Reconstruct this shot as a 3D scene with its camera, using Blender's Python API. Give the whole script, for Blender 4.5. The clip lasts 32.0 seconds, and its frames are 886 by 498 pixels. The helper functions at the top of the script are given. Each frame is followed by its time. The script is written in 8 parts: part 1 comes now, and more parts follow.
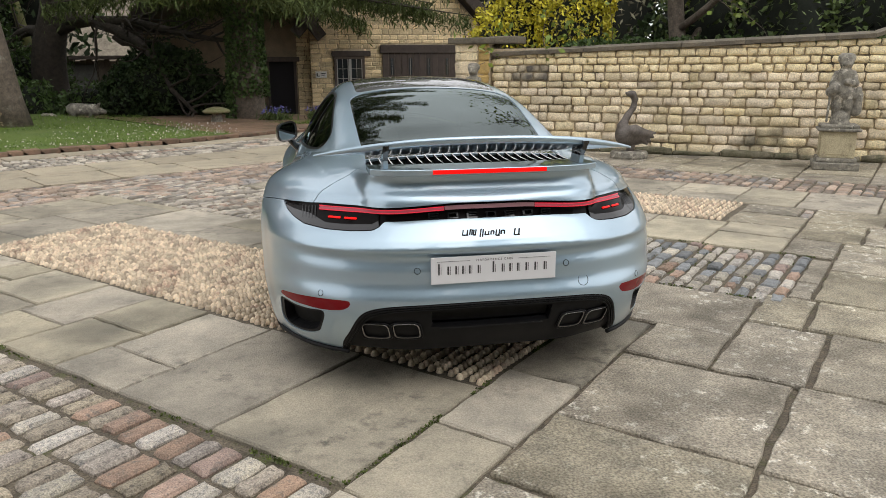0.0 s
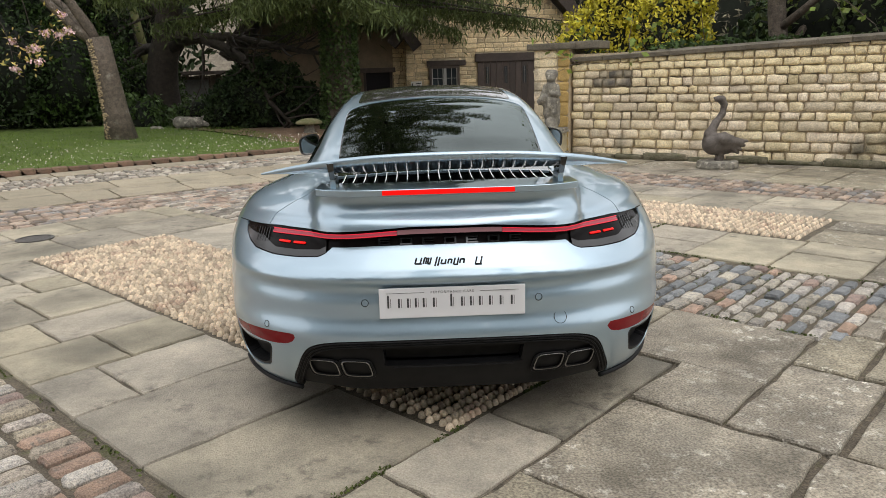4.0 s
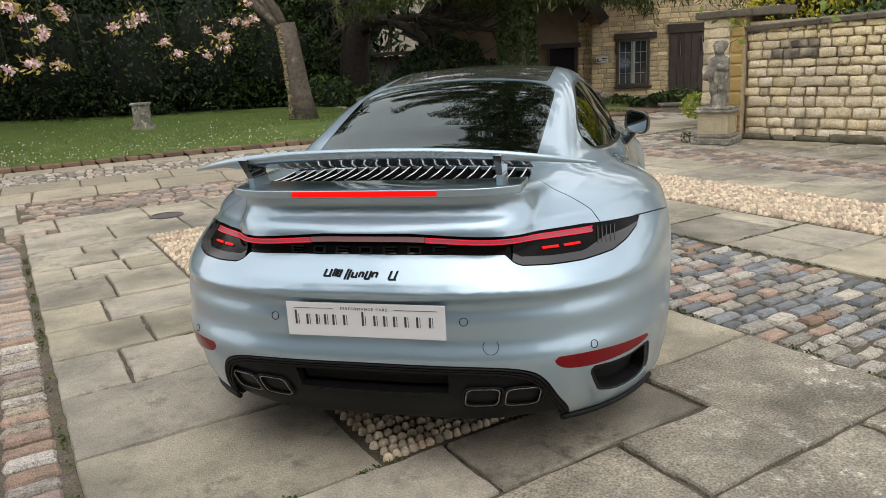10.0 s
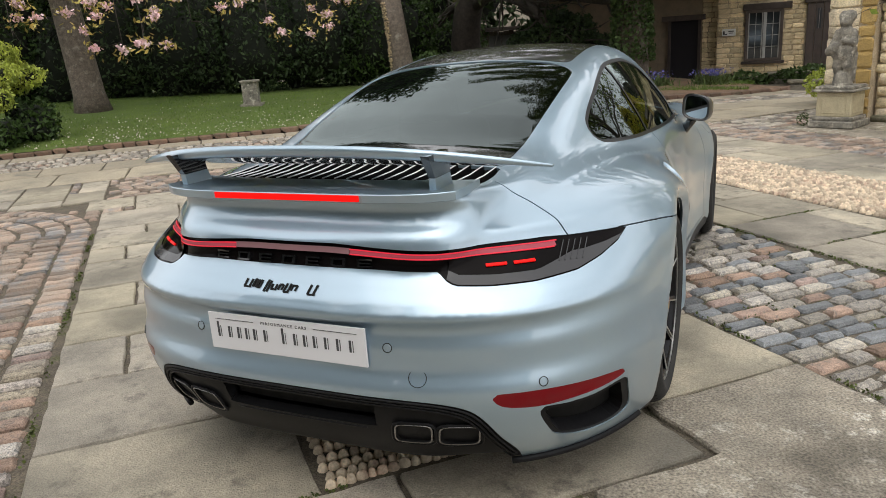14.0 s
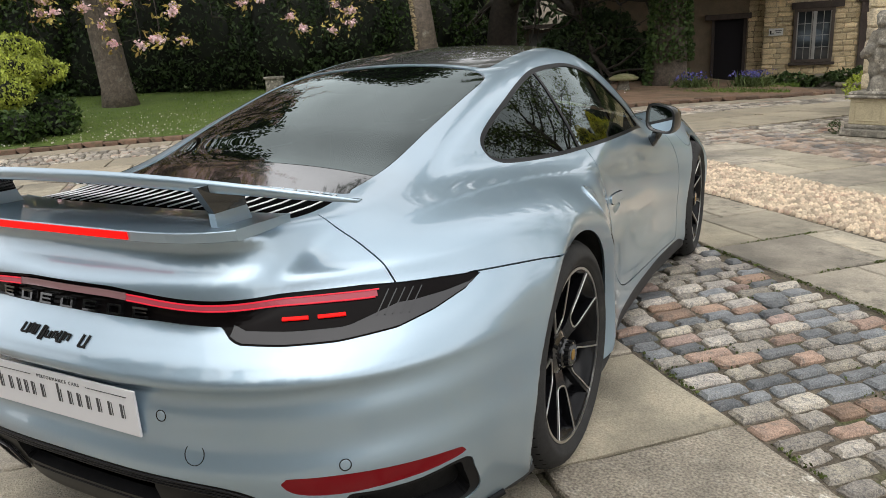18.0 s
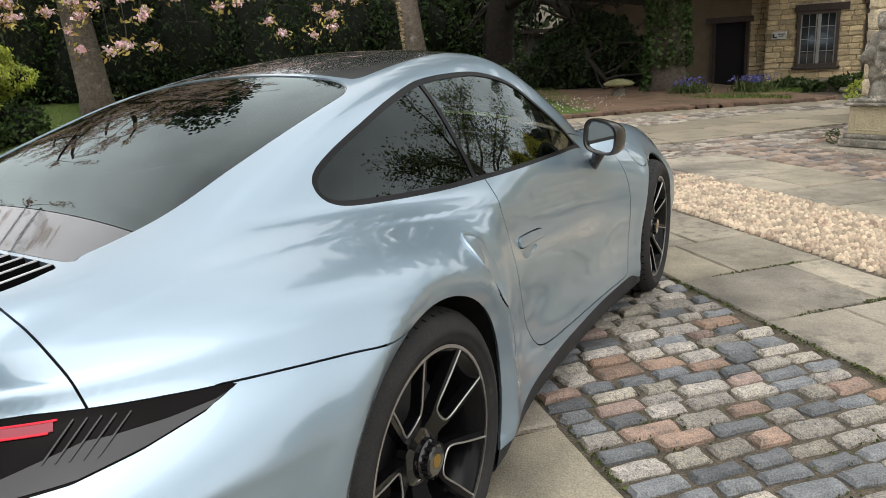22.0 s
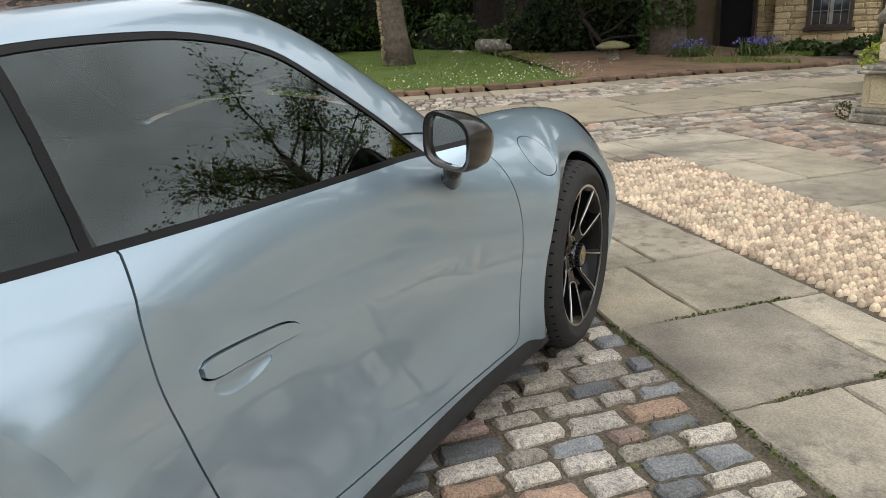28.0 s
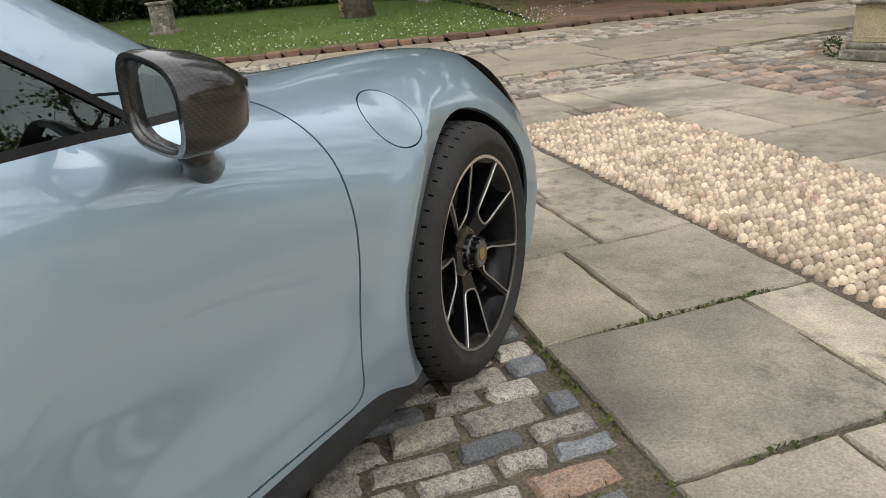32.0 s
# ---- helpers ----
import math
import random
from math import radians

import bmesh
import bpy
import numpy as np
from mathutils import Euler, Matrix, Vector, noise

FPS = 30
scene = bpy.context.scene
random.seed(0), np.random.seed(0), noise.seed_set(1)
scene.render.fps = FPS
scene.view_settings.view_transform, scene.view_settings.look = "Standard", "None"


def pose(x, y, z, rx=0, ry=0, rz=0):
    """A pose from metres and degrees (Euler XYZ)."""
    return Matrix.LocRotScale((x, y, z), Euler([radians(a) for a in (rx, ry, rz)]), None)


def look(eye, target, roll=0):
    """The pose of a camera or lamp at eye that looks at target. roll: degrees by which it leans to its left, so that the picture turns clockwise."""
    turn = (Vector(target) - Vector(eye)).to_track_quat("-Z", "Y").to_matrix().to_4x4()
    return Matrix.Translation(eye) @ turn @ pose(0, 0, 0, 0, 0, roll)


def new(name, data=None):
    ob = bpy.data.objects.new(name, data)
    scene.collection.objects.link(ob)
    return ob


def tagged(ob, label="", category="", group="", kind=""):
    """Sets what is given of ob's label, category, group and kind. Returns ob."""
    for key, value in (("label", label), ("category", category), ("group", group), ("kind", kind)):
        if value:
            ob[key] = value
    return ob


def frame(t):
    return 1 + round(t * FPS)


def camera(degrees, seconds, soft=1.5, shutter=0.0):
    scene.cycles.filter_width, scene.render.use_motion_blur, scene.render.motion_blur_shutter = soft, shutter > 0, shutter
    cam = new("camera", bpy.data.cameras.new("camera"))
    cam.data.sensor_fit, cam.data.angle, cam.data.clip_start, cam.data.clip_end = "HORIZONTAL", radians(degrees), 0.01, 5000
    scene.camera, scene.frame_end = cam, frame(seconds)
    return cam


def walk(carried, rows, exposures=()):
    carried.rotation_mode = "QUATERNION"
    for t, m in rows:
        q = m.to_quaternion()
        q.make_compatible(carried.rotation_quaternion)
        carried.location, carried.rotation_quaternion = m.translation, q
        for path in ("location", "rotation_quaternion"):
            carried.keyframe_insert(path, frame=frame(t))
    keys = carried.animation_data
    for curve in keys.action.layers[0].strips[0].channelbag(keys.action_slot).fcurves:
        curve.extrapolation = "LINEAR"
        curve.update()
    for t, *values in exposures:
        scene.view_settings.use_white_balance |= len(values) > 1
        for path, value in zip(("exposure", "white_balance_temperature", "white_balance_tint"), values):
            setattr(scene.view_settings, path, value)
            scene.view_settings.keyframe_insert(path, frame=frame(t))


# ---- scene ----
EXPOSURES = [(0.0, 0.0), (32.0, 0.0)]
cam = camera(62.80, 32.0, soft=0.7)
ROWS = [
    (0, (-0.701, -3.792, 1.363), (-0.360, -1.884, 0.872), -0.32),
    (0.5, (-0.631, -3.711, 1.363), (-0.320, -1.799, 0.865), -0.29),
    (1, (-0.582, -3.663, 1.357), (-0.304, -1.746, 0.859), -0.41),
    (1.5, (-0.498, -3.627, 1.351), (-0.257, -1.704, 0.859), -0.57),
    (2, (-0.380, -3.611, 1.354), (-0.184, -1.680, 0.870), -0.68),
    (2.5, (-0.267, -3.608, 1.358), (-0.119, -1.671, 0.883), -0.68),
    (3, (-0.206, -3.602, 1.353), (-0.095, -1.661, 0.886), -0.75),
    (3.5, (-0.141, -3.564, 1.349), (-0.064, -1.620, 0.886), -1.07),
    (5.5, (0.144, -3.390, 1.352), (0.047, -1.451, 0.870), -2.74),
    (6, (0.271, -3.375, 1.356), (0.110, -1.442, 0.868), -2.53),
    (6.5, (0.398, -3.372, 1.358), (0.165, -1.447, 0.868), -2.10),
    (7, (0.473, -3.361, 1.347), (0.176, -1.445, 0.854), -1.69),
    (7.5, (0.517, -3.317, 1.340), (0.177, -1.410, 0.842), -1.46),
    (8, (0.578, -3.247, 1.341), (0.206, -1.348, 0.835), -1.49),
    (8.5, (0.641, -3.159, 1.347), (0.240, -1.267, 0.837), -1.78),
    (9, (0.684, -3.108, 1.348), (0.251, -1.223, 0.839), -2.18),
    (9.5, (0.729, -3.085, 1.339), (0.260, -1.207, 0.833), -2.65),
    (10, (0.811, -3.033, 1.336), (0.299, -1.166, 0.833), -3.17),
    (10.5, (0.905, -2.960, 1.332), (0.335, -1.109, 0.830), -3.72),
    (11, (1.004, -2.911, 1.337), (0.373, -1.081, 0.833), -3.89),
    (11.5, (1.061, -2.873, 1.335), (0.378, -1.063, 0.827), -3.81),
    (12, (1.097, -2.819, 1.330), (0.376, -1.026, 0.817), -3.65),
    (12.5, (1.139, -2.737, 1.336), (0.385, -0.961, 0.810), -3.56),
    (13, (1.178, -2.645, 1.337), (0.394, -0.886, 0.799), -3.60),
    (13.5, (1.202, -2.575, 1.334), (0.396, -0.828, 0.787), -3.66),
    (14, (1.213, -2.549, 1.326), (0.391, -0.809, 0.780), -3.76),
    (14.5, (1.258, -2.523, 1.318), (0.424, -0.788, 0.776), -3.86),
    (16.5, (1.537, -2.289, 1.310), (0.615, -0.602, 0.758), -3.56),
    (17, (1.557, -2.195, 1.307), (0.622, -0.515, 0.755), -3.48),
    (17.5, (1.564, -2.076, 1.310), (0.624, -0.397, 0.763), -3.51),
    (18, (1.562, -1.964, 1.312), (0.625, -0.284, 0.766), -3.29),
    (18.5, (1.556, -1.880, 1.307), (0.625, -0.195, 0.763), -3.03),
    (19, (1.574, -1.821, 1.297), (0.643, -0.135, 0.760), -2.85),
    (19.5, (1.613, -1.733, 1.291), (0.672, -0.050, 0.762), -3.06),
    (20, (1.656, -1.620, 1.294), (0.702, 0.057, 0.768), -3.53),
    (20.5, (1.682, -1.522, 1.296), (0.715, 0.148, 0.772), -4.04),
    (21, (1.692, -1.466, 1.288), (0.720, 0.203, 0.766), -3.96),
    (21.5, (1.690, -1.385, 1.280), (0.720, 0.285, 0.759), -3.81),
    (22, (1.673, -1.239, 1.285), (0.714, 0.434, 0.752), -3.46),
    (22.5, (1.642, -1.090, 1.279), (0.697, 0.586, 0.732), -3.33),
    (23, (1.636, -1.002, 1.264), (0.701, 0.678, 0.712), -3.34),
    (23.5, (1.649, -0.918, 1.242), (0.712, 0.760, 0.687), -3.50),
    (24, (1.666, -0.806, 1.243), (0.715, 0.862, 0.684), -3.80),
    (24.5, (1.680, -0.678, 1.241), (0.709, 0.977, 0.676), -4.08),
    (25, (1.698, -0.597, 1.244), (0.711, 1.047, 0.676), -4.02),
    (25.5, (1.713, -0.512, 1.240), (0.717, 1.126, 0.668), -3.81),
    (27.5, (1.644, -0.047, 1.227), (0.675, 1.589, 0.607), -3.16),
    (28, (1.664, 0.070, 1.212), (0.697, 1.704, 0.585), -3.44),
    (28.5, (1.672, 0.201, 1.203), (0.708, 1.832, 0.563), -4.11),
    (29, (1.679, 0.287, 1.196), (0.719, 1.915, 0.543), -4.34),
    (29.5, (1.691, 0.348, 1.182), (0.734, 1.974, 0.519), -4.27),
    (30, (1.685, 0.446, 1.171), (0.731, 2.066, 0.491), -4.52),
    (30.5, (1.647, 0.592, 1.156), (0.715, 2.209, 0.436), -4.41),
    (31, (1.606, 0.713, 1.135), (0.696, 2.334, 0.396), -4.32),
    (31.5, (1.619, 0.792, 1.095), (0.700, 2.411, 0.364), -4.80),
    (32, (1.631, 0.888, 1.060), (0.699, 2.496, 0.320), -5.49),
]
walk(cam, [(t, look(e, g, r)) for t, e, g, r in ROWS], EXPOSURES)


# ---------------------------------------------------------------- sky and sun (bright overcast)
world = bpy.data.worlds.new("sky")
scene.world = world
world.use_nodes = True
wn, wl = world.node_tree.nodes, world.node_tree.links
sky = wn.new("ShaderNodeTexSky")
sky.sky_type = "NISHITA"
sky.sun_disc = False
sky.sun_elevation, sky.sun_rotation = radians(62), radians(150.3)
sky.air_density, sky.dust_density, sky.ozone_density = 1.0, 4.0, 1.0
grey = wn.new("ShaderNodeHueSaturation")
grey.inputs["Saturation"].default_value = 0.22
cloud = wn.new("ShaderNodeTexNoise")
cloud.inputs["Scale"].default_value, cloud.inputs["Detail"].default_value = 3.0, 5.0
coord = wn.new("ShaderNodeTexCoord")
wl.new(coord.outputs["Generated"], cloud.inputs["Vector"])
ramp = wn.new("ShaderNodeMapRange")
ramp.inputs["From Min"].default_value, ramp.inputs["From Max"].default_value = 0.3, 0.7
ramp.inputs["To Min"].default_value, ramp.inputs["To Max"].default_value = 0.65, 1.25
wl.new(cloud.outputs["Fac"], ramp.inputs["Value"])
wl.new(ramp.outputs["Result"], grey.inputs["Value"])
deck = wn.new("ShaderNodeMix")
deck.data_type = "RGBA"
deck.inputs["Factor"].default_value, deck.inputs["B"].default_value = 0.83, (3.62, 3.67, 3.83, 1)
wl.new(sky.outputs["Color"], deck.inputs["A"])
wl.new(deck.outputs["Result"], grey.inputs["Color"])
wl.new(grey.outputs["Color"], wn["Background"].inputs["Color"])
wn["Background"].inputs["Strength"].default_value = 0.37
sun = new("sun", bpy.data.lights.new("sun", "SUN"))
sun.data.energy, sun.data.angle, sun.data.color = 0.85, radians(64), (1.0, 0.96, 0.9)
sun.matrix_world = look((1.3, -2.28, 5.0), (0, 0, 0))


# ---------------------------------------------------------------- materials
def surf(name, c1, c2, scale=8.0, rough=0.8, bump_h=0.0, fine=60.0, metal=0.0, spread=0.0, c3=None, spot=(0.6, 0.7), spot_scale=3.0, coat=0.0, island=False, spec=0.5, per_object=True, hue=0.0, grain=0.25, mask=0.0, dirt=None):
    """A two-scale procedural surface: c1 to c2 by noise, c3 in patches, value spread by object or island."""
    m = bpy.data.materials.new(name)
    m.use_nodes = True
    n, l = m.node_tree.nodes, m.node_tree.links
    b = n["Principled BSDF"]
    tc = n.new("ShaderNodeTexCoord")
    at = tc.outputs["Object"]
    big = n.new("ShaderNodeTexNoise")
    big.inputs["Scale"].default_value, big.inputs["Detail"].default_value, big.inputs["Roughness"].default_value = scale, 6.0, 0.65
    small = n.new("ShaderNodeTexNoise")
    small.inputs["Scale"].default_value, small.inputs["Detail"].default_value = fine, 4.0
    rnd = None
    if spread or hue:
        if island:
            rnd = n.new("ShaderNodeNewGeometry").outputs["Random Per Island"]
        else:
            rnd = n.new("ShaderNodeObjectInfo").outputs["Random"]
        move = n.new("ShaderNodeVectorMath")
        move.operation = "ADD"
        l.new(at, move.inputs[0])
        if not island:
            mul = n.new("ShaderNodeMath")
            mul.operation, mul.inputs[1].default_value = "MULTIPLY", 37.0
            l.new(rnd, mul.inputs[0])
            l.new(mul.outputs[0], move.inputs[1])
            at = move.outputs[0]
    l.new(at, big.inputs["Vector"])
    l.new(at, small.inputs["Vector"])
    mix = n.new("ShaderNodeMix")
    mix.data_type = "RGBA"
    mix.inputs["A"].default_value, mix.inputs["B"].default_value = (*c1, 1), (*c2, 1)
    fac = n.new("ShaderNodeMapRange")
    fac.inputs["From Min"].default_value, fac.inputs["From Max"].default_value = 0.35, 0.65
    l.new(big.outputs["Fac"], fac.inputs["Value"])
    l.new(fac.outputs["Result"], mix.inputs["Factor"])
    col = mix.outputs["Result"]
    if c3:
        pn = n.new("ShaderNodeTexNoise")
        pn.inputs["Scale"].default_value, pn.inputs["Detail"].default_value, pn.inputs["Roughness"].default_value = spot_scale, 8.0, 0.7
        l.new(at, pn.inputs["Vector"])
        pr = n.new("ShaderNodeMapRange")
        pr.inputs["From Min"].default_value, pr.inputs["From Max"].default_value = spot
        l.new(pn.outputs["Fac"], pr.inputs["Value"])
        pout = pr.outputs["Result"]
        if mask:
            mn, mr, mu = n.new("ShaderNodeTexNoise"), n.new("ShaderNodeMapRange"), n.new("ShaderNodeMath")
            mn.inputs["Scale"].default_value = mask
            l.new(at, mn.inputs["Vector"])
            mr.inputs["From Min"].default_value, mr.inputs["From Max"].default_value = 0.45, 0.60
            mr.inputs["To Min"].default_value = 0.12
            l.new(mn.outputs["Fac"], mr.inputs["Value"])
            mu.operation = "MULTIPLY"
            l.new(pout, mu.inputs[0])
            l.new(mr.outputs["Result"], mu.inputs[1])
            pout = mu.outputs[0]
        pm = n.new("ShaderNodeMix")
        pm.data_type = "RGBA"
        pm.inputs["B"].default_value = (*c3, 1)
        l.new(pout, pm.inputs["Factor"])
        l.new(col, pm.inputs["A"])
        col = pm.outputs["Result"]
    if dirt:
        # broad stains that run on from piece to piece
        dc, ds, d0, d1 = dirt
        dn, dr, dm = n.new("ShaderNodeTexNoise"), n.new("ShaderNodeMapRange"), n.new("ShaderNodeMix")
        dn.inputs["Scale"].default_value, dn.inputs["Detail"].default_value = ds, 7.0
        dr.inputs["From Min"].default_value, dr.inputs["From Max"].default_value = d0, d1
        dm.data_type = "RGBA"
        dm.inputs["B"].default_value = (*dc, 1)
        l.new(tc.outputs["Object"], dn.inputs["Vector"])
        l.new(dn.outputs["Fac"], dr.inputs["Value"])
        l.new(dr.outputs["Result"], dm.inputs["Factor"])
        l.new(col, dm.inputs["A"])
        col = dm.outputs["Result"]
    hs = n.new("ShaderNodeHueSaturation")
    l.new(col, hs.inputs["Color"])
    val = n.new("ShaderNodeMapRange")
    val.inputs["From Min"].default_value, val.inputs["From Max"].default_value = 0.3, 0.7
    val.inputs["To Min"].default_value, val.inputs["To Max"].default_value = 1 - grain, 1 + grain
    l.new(small.outputs["Fac"], val.inputs["Value"])
    out = val.outputs["Result"]
    if rnd is not None:
        rv = n.new("ShaderNodeMapRange")
        rv.inputs["To Min"].default_value, rv.inputs["To Max"].default_value = 1 - spread, 1 + spread
        l.new(rnd, rv.inputs["Value"])
        mm = n.new("ShaderNodeMath")
        mm.operation = "MULTIPLY"
        l.new(out, mm.inputs[0])
        l.new(rv.outputs["Result"], mm.inputs[1])
        out = mm.outputs[0]
        if hue:
            wob = n.new("ShaderNodeTexWhiteNoise")
            wob.noise_dimensions = "1D"
            l.new(rnd, wob.inputs["W"])
            hr = n.new("ShaderNodeMapRange")
            hr.inputs["To Min"].default_value, hr.inputs["To Max"].default_value = 0.5 - hue, 0.5 + hue
            l.new(wob.outputs["Value"], hr.inputs["Value"])
            l.new(hr.outputs["Result"], hs.inputs["Hue"])
            sr = n.new("ShaderNodeMapRange")
            sr.inputs["To Min"].default_value, sr.inputs["To Max"].default_value = max(0.5, 1 - 25 * hue), min(1.3, 1 + 15 * hue)
            l.new(wob.outputs["Value"], sr.inputs["Value"])
            l.new(sr.outputs["Result"], hs.inputs["Saturation"])
    l.new(out, hs.inputs["Value"])
    l.new(hs.outputs["Color"], b.inputs["Base Color"])
    b.inputs["Roughness"].default_value, b.inputs["Metallic"].default_value = rough, metal
    b.inputs["Specular IOR Level"].default_value = spec
    b.inputs["Coat Weight"].default_value = coat
    if bump_h:
        bp = n.new("ShaderNodeBump")
        bp.inputs["Strength"].default_value, bp.inputs["Distance"].default_value = 0.8, bump_h
        add = n.new("ShaderNodeMath")
        add.operation = "ADD"
        l.new(big.outputs["Fac"], add.inputs[0])
        l.new(small.outputs["Fac"], add.inputs[1])
        l.new(add.outputs[0], bp.inputs["Height"])
        l.new(bp.outputs["Normal"], b.inputs["Normal"])
    return m


def plain(name, c, rough=0.5, metal=0.0, coat=0.0, emit=0.0, trans=0.0, ior=1.45, alpha=1.0, spec=0.5):
    m = bpy.data.materials.new(name)
    m.use_nodes = True
    b = m.node_tree.nodes["Principled BSDF"]
    b.inputs["Base Color"].default_value, b.inputs["Roughness"].default_value, b.inputs["Metallic"].default_value = (*c, 1), rough, metal
    b.inputs["Coat Weight"].default_value, b.inputs["Coat Roughness"].default_value = coat, 0.03
    b.inputs["Transmission Weight"].default_value, b.inputs["IOR"].default_value = trans, ior
    b.inputs["Specular IOR Level"].default_value = spec
    if emit:
        b.inputs["Emission Color"].default_value, b.inputs["Emission Strength"].default_value = (*c, 1), emit
    return m


SLAB = surf("slab_stone", (0.52, 0.455, 0.345), (0.32, 0.285, 0.22), 2.6, 0.75, 0.012, 150, spread=0.18, c3=(0.15, 0.136, 0.11), spot=(0.50, 0.68), spot_scale=12, hue=0.006, grain=0.24, mask=1.9, dirt=((0.19, 0.172, 0.135), 1.3, 0.47, 0.68))
SLAB_OLD = surf("slab_lichen", (0.36, 0.312, 0.232), (0.22, 0.195, 0.15), 5.0, 0.85, 0.014, 110, spread=0.18, c3=(0.60, 0.56, 0.47), spot=(0.55, 0.60), spot_scale=17, hue=0.005, grain=0.5, mask=2.2, dirt=((0.15, 0.13, 0.095), 2.0, 0.50, 0.68))
SETT = surf("granite_sett", (0.48, 0.43, 0.35), (0.33, 0.30, 0.26), 14, 0.8, 0.006, 190, spread=0.35, c3=(0.20, 0.19, 0.18), spot=(0.5, 0.62), spot_scale=60, hue=0.008, grain=0.45)
SETT_BLUE = surf("blue_sett", (0.225, 0.235, 0.24), (0.15, 0.158, 0.165), 14, 0.7, 0.006, 170, spread=0.35, hue=0.01, grain=0.4, c3=(0.27, 0.26, 0.24), spot=(0.56, 0.66), spot_scale=40)
SETT_PINK = surf("pink_sett", (0.40, 0.275, 0.21), (0.27, 0.19, 0.15), 14, 0.8, 0.006, 170, spread=0.30, hue=0.008, grain=0.4, c3=(0.19, 0.16, 0.135), spot=(0.52, 0.66), spot_scale=30)
JOINT = surf("joint_soil", (0.15, 0.122, 0.088), (0.085, 0.072, 0.053), 14, 0.95, 0.012, 110, c3=(0.085, 0.09, 0.035), spot=(0.56, 0.68), spot_scale=5, grain=0.45)
MOSS = surf("moss", (0.10, 0.125, 0.025), (0.06, 0.08, 0.02), 30, 0.95, 0.006, 200, island=True, spread=0.3)
WALLSTONE = surf("wall_stone", (0.82, 0.70, 0.49), (0.66, 0.54, 0.35), 7, 0.9, 0.022, 55, spread=0.22, c3=(0.40, 0.33, 0.22), spot=(0.58, 0.72), spot_scale=9, hue=0.007, grain=0.25, dirt=((0.16, 0.14, 0.10), 0.9, 0.61, 0.72))
MORTAR = surf("mortar", (0.56, 0.46, 0.32), (0.42, 0.34, 0.23), 9, 0.95, 0.008, 80, c3=(0.12, 0.10, 0.075), spot=(0.52, 0.68), spot_scale=1.2, grain=0.35)
OCHRE = surf("ochre_stone", (0.50, 0.34, 0.12), (0.42, 0.29, 0.11), 6, 0.9, 0.006, 70, spread=0.15, c3=(0.26, 0.2, 0.1), spot=(0.55, 0.7), spot_scale=3)
COPING = surf("coping_stone", (0.20, 0.17, 0.125), (0.13, 0.115, 0.09), 6, 0.9, 0.012, 60, c3=(0.29, 0.26, 0.19), spot=(0.58, 0.7), spot_scale=4, spread=0.2)
OLDSTONE = surf("weathered_stone", (0.30, 0.275, 0.225), (0.12, 0.112, 0.095), 12, 0.9, 0.012, 70, c3=(0.52, 0.48, 0.40), spot=(0.55, 0.64), spot_scale=9)
PALESTONE = surf("pale_stone", (0.50, 0.44, 0.29), (0.42, 0.36, 0.24), 9, 0.9, 0.004, 90, c3=(0.20, 0.17, 0.125), spot=(0.58, 0.72), spot_scale=4)
LEAD = surf("dark_bronze", (0.10, 0.085, 0.075), (0.16, 0.14, 0.125), 10, 0.6, 0.004, 80, metal=0.35, c3=(0.30, 0.28, 0.25), spot=(0.6, 0.75), spot_scale=9)
RENDER = surf("brown_render", (0.27, 0.205, 0.14), (0.20, 0.155, 0.105), 3, 0.95, 0.006, 60)
TIMBER = surf("dark_timber", (0.07, 0.05, 0.04), (0.045, 0.033, 0.027), 6, 0.7, 0.003, 60, spread=0.2)
THATCH = surf("thatch", (0.30, 0.26, 0.20), (0.20, 0.17, 0.13), 5, 0.95, 0.02, 40, c3=(0.12, 0.10, 0.08), spot=(0.5, 0.7), spot_scale=3)
ROOFDARK = surf("dark_thatch", (0.07, 0.055, 0.045), (0.045, 0.035, 0.03), 6, 0.95, 0.02, 60)
SHEDWOOD = surf("weathered_boards", (0.17, 0.14, 0.11), (0.10, 0.085, 0.07), 8, 0.9, 0.004, 70, spread=0.25)
BARK = surf("bark", (0.17, 0.135, 0.105), (0.085, 0.07, 0.055), 12, 0.95, 0.03, 50, c3=(0.28, 0.25, 0.21), spot=(0.55, 0.7), spot_scale=5)
BARKDARK = surf("dark_bark", (0.075, 0.06, 0.048), (0.04, 0.034, 0.028), 10, 0.95, 0.03, 40)
IVY = surf("ivy_leaf", (0.05, 0.085, 0.025), (0.08, 0.125, 0.04), 3, 0.5, 0, 40, spec=0.2, island=True, spread=0.5)
YEW = surf("yew_leaf", (0.026, 0.045, 0.019), (0.046, 0.070, 0.026), 1.2, 0.7, 0, 40, spec=0.2, island=True, spread=0.55)
CEDAR = surf("cedar_leaf", (0.10, 0.125, 0.04), (0.06, 0.08, 0.028), 1.5, 0.7, 0, 40, spec=0.2, island=True, spread=0.5)
LAUREL = surf("laurel_leaf", (0.045, 0.080, 0.018), (0.028, 0.050, 0.014), 1.0, 0.5, 0, 40, spec=0.2, island=True, spread=0.55)
GOLDLEAF = surf("golden_leaf", (0.70, 0.60, 0.05), (0.50, 0.46, 0.04), 1.5, 0.7, 0, 40, island=True, spread=0.45)
WALLGREEN = surf("garden_leaf", (0.10, 0.135, 0.038), (0.065, 0.095, 0.03), 1.0, 0.6, 0, 40, spec=0.3, island=True, spread=0.5)
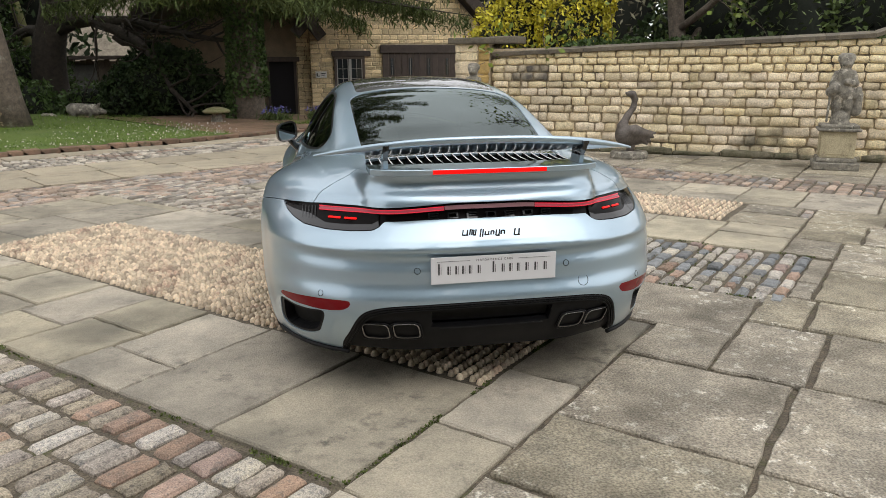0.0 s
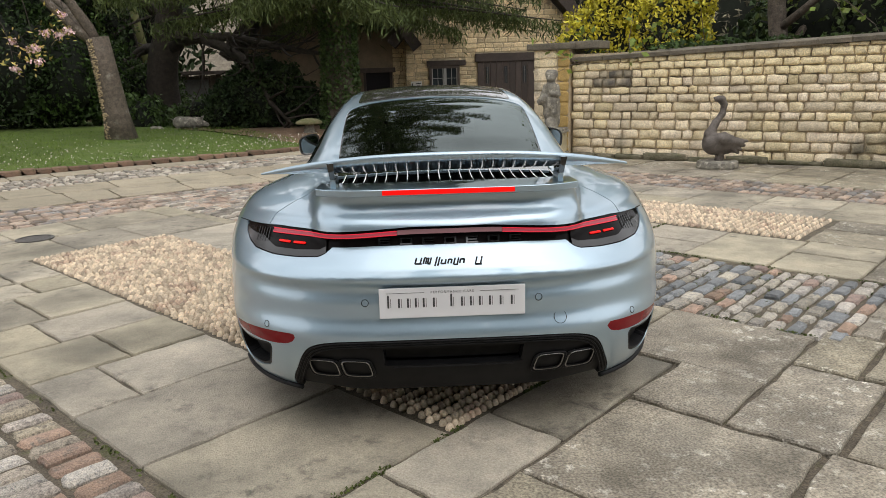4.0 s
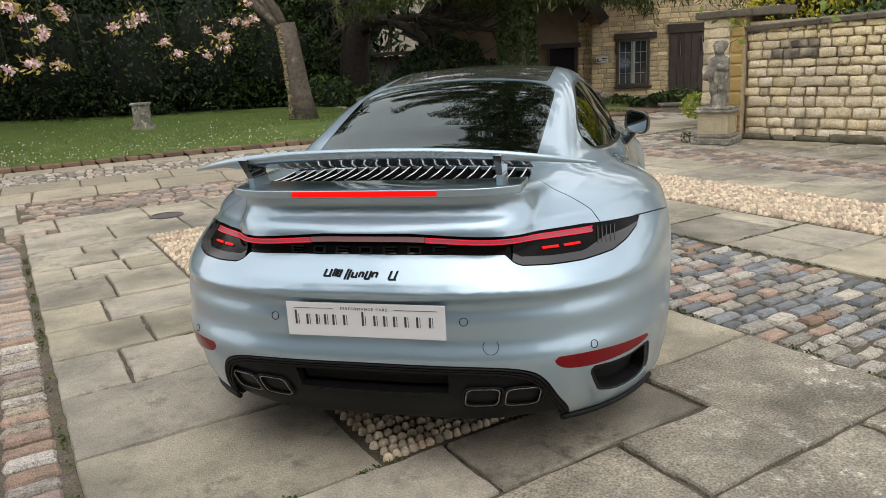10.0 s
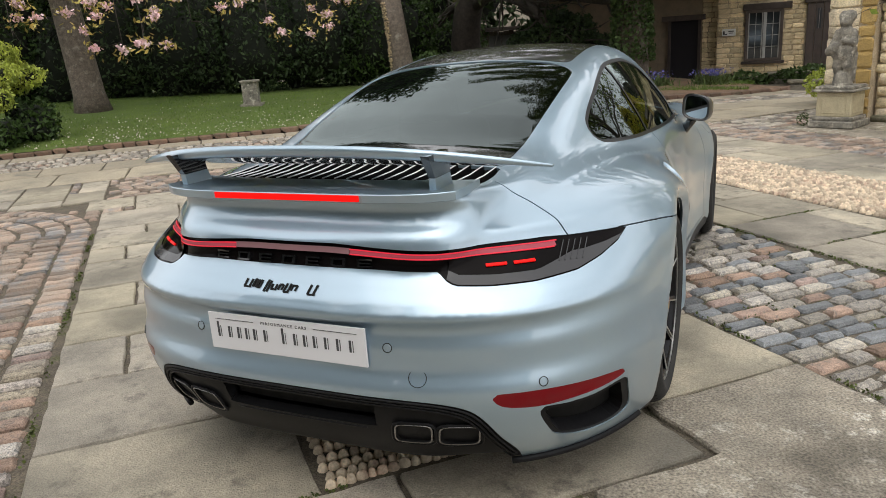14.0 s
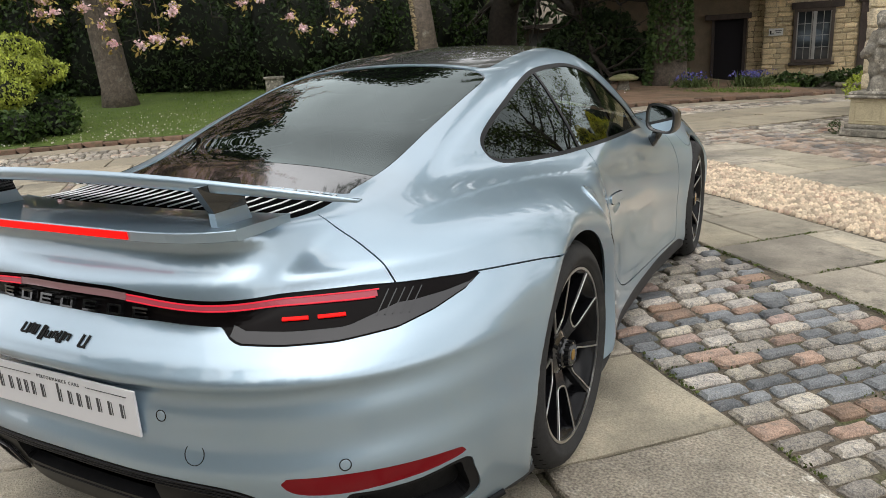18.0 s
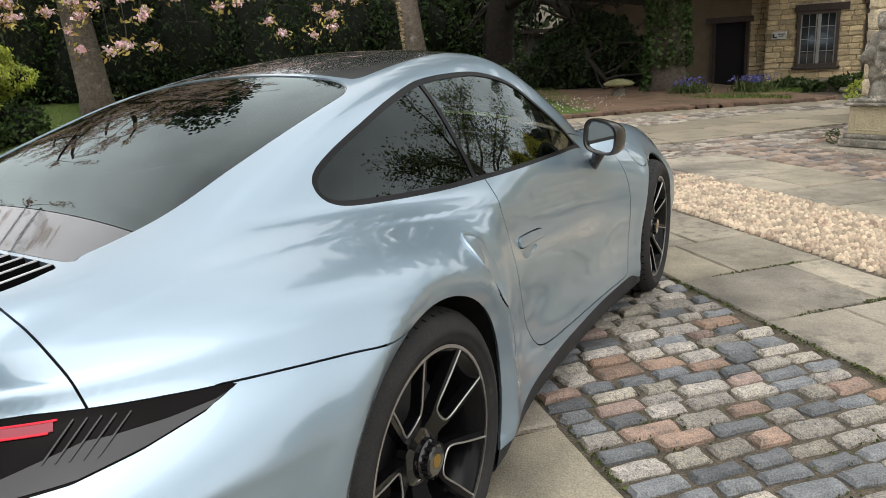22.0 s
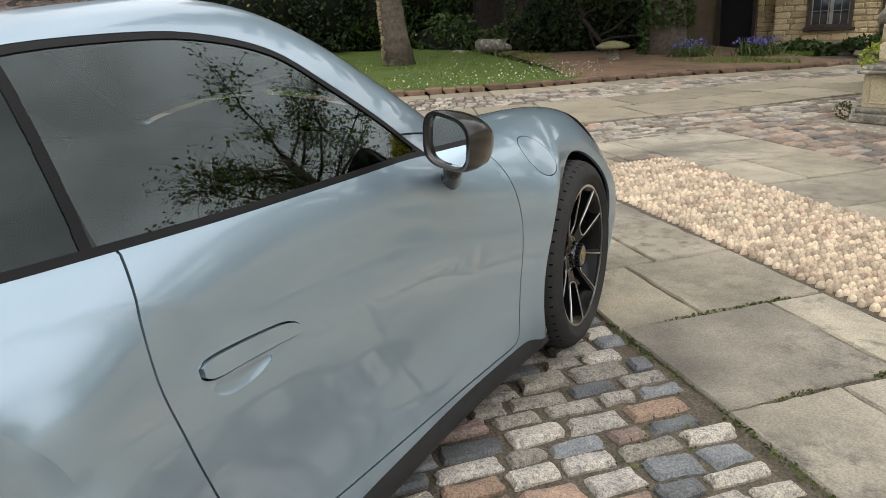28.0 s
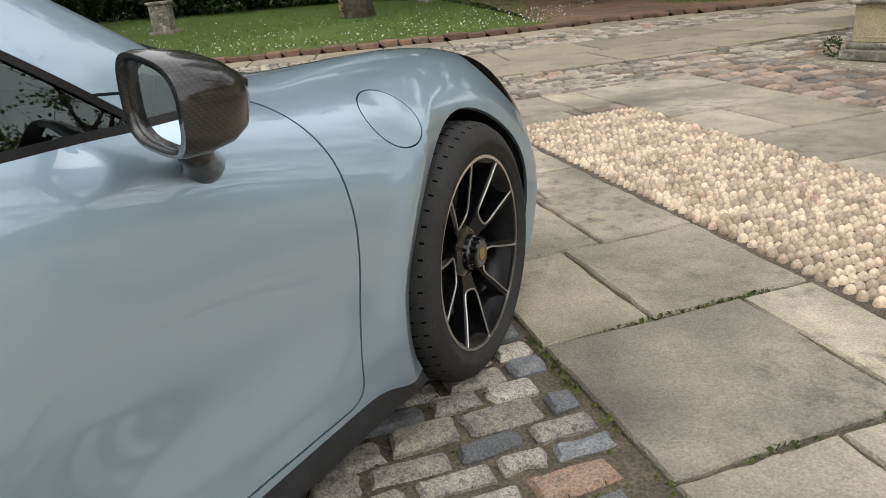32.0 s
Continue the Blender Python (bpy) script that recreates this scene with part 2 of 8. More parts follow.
FRESH = surf("fresh_leaf", (0.20, 0.26, 0.03), (0.13, 0.19, 0.03), 1.5, 0.6, 0, 40, island=True, spread=0.4)
PETAL = surf("pink_blossom", (0.80, 0.50, 0.54), (0.84, 0.66, 0.68), 3, 0.6, 0, 40, island=True, spread=0.25)
BRONZELEAF = surf("bronze_leaf", (0.40, 0.27, 0.07), (0.30, 0.28, 0.06), 3, 0.6, 0, 40, island=True, spread=0.4)
BLUEBELL = surf("bluebell_petal", (0.10, 0.10, 0.32), (0.15, 0.13, 0.38), 3, 0.6, 0, 40, island=True, spread=0.3)
DAISY = surf("daisy_petal", (0.75, 0.72, 0.66), (0.7, 0.6, 0.58), 3, 0.7, 0, 40, island=True, spread=0.2)
GRASS = surf("lawn_grass", (0.11, 0.165, 0.022), (0.075, 0.12, 0.018), 1.3, 0.85, 0.02, 120, c3=(0.12, 0.15, 0.035), spot=(0.5, 0.7), spot_scale=0.9)
BLADE = surf("grass_blade", (0.13, 0.20, 0.024), (0.085, 0.14, 0.02), 0.7, 0.7, 0, 30, island=True, spread=0.4)
SOIL = surf("red_soil", (0.26, 0.165, 0.105), (0.18, 0.115, 0.07), 2.5, 0.95, 0.02, 60, c3=(0.11, 0.09, 0.055), spot=(0.5, 0.7), spot_scale=1.0)
EDGEBRICK = surf("edging_brick", (0.22, 0.135, 0.09), (0.16, 0.105, 0.075), 9, 0.9, 0.006, 80, spread=0.3, c3=(0.09, 0.085, 0.05), spot=(0.5, 0.7), spot_scale=8)
WINGLASS = plain("window_glass", (0.03, 0.035, 0.04), 0.04, spec=0.8)
LEADBAR = plain("lead_bar", (0.35, 0.34, 0.32), 0.6)
FRAMEBROWN = surf("brown_frame", (0.09, 0.065, 0.05), (0.06, 0.045, 0.037), 8, 0.6, 0.001, 80)
SIGNWHITE = surf("sign_board", (0.72, 0.71, 0.68), (0.65, 0.64, 0.60), 8, 0.5, 0, 80)
SIGNINK = plain("sign_ink", (0.03, 0.03, 0.03), 0.6)


# ---------------------------------------------------------------- builders
def link_mesh(name, verts, faces, material, parent=None, label="", smooth=False, mats=None, fm=None):
    me = bpy.data.meshes.new(name)
    me.from_pydata([tuple(v) for v in verts] if not isinstance(verts, np.ndarray) else verts.tolist(), [], faces.tolist() if isinstance(faces, np.ndarray) else faces)
    if material is not None:
        me.materials.append(material)
    for extra in mats or ():
        me.materials.append(extra)
    if fm is not None:
        me.polygons.foreach_set("material_index", np.asarray(fm, np.int32))
    if smooth:
        me.shade_smooth()
    ob = new(name, me)
    if parent is not None:
        ob.parent = parent
    if label:
        ob["label"] = label
    return ob


def part(name, bm, material, parent, label="", smooth=False):
    """Links a bmesh as one mesh object under a thing or a part."""
    me = bpy.data.meshes.new(name)
    bm.normal_update()
    bm.to_mesh(me)
    bm.free()
    me.materials.append(material)
    if smooth:
        me.shade_smooth()
    ob = new(name, me)
    if parent is not None:
        ob.parent = parent
    if label:
        ob["label"] = label
    return ob


def thing(name, label, category, group="", at=None):
    ob = new(name)
    ob.empty_display_size = 0.1
    if at is not None:
        ob.matrix_world = at
    return tagged(ob, label, category, group)


def box(lo, hi, bevel=0.0, segs=1, bm=None, m=None):
    bm = bm or bmesh.new()
    vs = [bm.verts.new(((lo, hi)[i][0], (lo, hi)[j][1], (lo, hi)[k][2])) for i in (0, 1) for j in (0, 1) for k in (0, 1)]
    fs = [bm.faces.new([vs[i] for i in q]) for q in ((0, 1, 3, 2), (4, 6, 7, 5), (0, 4, 5, 1), (2, 3, 7, 6), (0, 2, 6, 4), (1, 5, 7, 3))]
    if bevel:
        es = list({e for f in fs for e in f.edges})
        r = bmesh.ops.bevel(bm, geom=es, offset=bevel, segments=segs, affect="EDGES", profile=0.6)
        vs = list({v for f in r["faces"] for v in f.verts} | {v for v in vs if v.is_valid})
    if m is not None:
        bmesh.ops.transform(bm, matrix=m, verts=vs)
    return bm


def tube(path, radii, segs=8, cap=True):
    """A tapered tube along points: vertices and faces."""
    path = np.asarray(path, float)
    radii = np.broadcast_to(np.asarray(radii, float), (len(path),))
    tang = np.gradient(path, axis=0)
    tang /= np.linalg.norm(tang, axis=1)[:, None] + 1e-9
    ref = np.array([0.31, 0.17, 0.93]) if abs(tang[0][2]) < 0.9 else np.array([1.0, 0.1, 0])
    vs, n = [], len(path)
    for p, r, t in zip(path, radii, tang):
        a = np.cross(t, ref)
        a /= np.linalg.norm(a) + 1e-9
        b = np.cross(t, a)
        ang = np.linspace(0, 2 * np.pi, segs, endpoint=False)
        vs.append(p + r * (np.cos(ang)[:, None] * a + np.sin(ang)[:, None] * b))
    vs = np.concatenate(vs)
    fs = [(i * segs + j, i * segs + (j + 1) % segs, (i + 1) * segs + (j + 1) % segs, (i + 1) * segs + j) for i in range(n - 1) for j in range(segs)]
    if cap:
        fs += [tuple(range(segs - 1, -1, -1)), tuple(range((n - 1) * segs, n * segs))]
    return vs, fs


def gather(pieces):
    """Joins (verts, faces) pairs."""
    vs, fs, k = [], [], 0
    for v, f in pieces:
        vs.append(np.asarray(v, float))
        fs += [tuple(int(i) + k for i in q) for q in f]
        k += len(v)
    return np.concatenate(vs), fs


def lathe(profile, segs=24, m=None):
    """Turns (r, z) pairs round z."""
    n = len(profile)
    ang = np.linspace(0, 2 * np.pi, segs, endpoint=False)
    vs = np.array([(r * math.cos(a), r * math.sin(a), z) for r, z in profile for a in ang])
    fs = [(i * segs + j, i * segs + (j + 1) % segs, (i + 1) * segs + (j + 1) % segs, (i + 1) * segs + j) for i in range(n - 1) for j in range(segs)]
    fs += [tuple(range(segs - 1, -1, -1)), tuple(range((n - 1) * segs, n * segs))]
    if m is not None:
        vs = np.array([m @ Vector(v) for v in vs])
    return vs, fs


def leaves(centres, size, rng, droop=0.0, aspect=0.55, jitter=0.35):
    """Small bent leaf quads round the given places: vertices (4n, 3) and faces."""
    n = len(centres)
    d = rng.normal(size=(n, 3))
    d[:, 2] -= droop
    d /= np.linalg.norm(d, axis=1)[:, None]
    s = np.cross(d, rng.normal(size=(n, 3)))
    s /= np.linalg.norm(s, axis=1)[:, None]
    l = size * (1 + jitter * rng.uniform(-1, 1, n))[:, None]
    c = np.asarray(centres)
    v = np.stack([c - d * l, c - s * l * aspect, c + d * l, c + s * l * aspect], 1).reshape(-1, 3)
    f = np.arange(4 * n).reshape(-1, 4)
    return v, f


# ---------------------------------------------------------------- ground
def ground_z(x, y):
    """Level in the court, falling away gently towards the house."""
    return -0.03 * np.maximum(np.asarray(y, float) - 11.0, 0) * (1 - np.clip((np.asarray(y, float) - 22) / 60, 0, 1))


gx = np.concatenate([np.linspace(-400, -30, 12), np.linspace(-26, 26, 53), np.linspace(30, 400, 12)])
gy = np.concatenate([np.linspace(-400, -20, 12), np.linspace(-16, 40, 57), np.linspace(50, 600, 14)])
gv = np.array([(x, y, float(ground_z(x, y)) - 0.020) for x in gx for y in gy])
gf = [(i * len(gy) + j, (i + 1) * len(gy) + j, (i + 1) * len(gy) + j + 1, i * len(gy) + j + 1) for i in range(len(gx) - 1) for j in range(len(gy) - 1)]
ground = tagged(link_mesh("ground", gv, gf, JOINT), "dark soil and sand bed between the paving", "ground", kind="structure")

# unseen pale ground sheet, added to lighten what the car's flank mirrors
BUFFSHEET = surf("buff_sheet", (0.42, 0.36, 0.27), (0.33, 0.28, 0.21), 3.0, 0.9, 0.01, 120, grain=0.4)
tagged(link_mesh("drive", [(-13, -32, -0.012), (45, -32, -0.012), (45, -5.2, -0.012), (3.6, -5.2, -0.012), (-13, -5.2, -0.012), (45, 5, -0.012), (8.8, 4.0, -0.012), (8.8, 0.4, -0.012)], [(0, 1, 2, 3, 4), (3, 2, 5, 6, 7)], BUFFSHEET), "unseen pale buff sheet added to brighten reflections", "drive", kind="structure")

# lawn kerb line, from the far left round to the house
KERB = [(-15.5, -1.0), (-13.5, 1.0), (-11.2, 3.2), (-9.9, 5.0), (-8.3, 6.6), (-6.4, 8.2), (-4.6, 9.4), (-3.1, 10.4), (-2.2, 11.3), (-0.9, 12.75), (0.5, 14.0), (1.4, 15.2)]


def kerb_distance(x, y):
    """How far a place lies on the court's side of the kerb (below zero: on the lawn)."""
    best, sign = 1e9, 1
    for (x0, y0), (x1, y1) in zip(KERB[:-1], KERB[1:]):
        dx, dy = x1 - x0, y1 - y0
        t = min(1, max(0, ((x - x0) * dx + (y - y0) * dy) / (dx * dx + dy * dy)))
        d = math.hypot(x - x0 - t * dx, y - y0 - t * dy)
        if d < best:
            best, sign = d, 1 if (x - x0) * dy - (y - y0) * dx > 0 else -1
    return sign * best


def lawn_z(x, y):
    d = -kerb_distance(x, y)
    return float(ground_z(x, y)) + 0.07 + 0.035 * max(0, min(d, 9)) + 0.02 * max(0, min(-x - 8, 6)) * min(1, max(d, 0) / 3)


def lay_strip(name, line, far, material, label, category, step=0.4, rows=30, base=lawn_z):
    """A sheet from a line back to far, following the rising ground."""
    pts = []
    for (x0, y0), (x1, y1) in zip(line[:-1], line[1:]):
        n = max(2, int(math.hypot(x1 - x0, y1 - y0) / step))
        pts += [(x0 + (x1 - x0) * i / n, y0 + (y1 - y0) * i / n) for i in range(n)]
    pts.append(line[-1])
    v, f = [], []
    for x, y in pts:
        fx, fy = far
        for r in range(rows):
            k = (r / (rows - 1)) ** 1.6
            px, py = x + fx * k, y + fy * k
            v.append((px, py, base(px, py) + 0.05 * noise.noise((px * 0.6, py * 0.6, 0)) * min(1, r / 8)))
    for i in range(len(pts) - 1):
        for r in range(rows - 1):
            f.append((i * rows + r, (i + 1) * rows + r, (i + 1) * rows + r + 1, i * rows + r + 1))
    return tagged(link_mesh(name, np.array(v), f, material, smooth=True), label, category, kind="structure")


lawn = lay_strip("lawn", KERB[:9], (-13, 15), GRASS, "mown green lawn scattered with fallen petals", "lawn")
bed = lay_strip("soil_bed", KERB[8:], (-7, 10), SOIL, "bare reddish soil under the trees", "bed", base=lambda x, y: float(ground_z(x, y)) + 0.05 + 0.03 * max(0.0, min(-kerb_distance(x, y), 6)))

# ---------------------------------------------------------------- garden wall
WA, WD, WN = Vector((2.30, 8.33, 0)), Vector((0.839, -0.544, 0)), Vector((-0.544, -0.839, 0))
wall_m = Matrix(((WD.x, -WN.x, 0, WA.x), (WD.y, -WN.y, 0, WA.y), (0, 0, 1, 0), (0, 0, 0, 1)))
garden_wall = tagged(part("wall_garden", box((0.02, 0.02, -0.2), (8.0, 0.42, 1.62), m=wall_m), MORTAR, None), "coursed yellow limestone garden wall with stone coping", "wall", kind="structure")
rng = np.random.default_rng(5)


def wall_top(s):
    """Height of the wall's stones along it."""
    return 1.50 + 0.035 * s + 0.30 * (1 / (1 + math.exp(-(s - 6.05) / 0.10)))


def stone_mesh(w, h, d, seed, bulge=0.012):
    """A rough-faced block, face to -y, of few triangles."""
    r = np.random.default_rng(seed)
    us, ts = (0, 0.07, 0.36, 0.66, 0.93, 1), (0, 0.14, 0.5, 0.86, 1)
    nx, nz = len(us) - 1, len(ts) - 1
    front = []
    for j, t in enumerate(ts):
        for i, u in enumerate(us):
            rim = u in (0, 1) or t in (0, 1)
            corner = u in (0, 1) and t in (0, 1)
            pull = 0.10 * h if corner else 0
            x, z = w * u + (pull if u == 0 else -pull if u == 1 else 0), h * t + (pull if t == 0 else -pull if t == 1 else 0)
            front.append((x + r.normal(0, 0.007), 0.004 if rim else -bulge * r.uniform(0.35, 1.5) - 0.004, z + r.normal(0, 0.007)))
    v = front + [(0, d, 0), (w, d, 0), (w, d, h), (0, d, h)]
    f = [(j * (nx + 1) + i, j * (nx + 1) + i + 1, (j + 1) * (nx + 1) + i + 1, (j + 1) * (nx + 1) + i) for j in range(nz) for i in range(nx)]
    k, top = len(front), nz * (nx + 1)
    f += [tuple([k, k + 1] + list(range(nx, -1, -1))), tuple([k + 2, k + 3] + list(range(top, top + nx + 1)))]
    f += [tuple([k + 3, k] + [j * (nx + 1) for j in range(nz + 1)]), tuple([k + 1, k + 2] + [j * (nx + 1) + nx for j in range(nz, -1, -1)])]
    return v, f


SOOTSTONE = surf("sooty_stone", (0.42, 0.36, 0.26), (0.10, 0.09, 0.075), 5, 0.9, 0.014, 70, spread=0.3)
z, course, stone_i = 0.0, 0, 0
far_stones = []
heights = [0.17, 0.14, 0.145, 0.15, 0.12, 0.14, 0.125, 0.11, 0.135, 0.12, 0.11, 0.12, 0.11, 0.12, 0.11]
for ch in heights:
    s = -0.02 + rng.uniform(0, 0.06)
    while s < 7.9:
        w = rng.uniform(0.14, 0.36) * (1.1 if ch > 0.135 else 0.88)
        top = wall_top(s + w / 2)
        h = min(ch, top - z)
        if h > 0.05:
            v, f = stone_mesh(w - 0.018, h - 0.016, 0.10, stone_i, 0.012)
            m = wall_m @ Matrix.Translation((s + 0.011, -0.004 + rng.normal(0, 0.006), z + 0.011))
            vv = [tuple(m @ Vector(p)) for p in v]
            if s < 6.6 and stone_i < 300:
                ob = link_mesh("stone", vv, f, SOOTSTONE if 0.42 < s + w / 2 < 1.0 and 1.05 < z < 1.50 else WALLSTONE, garden_wall, smooth=True)
            else:
                far_stones.append((vv, f))
            stone_i += 1
        s += w
    z += ch
FOOTING = surf("mossy_footing", (0.20, 0.175, 0.125), (0.10, 0.10, 0.055), 7, 0.95, 0.02, 60, c3=(0.40, 0.33, 0.22), spot=(0.58, 0.70), spot_scale=6)
s = 0.0
while s < 7.8:
    w = rng.uniform(0.3, 0.8)
    v, f = stone_mesh(w - 0.01, rng.uniform(0.07, 0.13), 0.1, int(s * 997), 0.03)
    m = wall_m @ Matrix.Translation((s, -0.03 + rng.normal(0, 0.012), -0.01))
    link_mesh("footing_stone", [tuple(m @ Vector(p)) for p in v], f, FOOTING, garden_wall, smooth=True)
    s += w
if far_stones:
    ob = link_mesh("far_stones", *gather(far_stones), WALLSTONE, garden_wall, smooth=True)
    tagged(ob, kind="stuff")
s = -0.03
cope_i = 0
while s < 7.9:
    w = rng.uniform(0.35, 0.65)
    z0, z1 = wall_top(s), wall_top(s + w)
    bm = bmesh.new()
    vs = [bm.verts.new(wall_m @ Vector(p)) for p in ((s, -0.06, z0), (s + w - 0.008, -0.06, z1), (s + w - 0.008, 0.48, z1), (s, 0.48, z0), (s, -0.07, z0 + 0.055), (s + w - 0.008, -0.07, z1 + 0.055), (s + w - 0.008, 0.2, z1 + 0.10), (s, 0.2, z0 + 0.10), (s, 0.49, z0 + 0.05), (s + w - 0.008, 0.49, z1 + 0.05))]
    for q in ((0, 1, 5, 4), (4, 5, 6, 7), (7, 6, 9, 8), (8, 9, 2, 3), (3, 2, 1, 0), (0, 4, 7, 8, 3), (1, 2, 9, 6, 5)):
        bm.faces.new([vs[i] for i in q])
    part("coping_stone", bm, COPING, garden_wall)
    s += w
# stained patch below the coping is left to the stones' own lichen; the pier at the wall's end
pier = tagged(thing("gate_pier", "square limestone pier with a mossy cap", "pier"), kind="structure")
part("core", box((-0.60, -0.10, -0.1), (-0.005, 0.55, 1.70), m=wall_m), MORTAR, pier)
z = 0.0
while z < 1.66:
    h = rng.uniform(0.13, 0.24)
    h = min(h, 1.70 - z)
    for x0, x1, mat_ in ((-0.605, -0.20, WALLSTONE), (-0.195, 0.0, OCHRE)):
        cuts = [x0, x1] if rng.random() < 0.5 or x1 - x0 < 0.3 else [x0, (x0 + x1) / 2 + rng.uniform(-0.05, 0.05), x1]
        for a, b in zip(cuts[:-1], cuts[1:]):
            v, f = stone_mesh(b - a - 0.012, h - 0.012, 0.08, int(z * 1000 + a * 77) % 9999, 0.006)
            m = wall_m @ Matrix.Translation((a + 0.006, -0.115, z + 0.006))
            link_mesh("stone", [tuple(m @ Vector(p)) for p in v], f, mat_, pier)
    v, f = stone_mesh(0.60, h - 0.012, 0.06, int(z * 977) % 9999, 0.008)
    m = wall_m @ Matrix.Translation((-0.61, 0.52, z + 0.006)) @ Matrix.Rotation(radians(-90), 4, "Z")
    link_mesh("stone", [tuple(m @ Vector(p)) for p in v], f, WALLSTONE, pier)
    z += h
part("pier_cap", box((-0.70, -0.20, 1.70), (0.06, 0.62, 1.80), 0.02, 2, m=wall_m), COPING, pier)
part("wall_cap_block", box((-0.05, -0.02, 1.70), (0.45, 0.5, 1.82), 0.02, 2, m=wall_m), COPING, pier)

# ---------------------------------------------------------------- house and barn gables
HZ = -0.33


def gable(name, x0, x1, y, eave, apex, thick, material, owner):
    ax = (x0 + x1) / 2
    v = [(x0, y, HZ - 0.3), (x1, y, HZ - 0.3), (x1, y, eave), (ax, y, apex), (x0, y, eave)]
    v += [(a, b + thick, c) for a, b, c in v]
    f = [(0, 1, 2, 3, 4), (9, 8, 7, 6, 5)] + [(i, i + 5, (i + 1) % 5 + 5, (i + 1) % 5) for i in range(5)]
    return link_mesh(name, v, f, material, owner)


def verge(x0, z0, x1, z1, y0, y1, material, owner, name="roof"):
    """A thick thatch slope, overhanging to the front."""
    n = Vector((-(z1 - z0), 0, x1 - x0)).normalized() * 0.35
    if n.z < 0:
        n = -n
    v, f = [], []
    rows = 14
    for i in range(rows + 1):
        t = i / rows
        for y, dz in ((y0, 0.0), (y1, 0.0)):
            px, pz = x0 + (x1 - x0) * t, z0 + (z1 - z0) * t
            w = 0.03 * noise.noise((t * 9, y, 1.7))
            v += [(px, y + w, pz), (px + n.x, y + w * 2, pz + n.z)]
    for i in range(rows):
        a, b = i * 4, (i + 1) * 4
        f += [(a, b, b + 1, a + 1), (a + 2, a + 3, b + 3, b + 2), (a + 1, b + 1, b + 3, a + 3), (a, a + 2, b + 2, b)]
    f += [(0, 1, 3, 2), (rows * 4, rows * 4 + 2, rows * 4 + 3, rows * 4 + 1)]
    return link_mesh(name, v, f, material, owner)


house = thing("house", "yellow stone cottage gable with dark timber openings", "house")
gable("wall", -0.62, 5.35, 21.5, 2.45, 5.6, 0.4, MORTAR, house)
hr = np.random.default_rng(11)
holes = [(0.16, 1.17, 0.20, 1.84), (1.76, 4.30, -1, 2.03), (0.10, 1.36, 1.68, 1.85)]
stones, z = [], HZ - 0.1
while z < 5.3:
    h = hr.uniform(0.10, 0.19)
    lim = 2.45 + max(0, 0)
    a0, a1 = -0.62, 5.35
    if z + h > 2.45:
        k = (z + h - 2.45) / (5.6 - 2.45)
        a0, a1 = -0.62 + k * 2.98, 5.35 - k * 2.98
    x = a0
    while x < a1 - 0.05:
        w = min(hr.uniform(0.16, 0.44), a1 - x)
        if not any(x < b and x + w > a and z < d and z + h > c for a, b, c, d in holes):
            v, f = stone_mesh(w - 0.015, h - 0.015, 0.05, int(hr.integers(1e6)), 0.012)
            stones.append(([(p[0] + x, p[1] + 21.49, p[2] + z) for p in v], f))
        else:
            for a, b, c, d in holes:
                if x < a < x + w and z < d and z + h > c and a - x > 0.06:
                    v, f = stone_mesh(a - x - 0.012, h - 0.015, 0.05, int(hr.integers(1e6)), 0.012)
                    stones.append(([(p[0] + x, p[1] + 21.49, p[2] + z) for p in v], f))
                if x < b < x + w and z < d and z + h > c and x + w - b > 0.06:
                    v, f = stone_mesh(x + w - b - 0.012, h - 0.015, 0.05, int(hr.integers(1e6)), 0.012)
                    stones.append(([(p[0] + b, p[1] + 21.49, p[2] + z) for p in v], f))
        x += w
    z += h
HOUSESTONE = surf("cottage_stone", (0.74, 0.59, 0.36), (0.62, 0.49, 0.30), 5, 0.9, 0.01, 50, island=True, spread=0.25, c3=(0.26, 0.21, 0.14), spot=(0.58, 0.72), spot_scale=4)
tagged(link_mesh("coursed_stone", *gather(stones), HOUSESTONE, house), kind="stuff")
verge(5.75, 2.15, 2.36, 5.75, 21.0, 23.5, ROOFDARK, house)
verge(-0.95, 2.25, 2.36, 5.75, 21.0, 23.5, ROOFDARK, house)
part("lintel", box((0.08, 21.40, 1.66), (1.38, 21.60, 1.84), 0.01), TIMBER, house)
part("lintel", box((1.70, 21.38, 1.76), (4.5, 21.60, 2.03), 0.01), TIMBER, house)
win = new("window")
win.parent = house
win["label"] = "leaded casement window in a brown frame"
part("recess", box((0.16, 21.475, 0.22), (1.17, 21.49, 1.66)), WINGLASS, win)
for a, b, c, d in ((0.16, 0.24, 0.22, 1.66), (1.09, 1.17, 0.22, 1.66), (0.24, 1.09, 1.58, 1.66), (0.24, 1.09, 0.22, 0.30), (0.645, 0.70, 0.30, 1.58)):
    part("window_frame", box((a, 21.42, c), (b, 21.47, d)), FRAMEBROWN if a != 0.645 else LEADBAR, win)
for k in range(3):
    for x0 in (0.24, 0.70):
        z = 0.30 + 0.32 * (k + 1)
        part("glazing_bar", box((x0, 21.455, z - 0.008), (x0 + 0.39, 21.468, z + 0.008)), LEADBAR, win)
for x in (0.44, 0.90):
    part("glazing_bar", box((x - 0.008, 21.455, 0.30), (x + 0.008, 21.468, 1.58)), LEADBAR, win)
for x0 in (0.24, 0.70):
    for a, b, c, d in ((x0 + 0.0, x0 + 0.03, 0.30, 1.58), (x0 + 0.36, x0 + 0.39, 0.30, 1.58)):
        part("casement", box((a, 21.44, c), (b, 21.462, d)), LEADBAR, win)
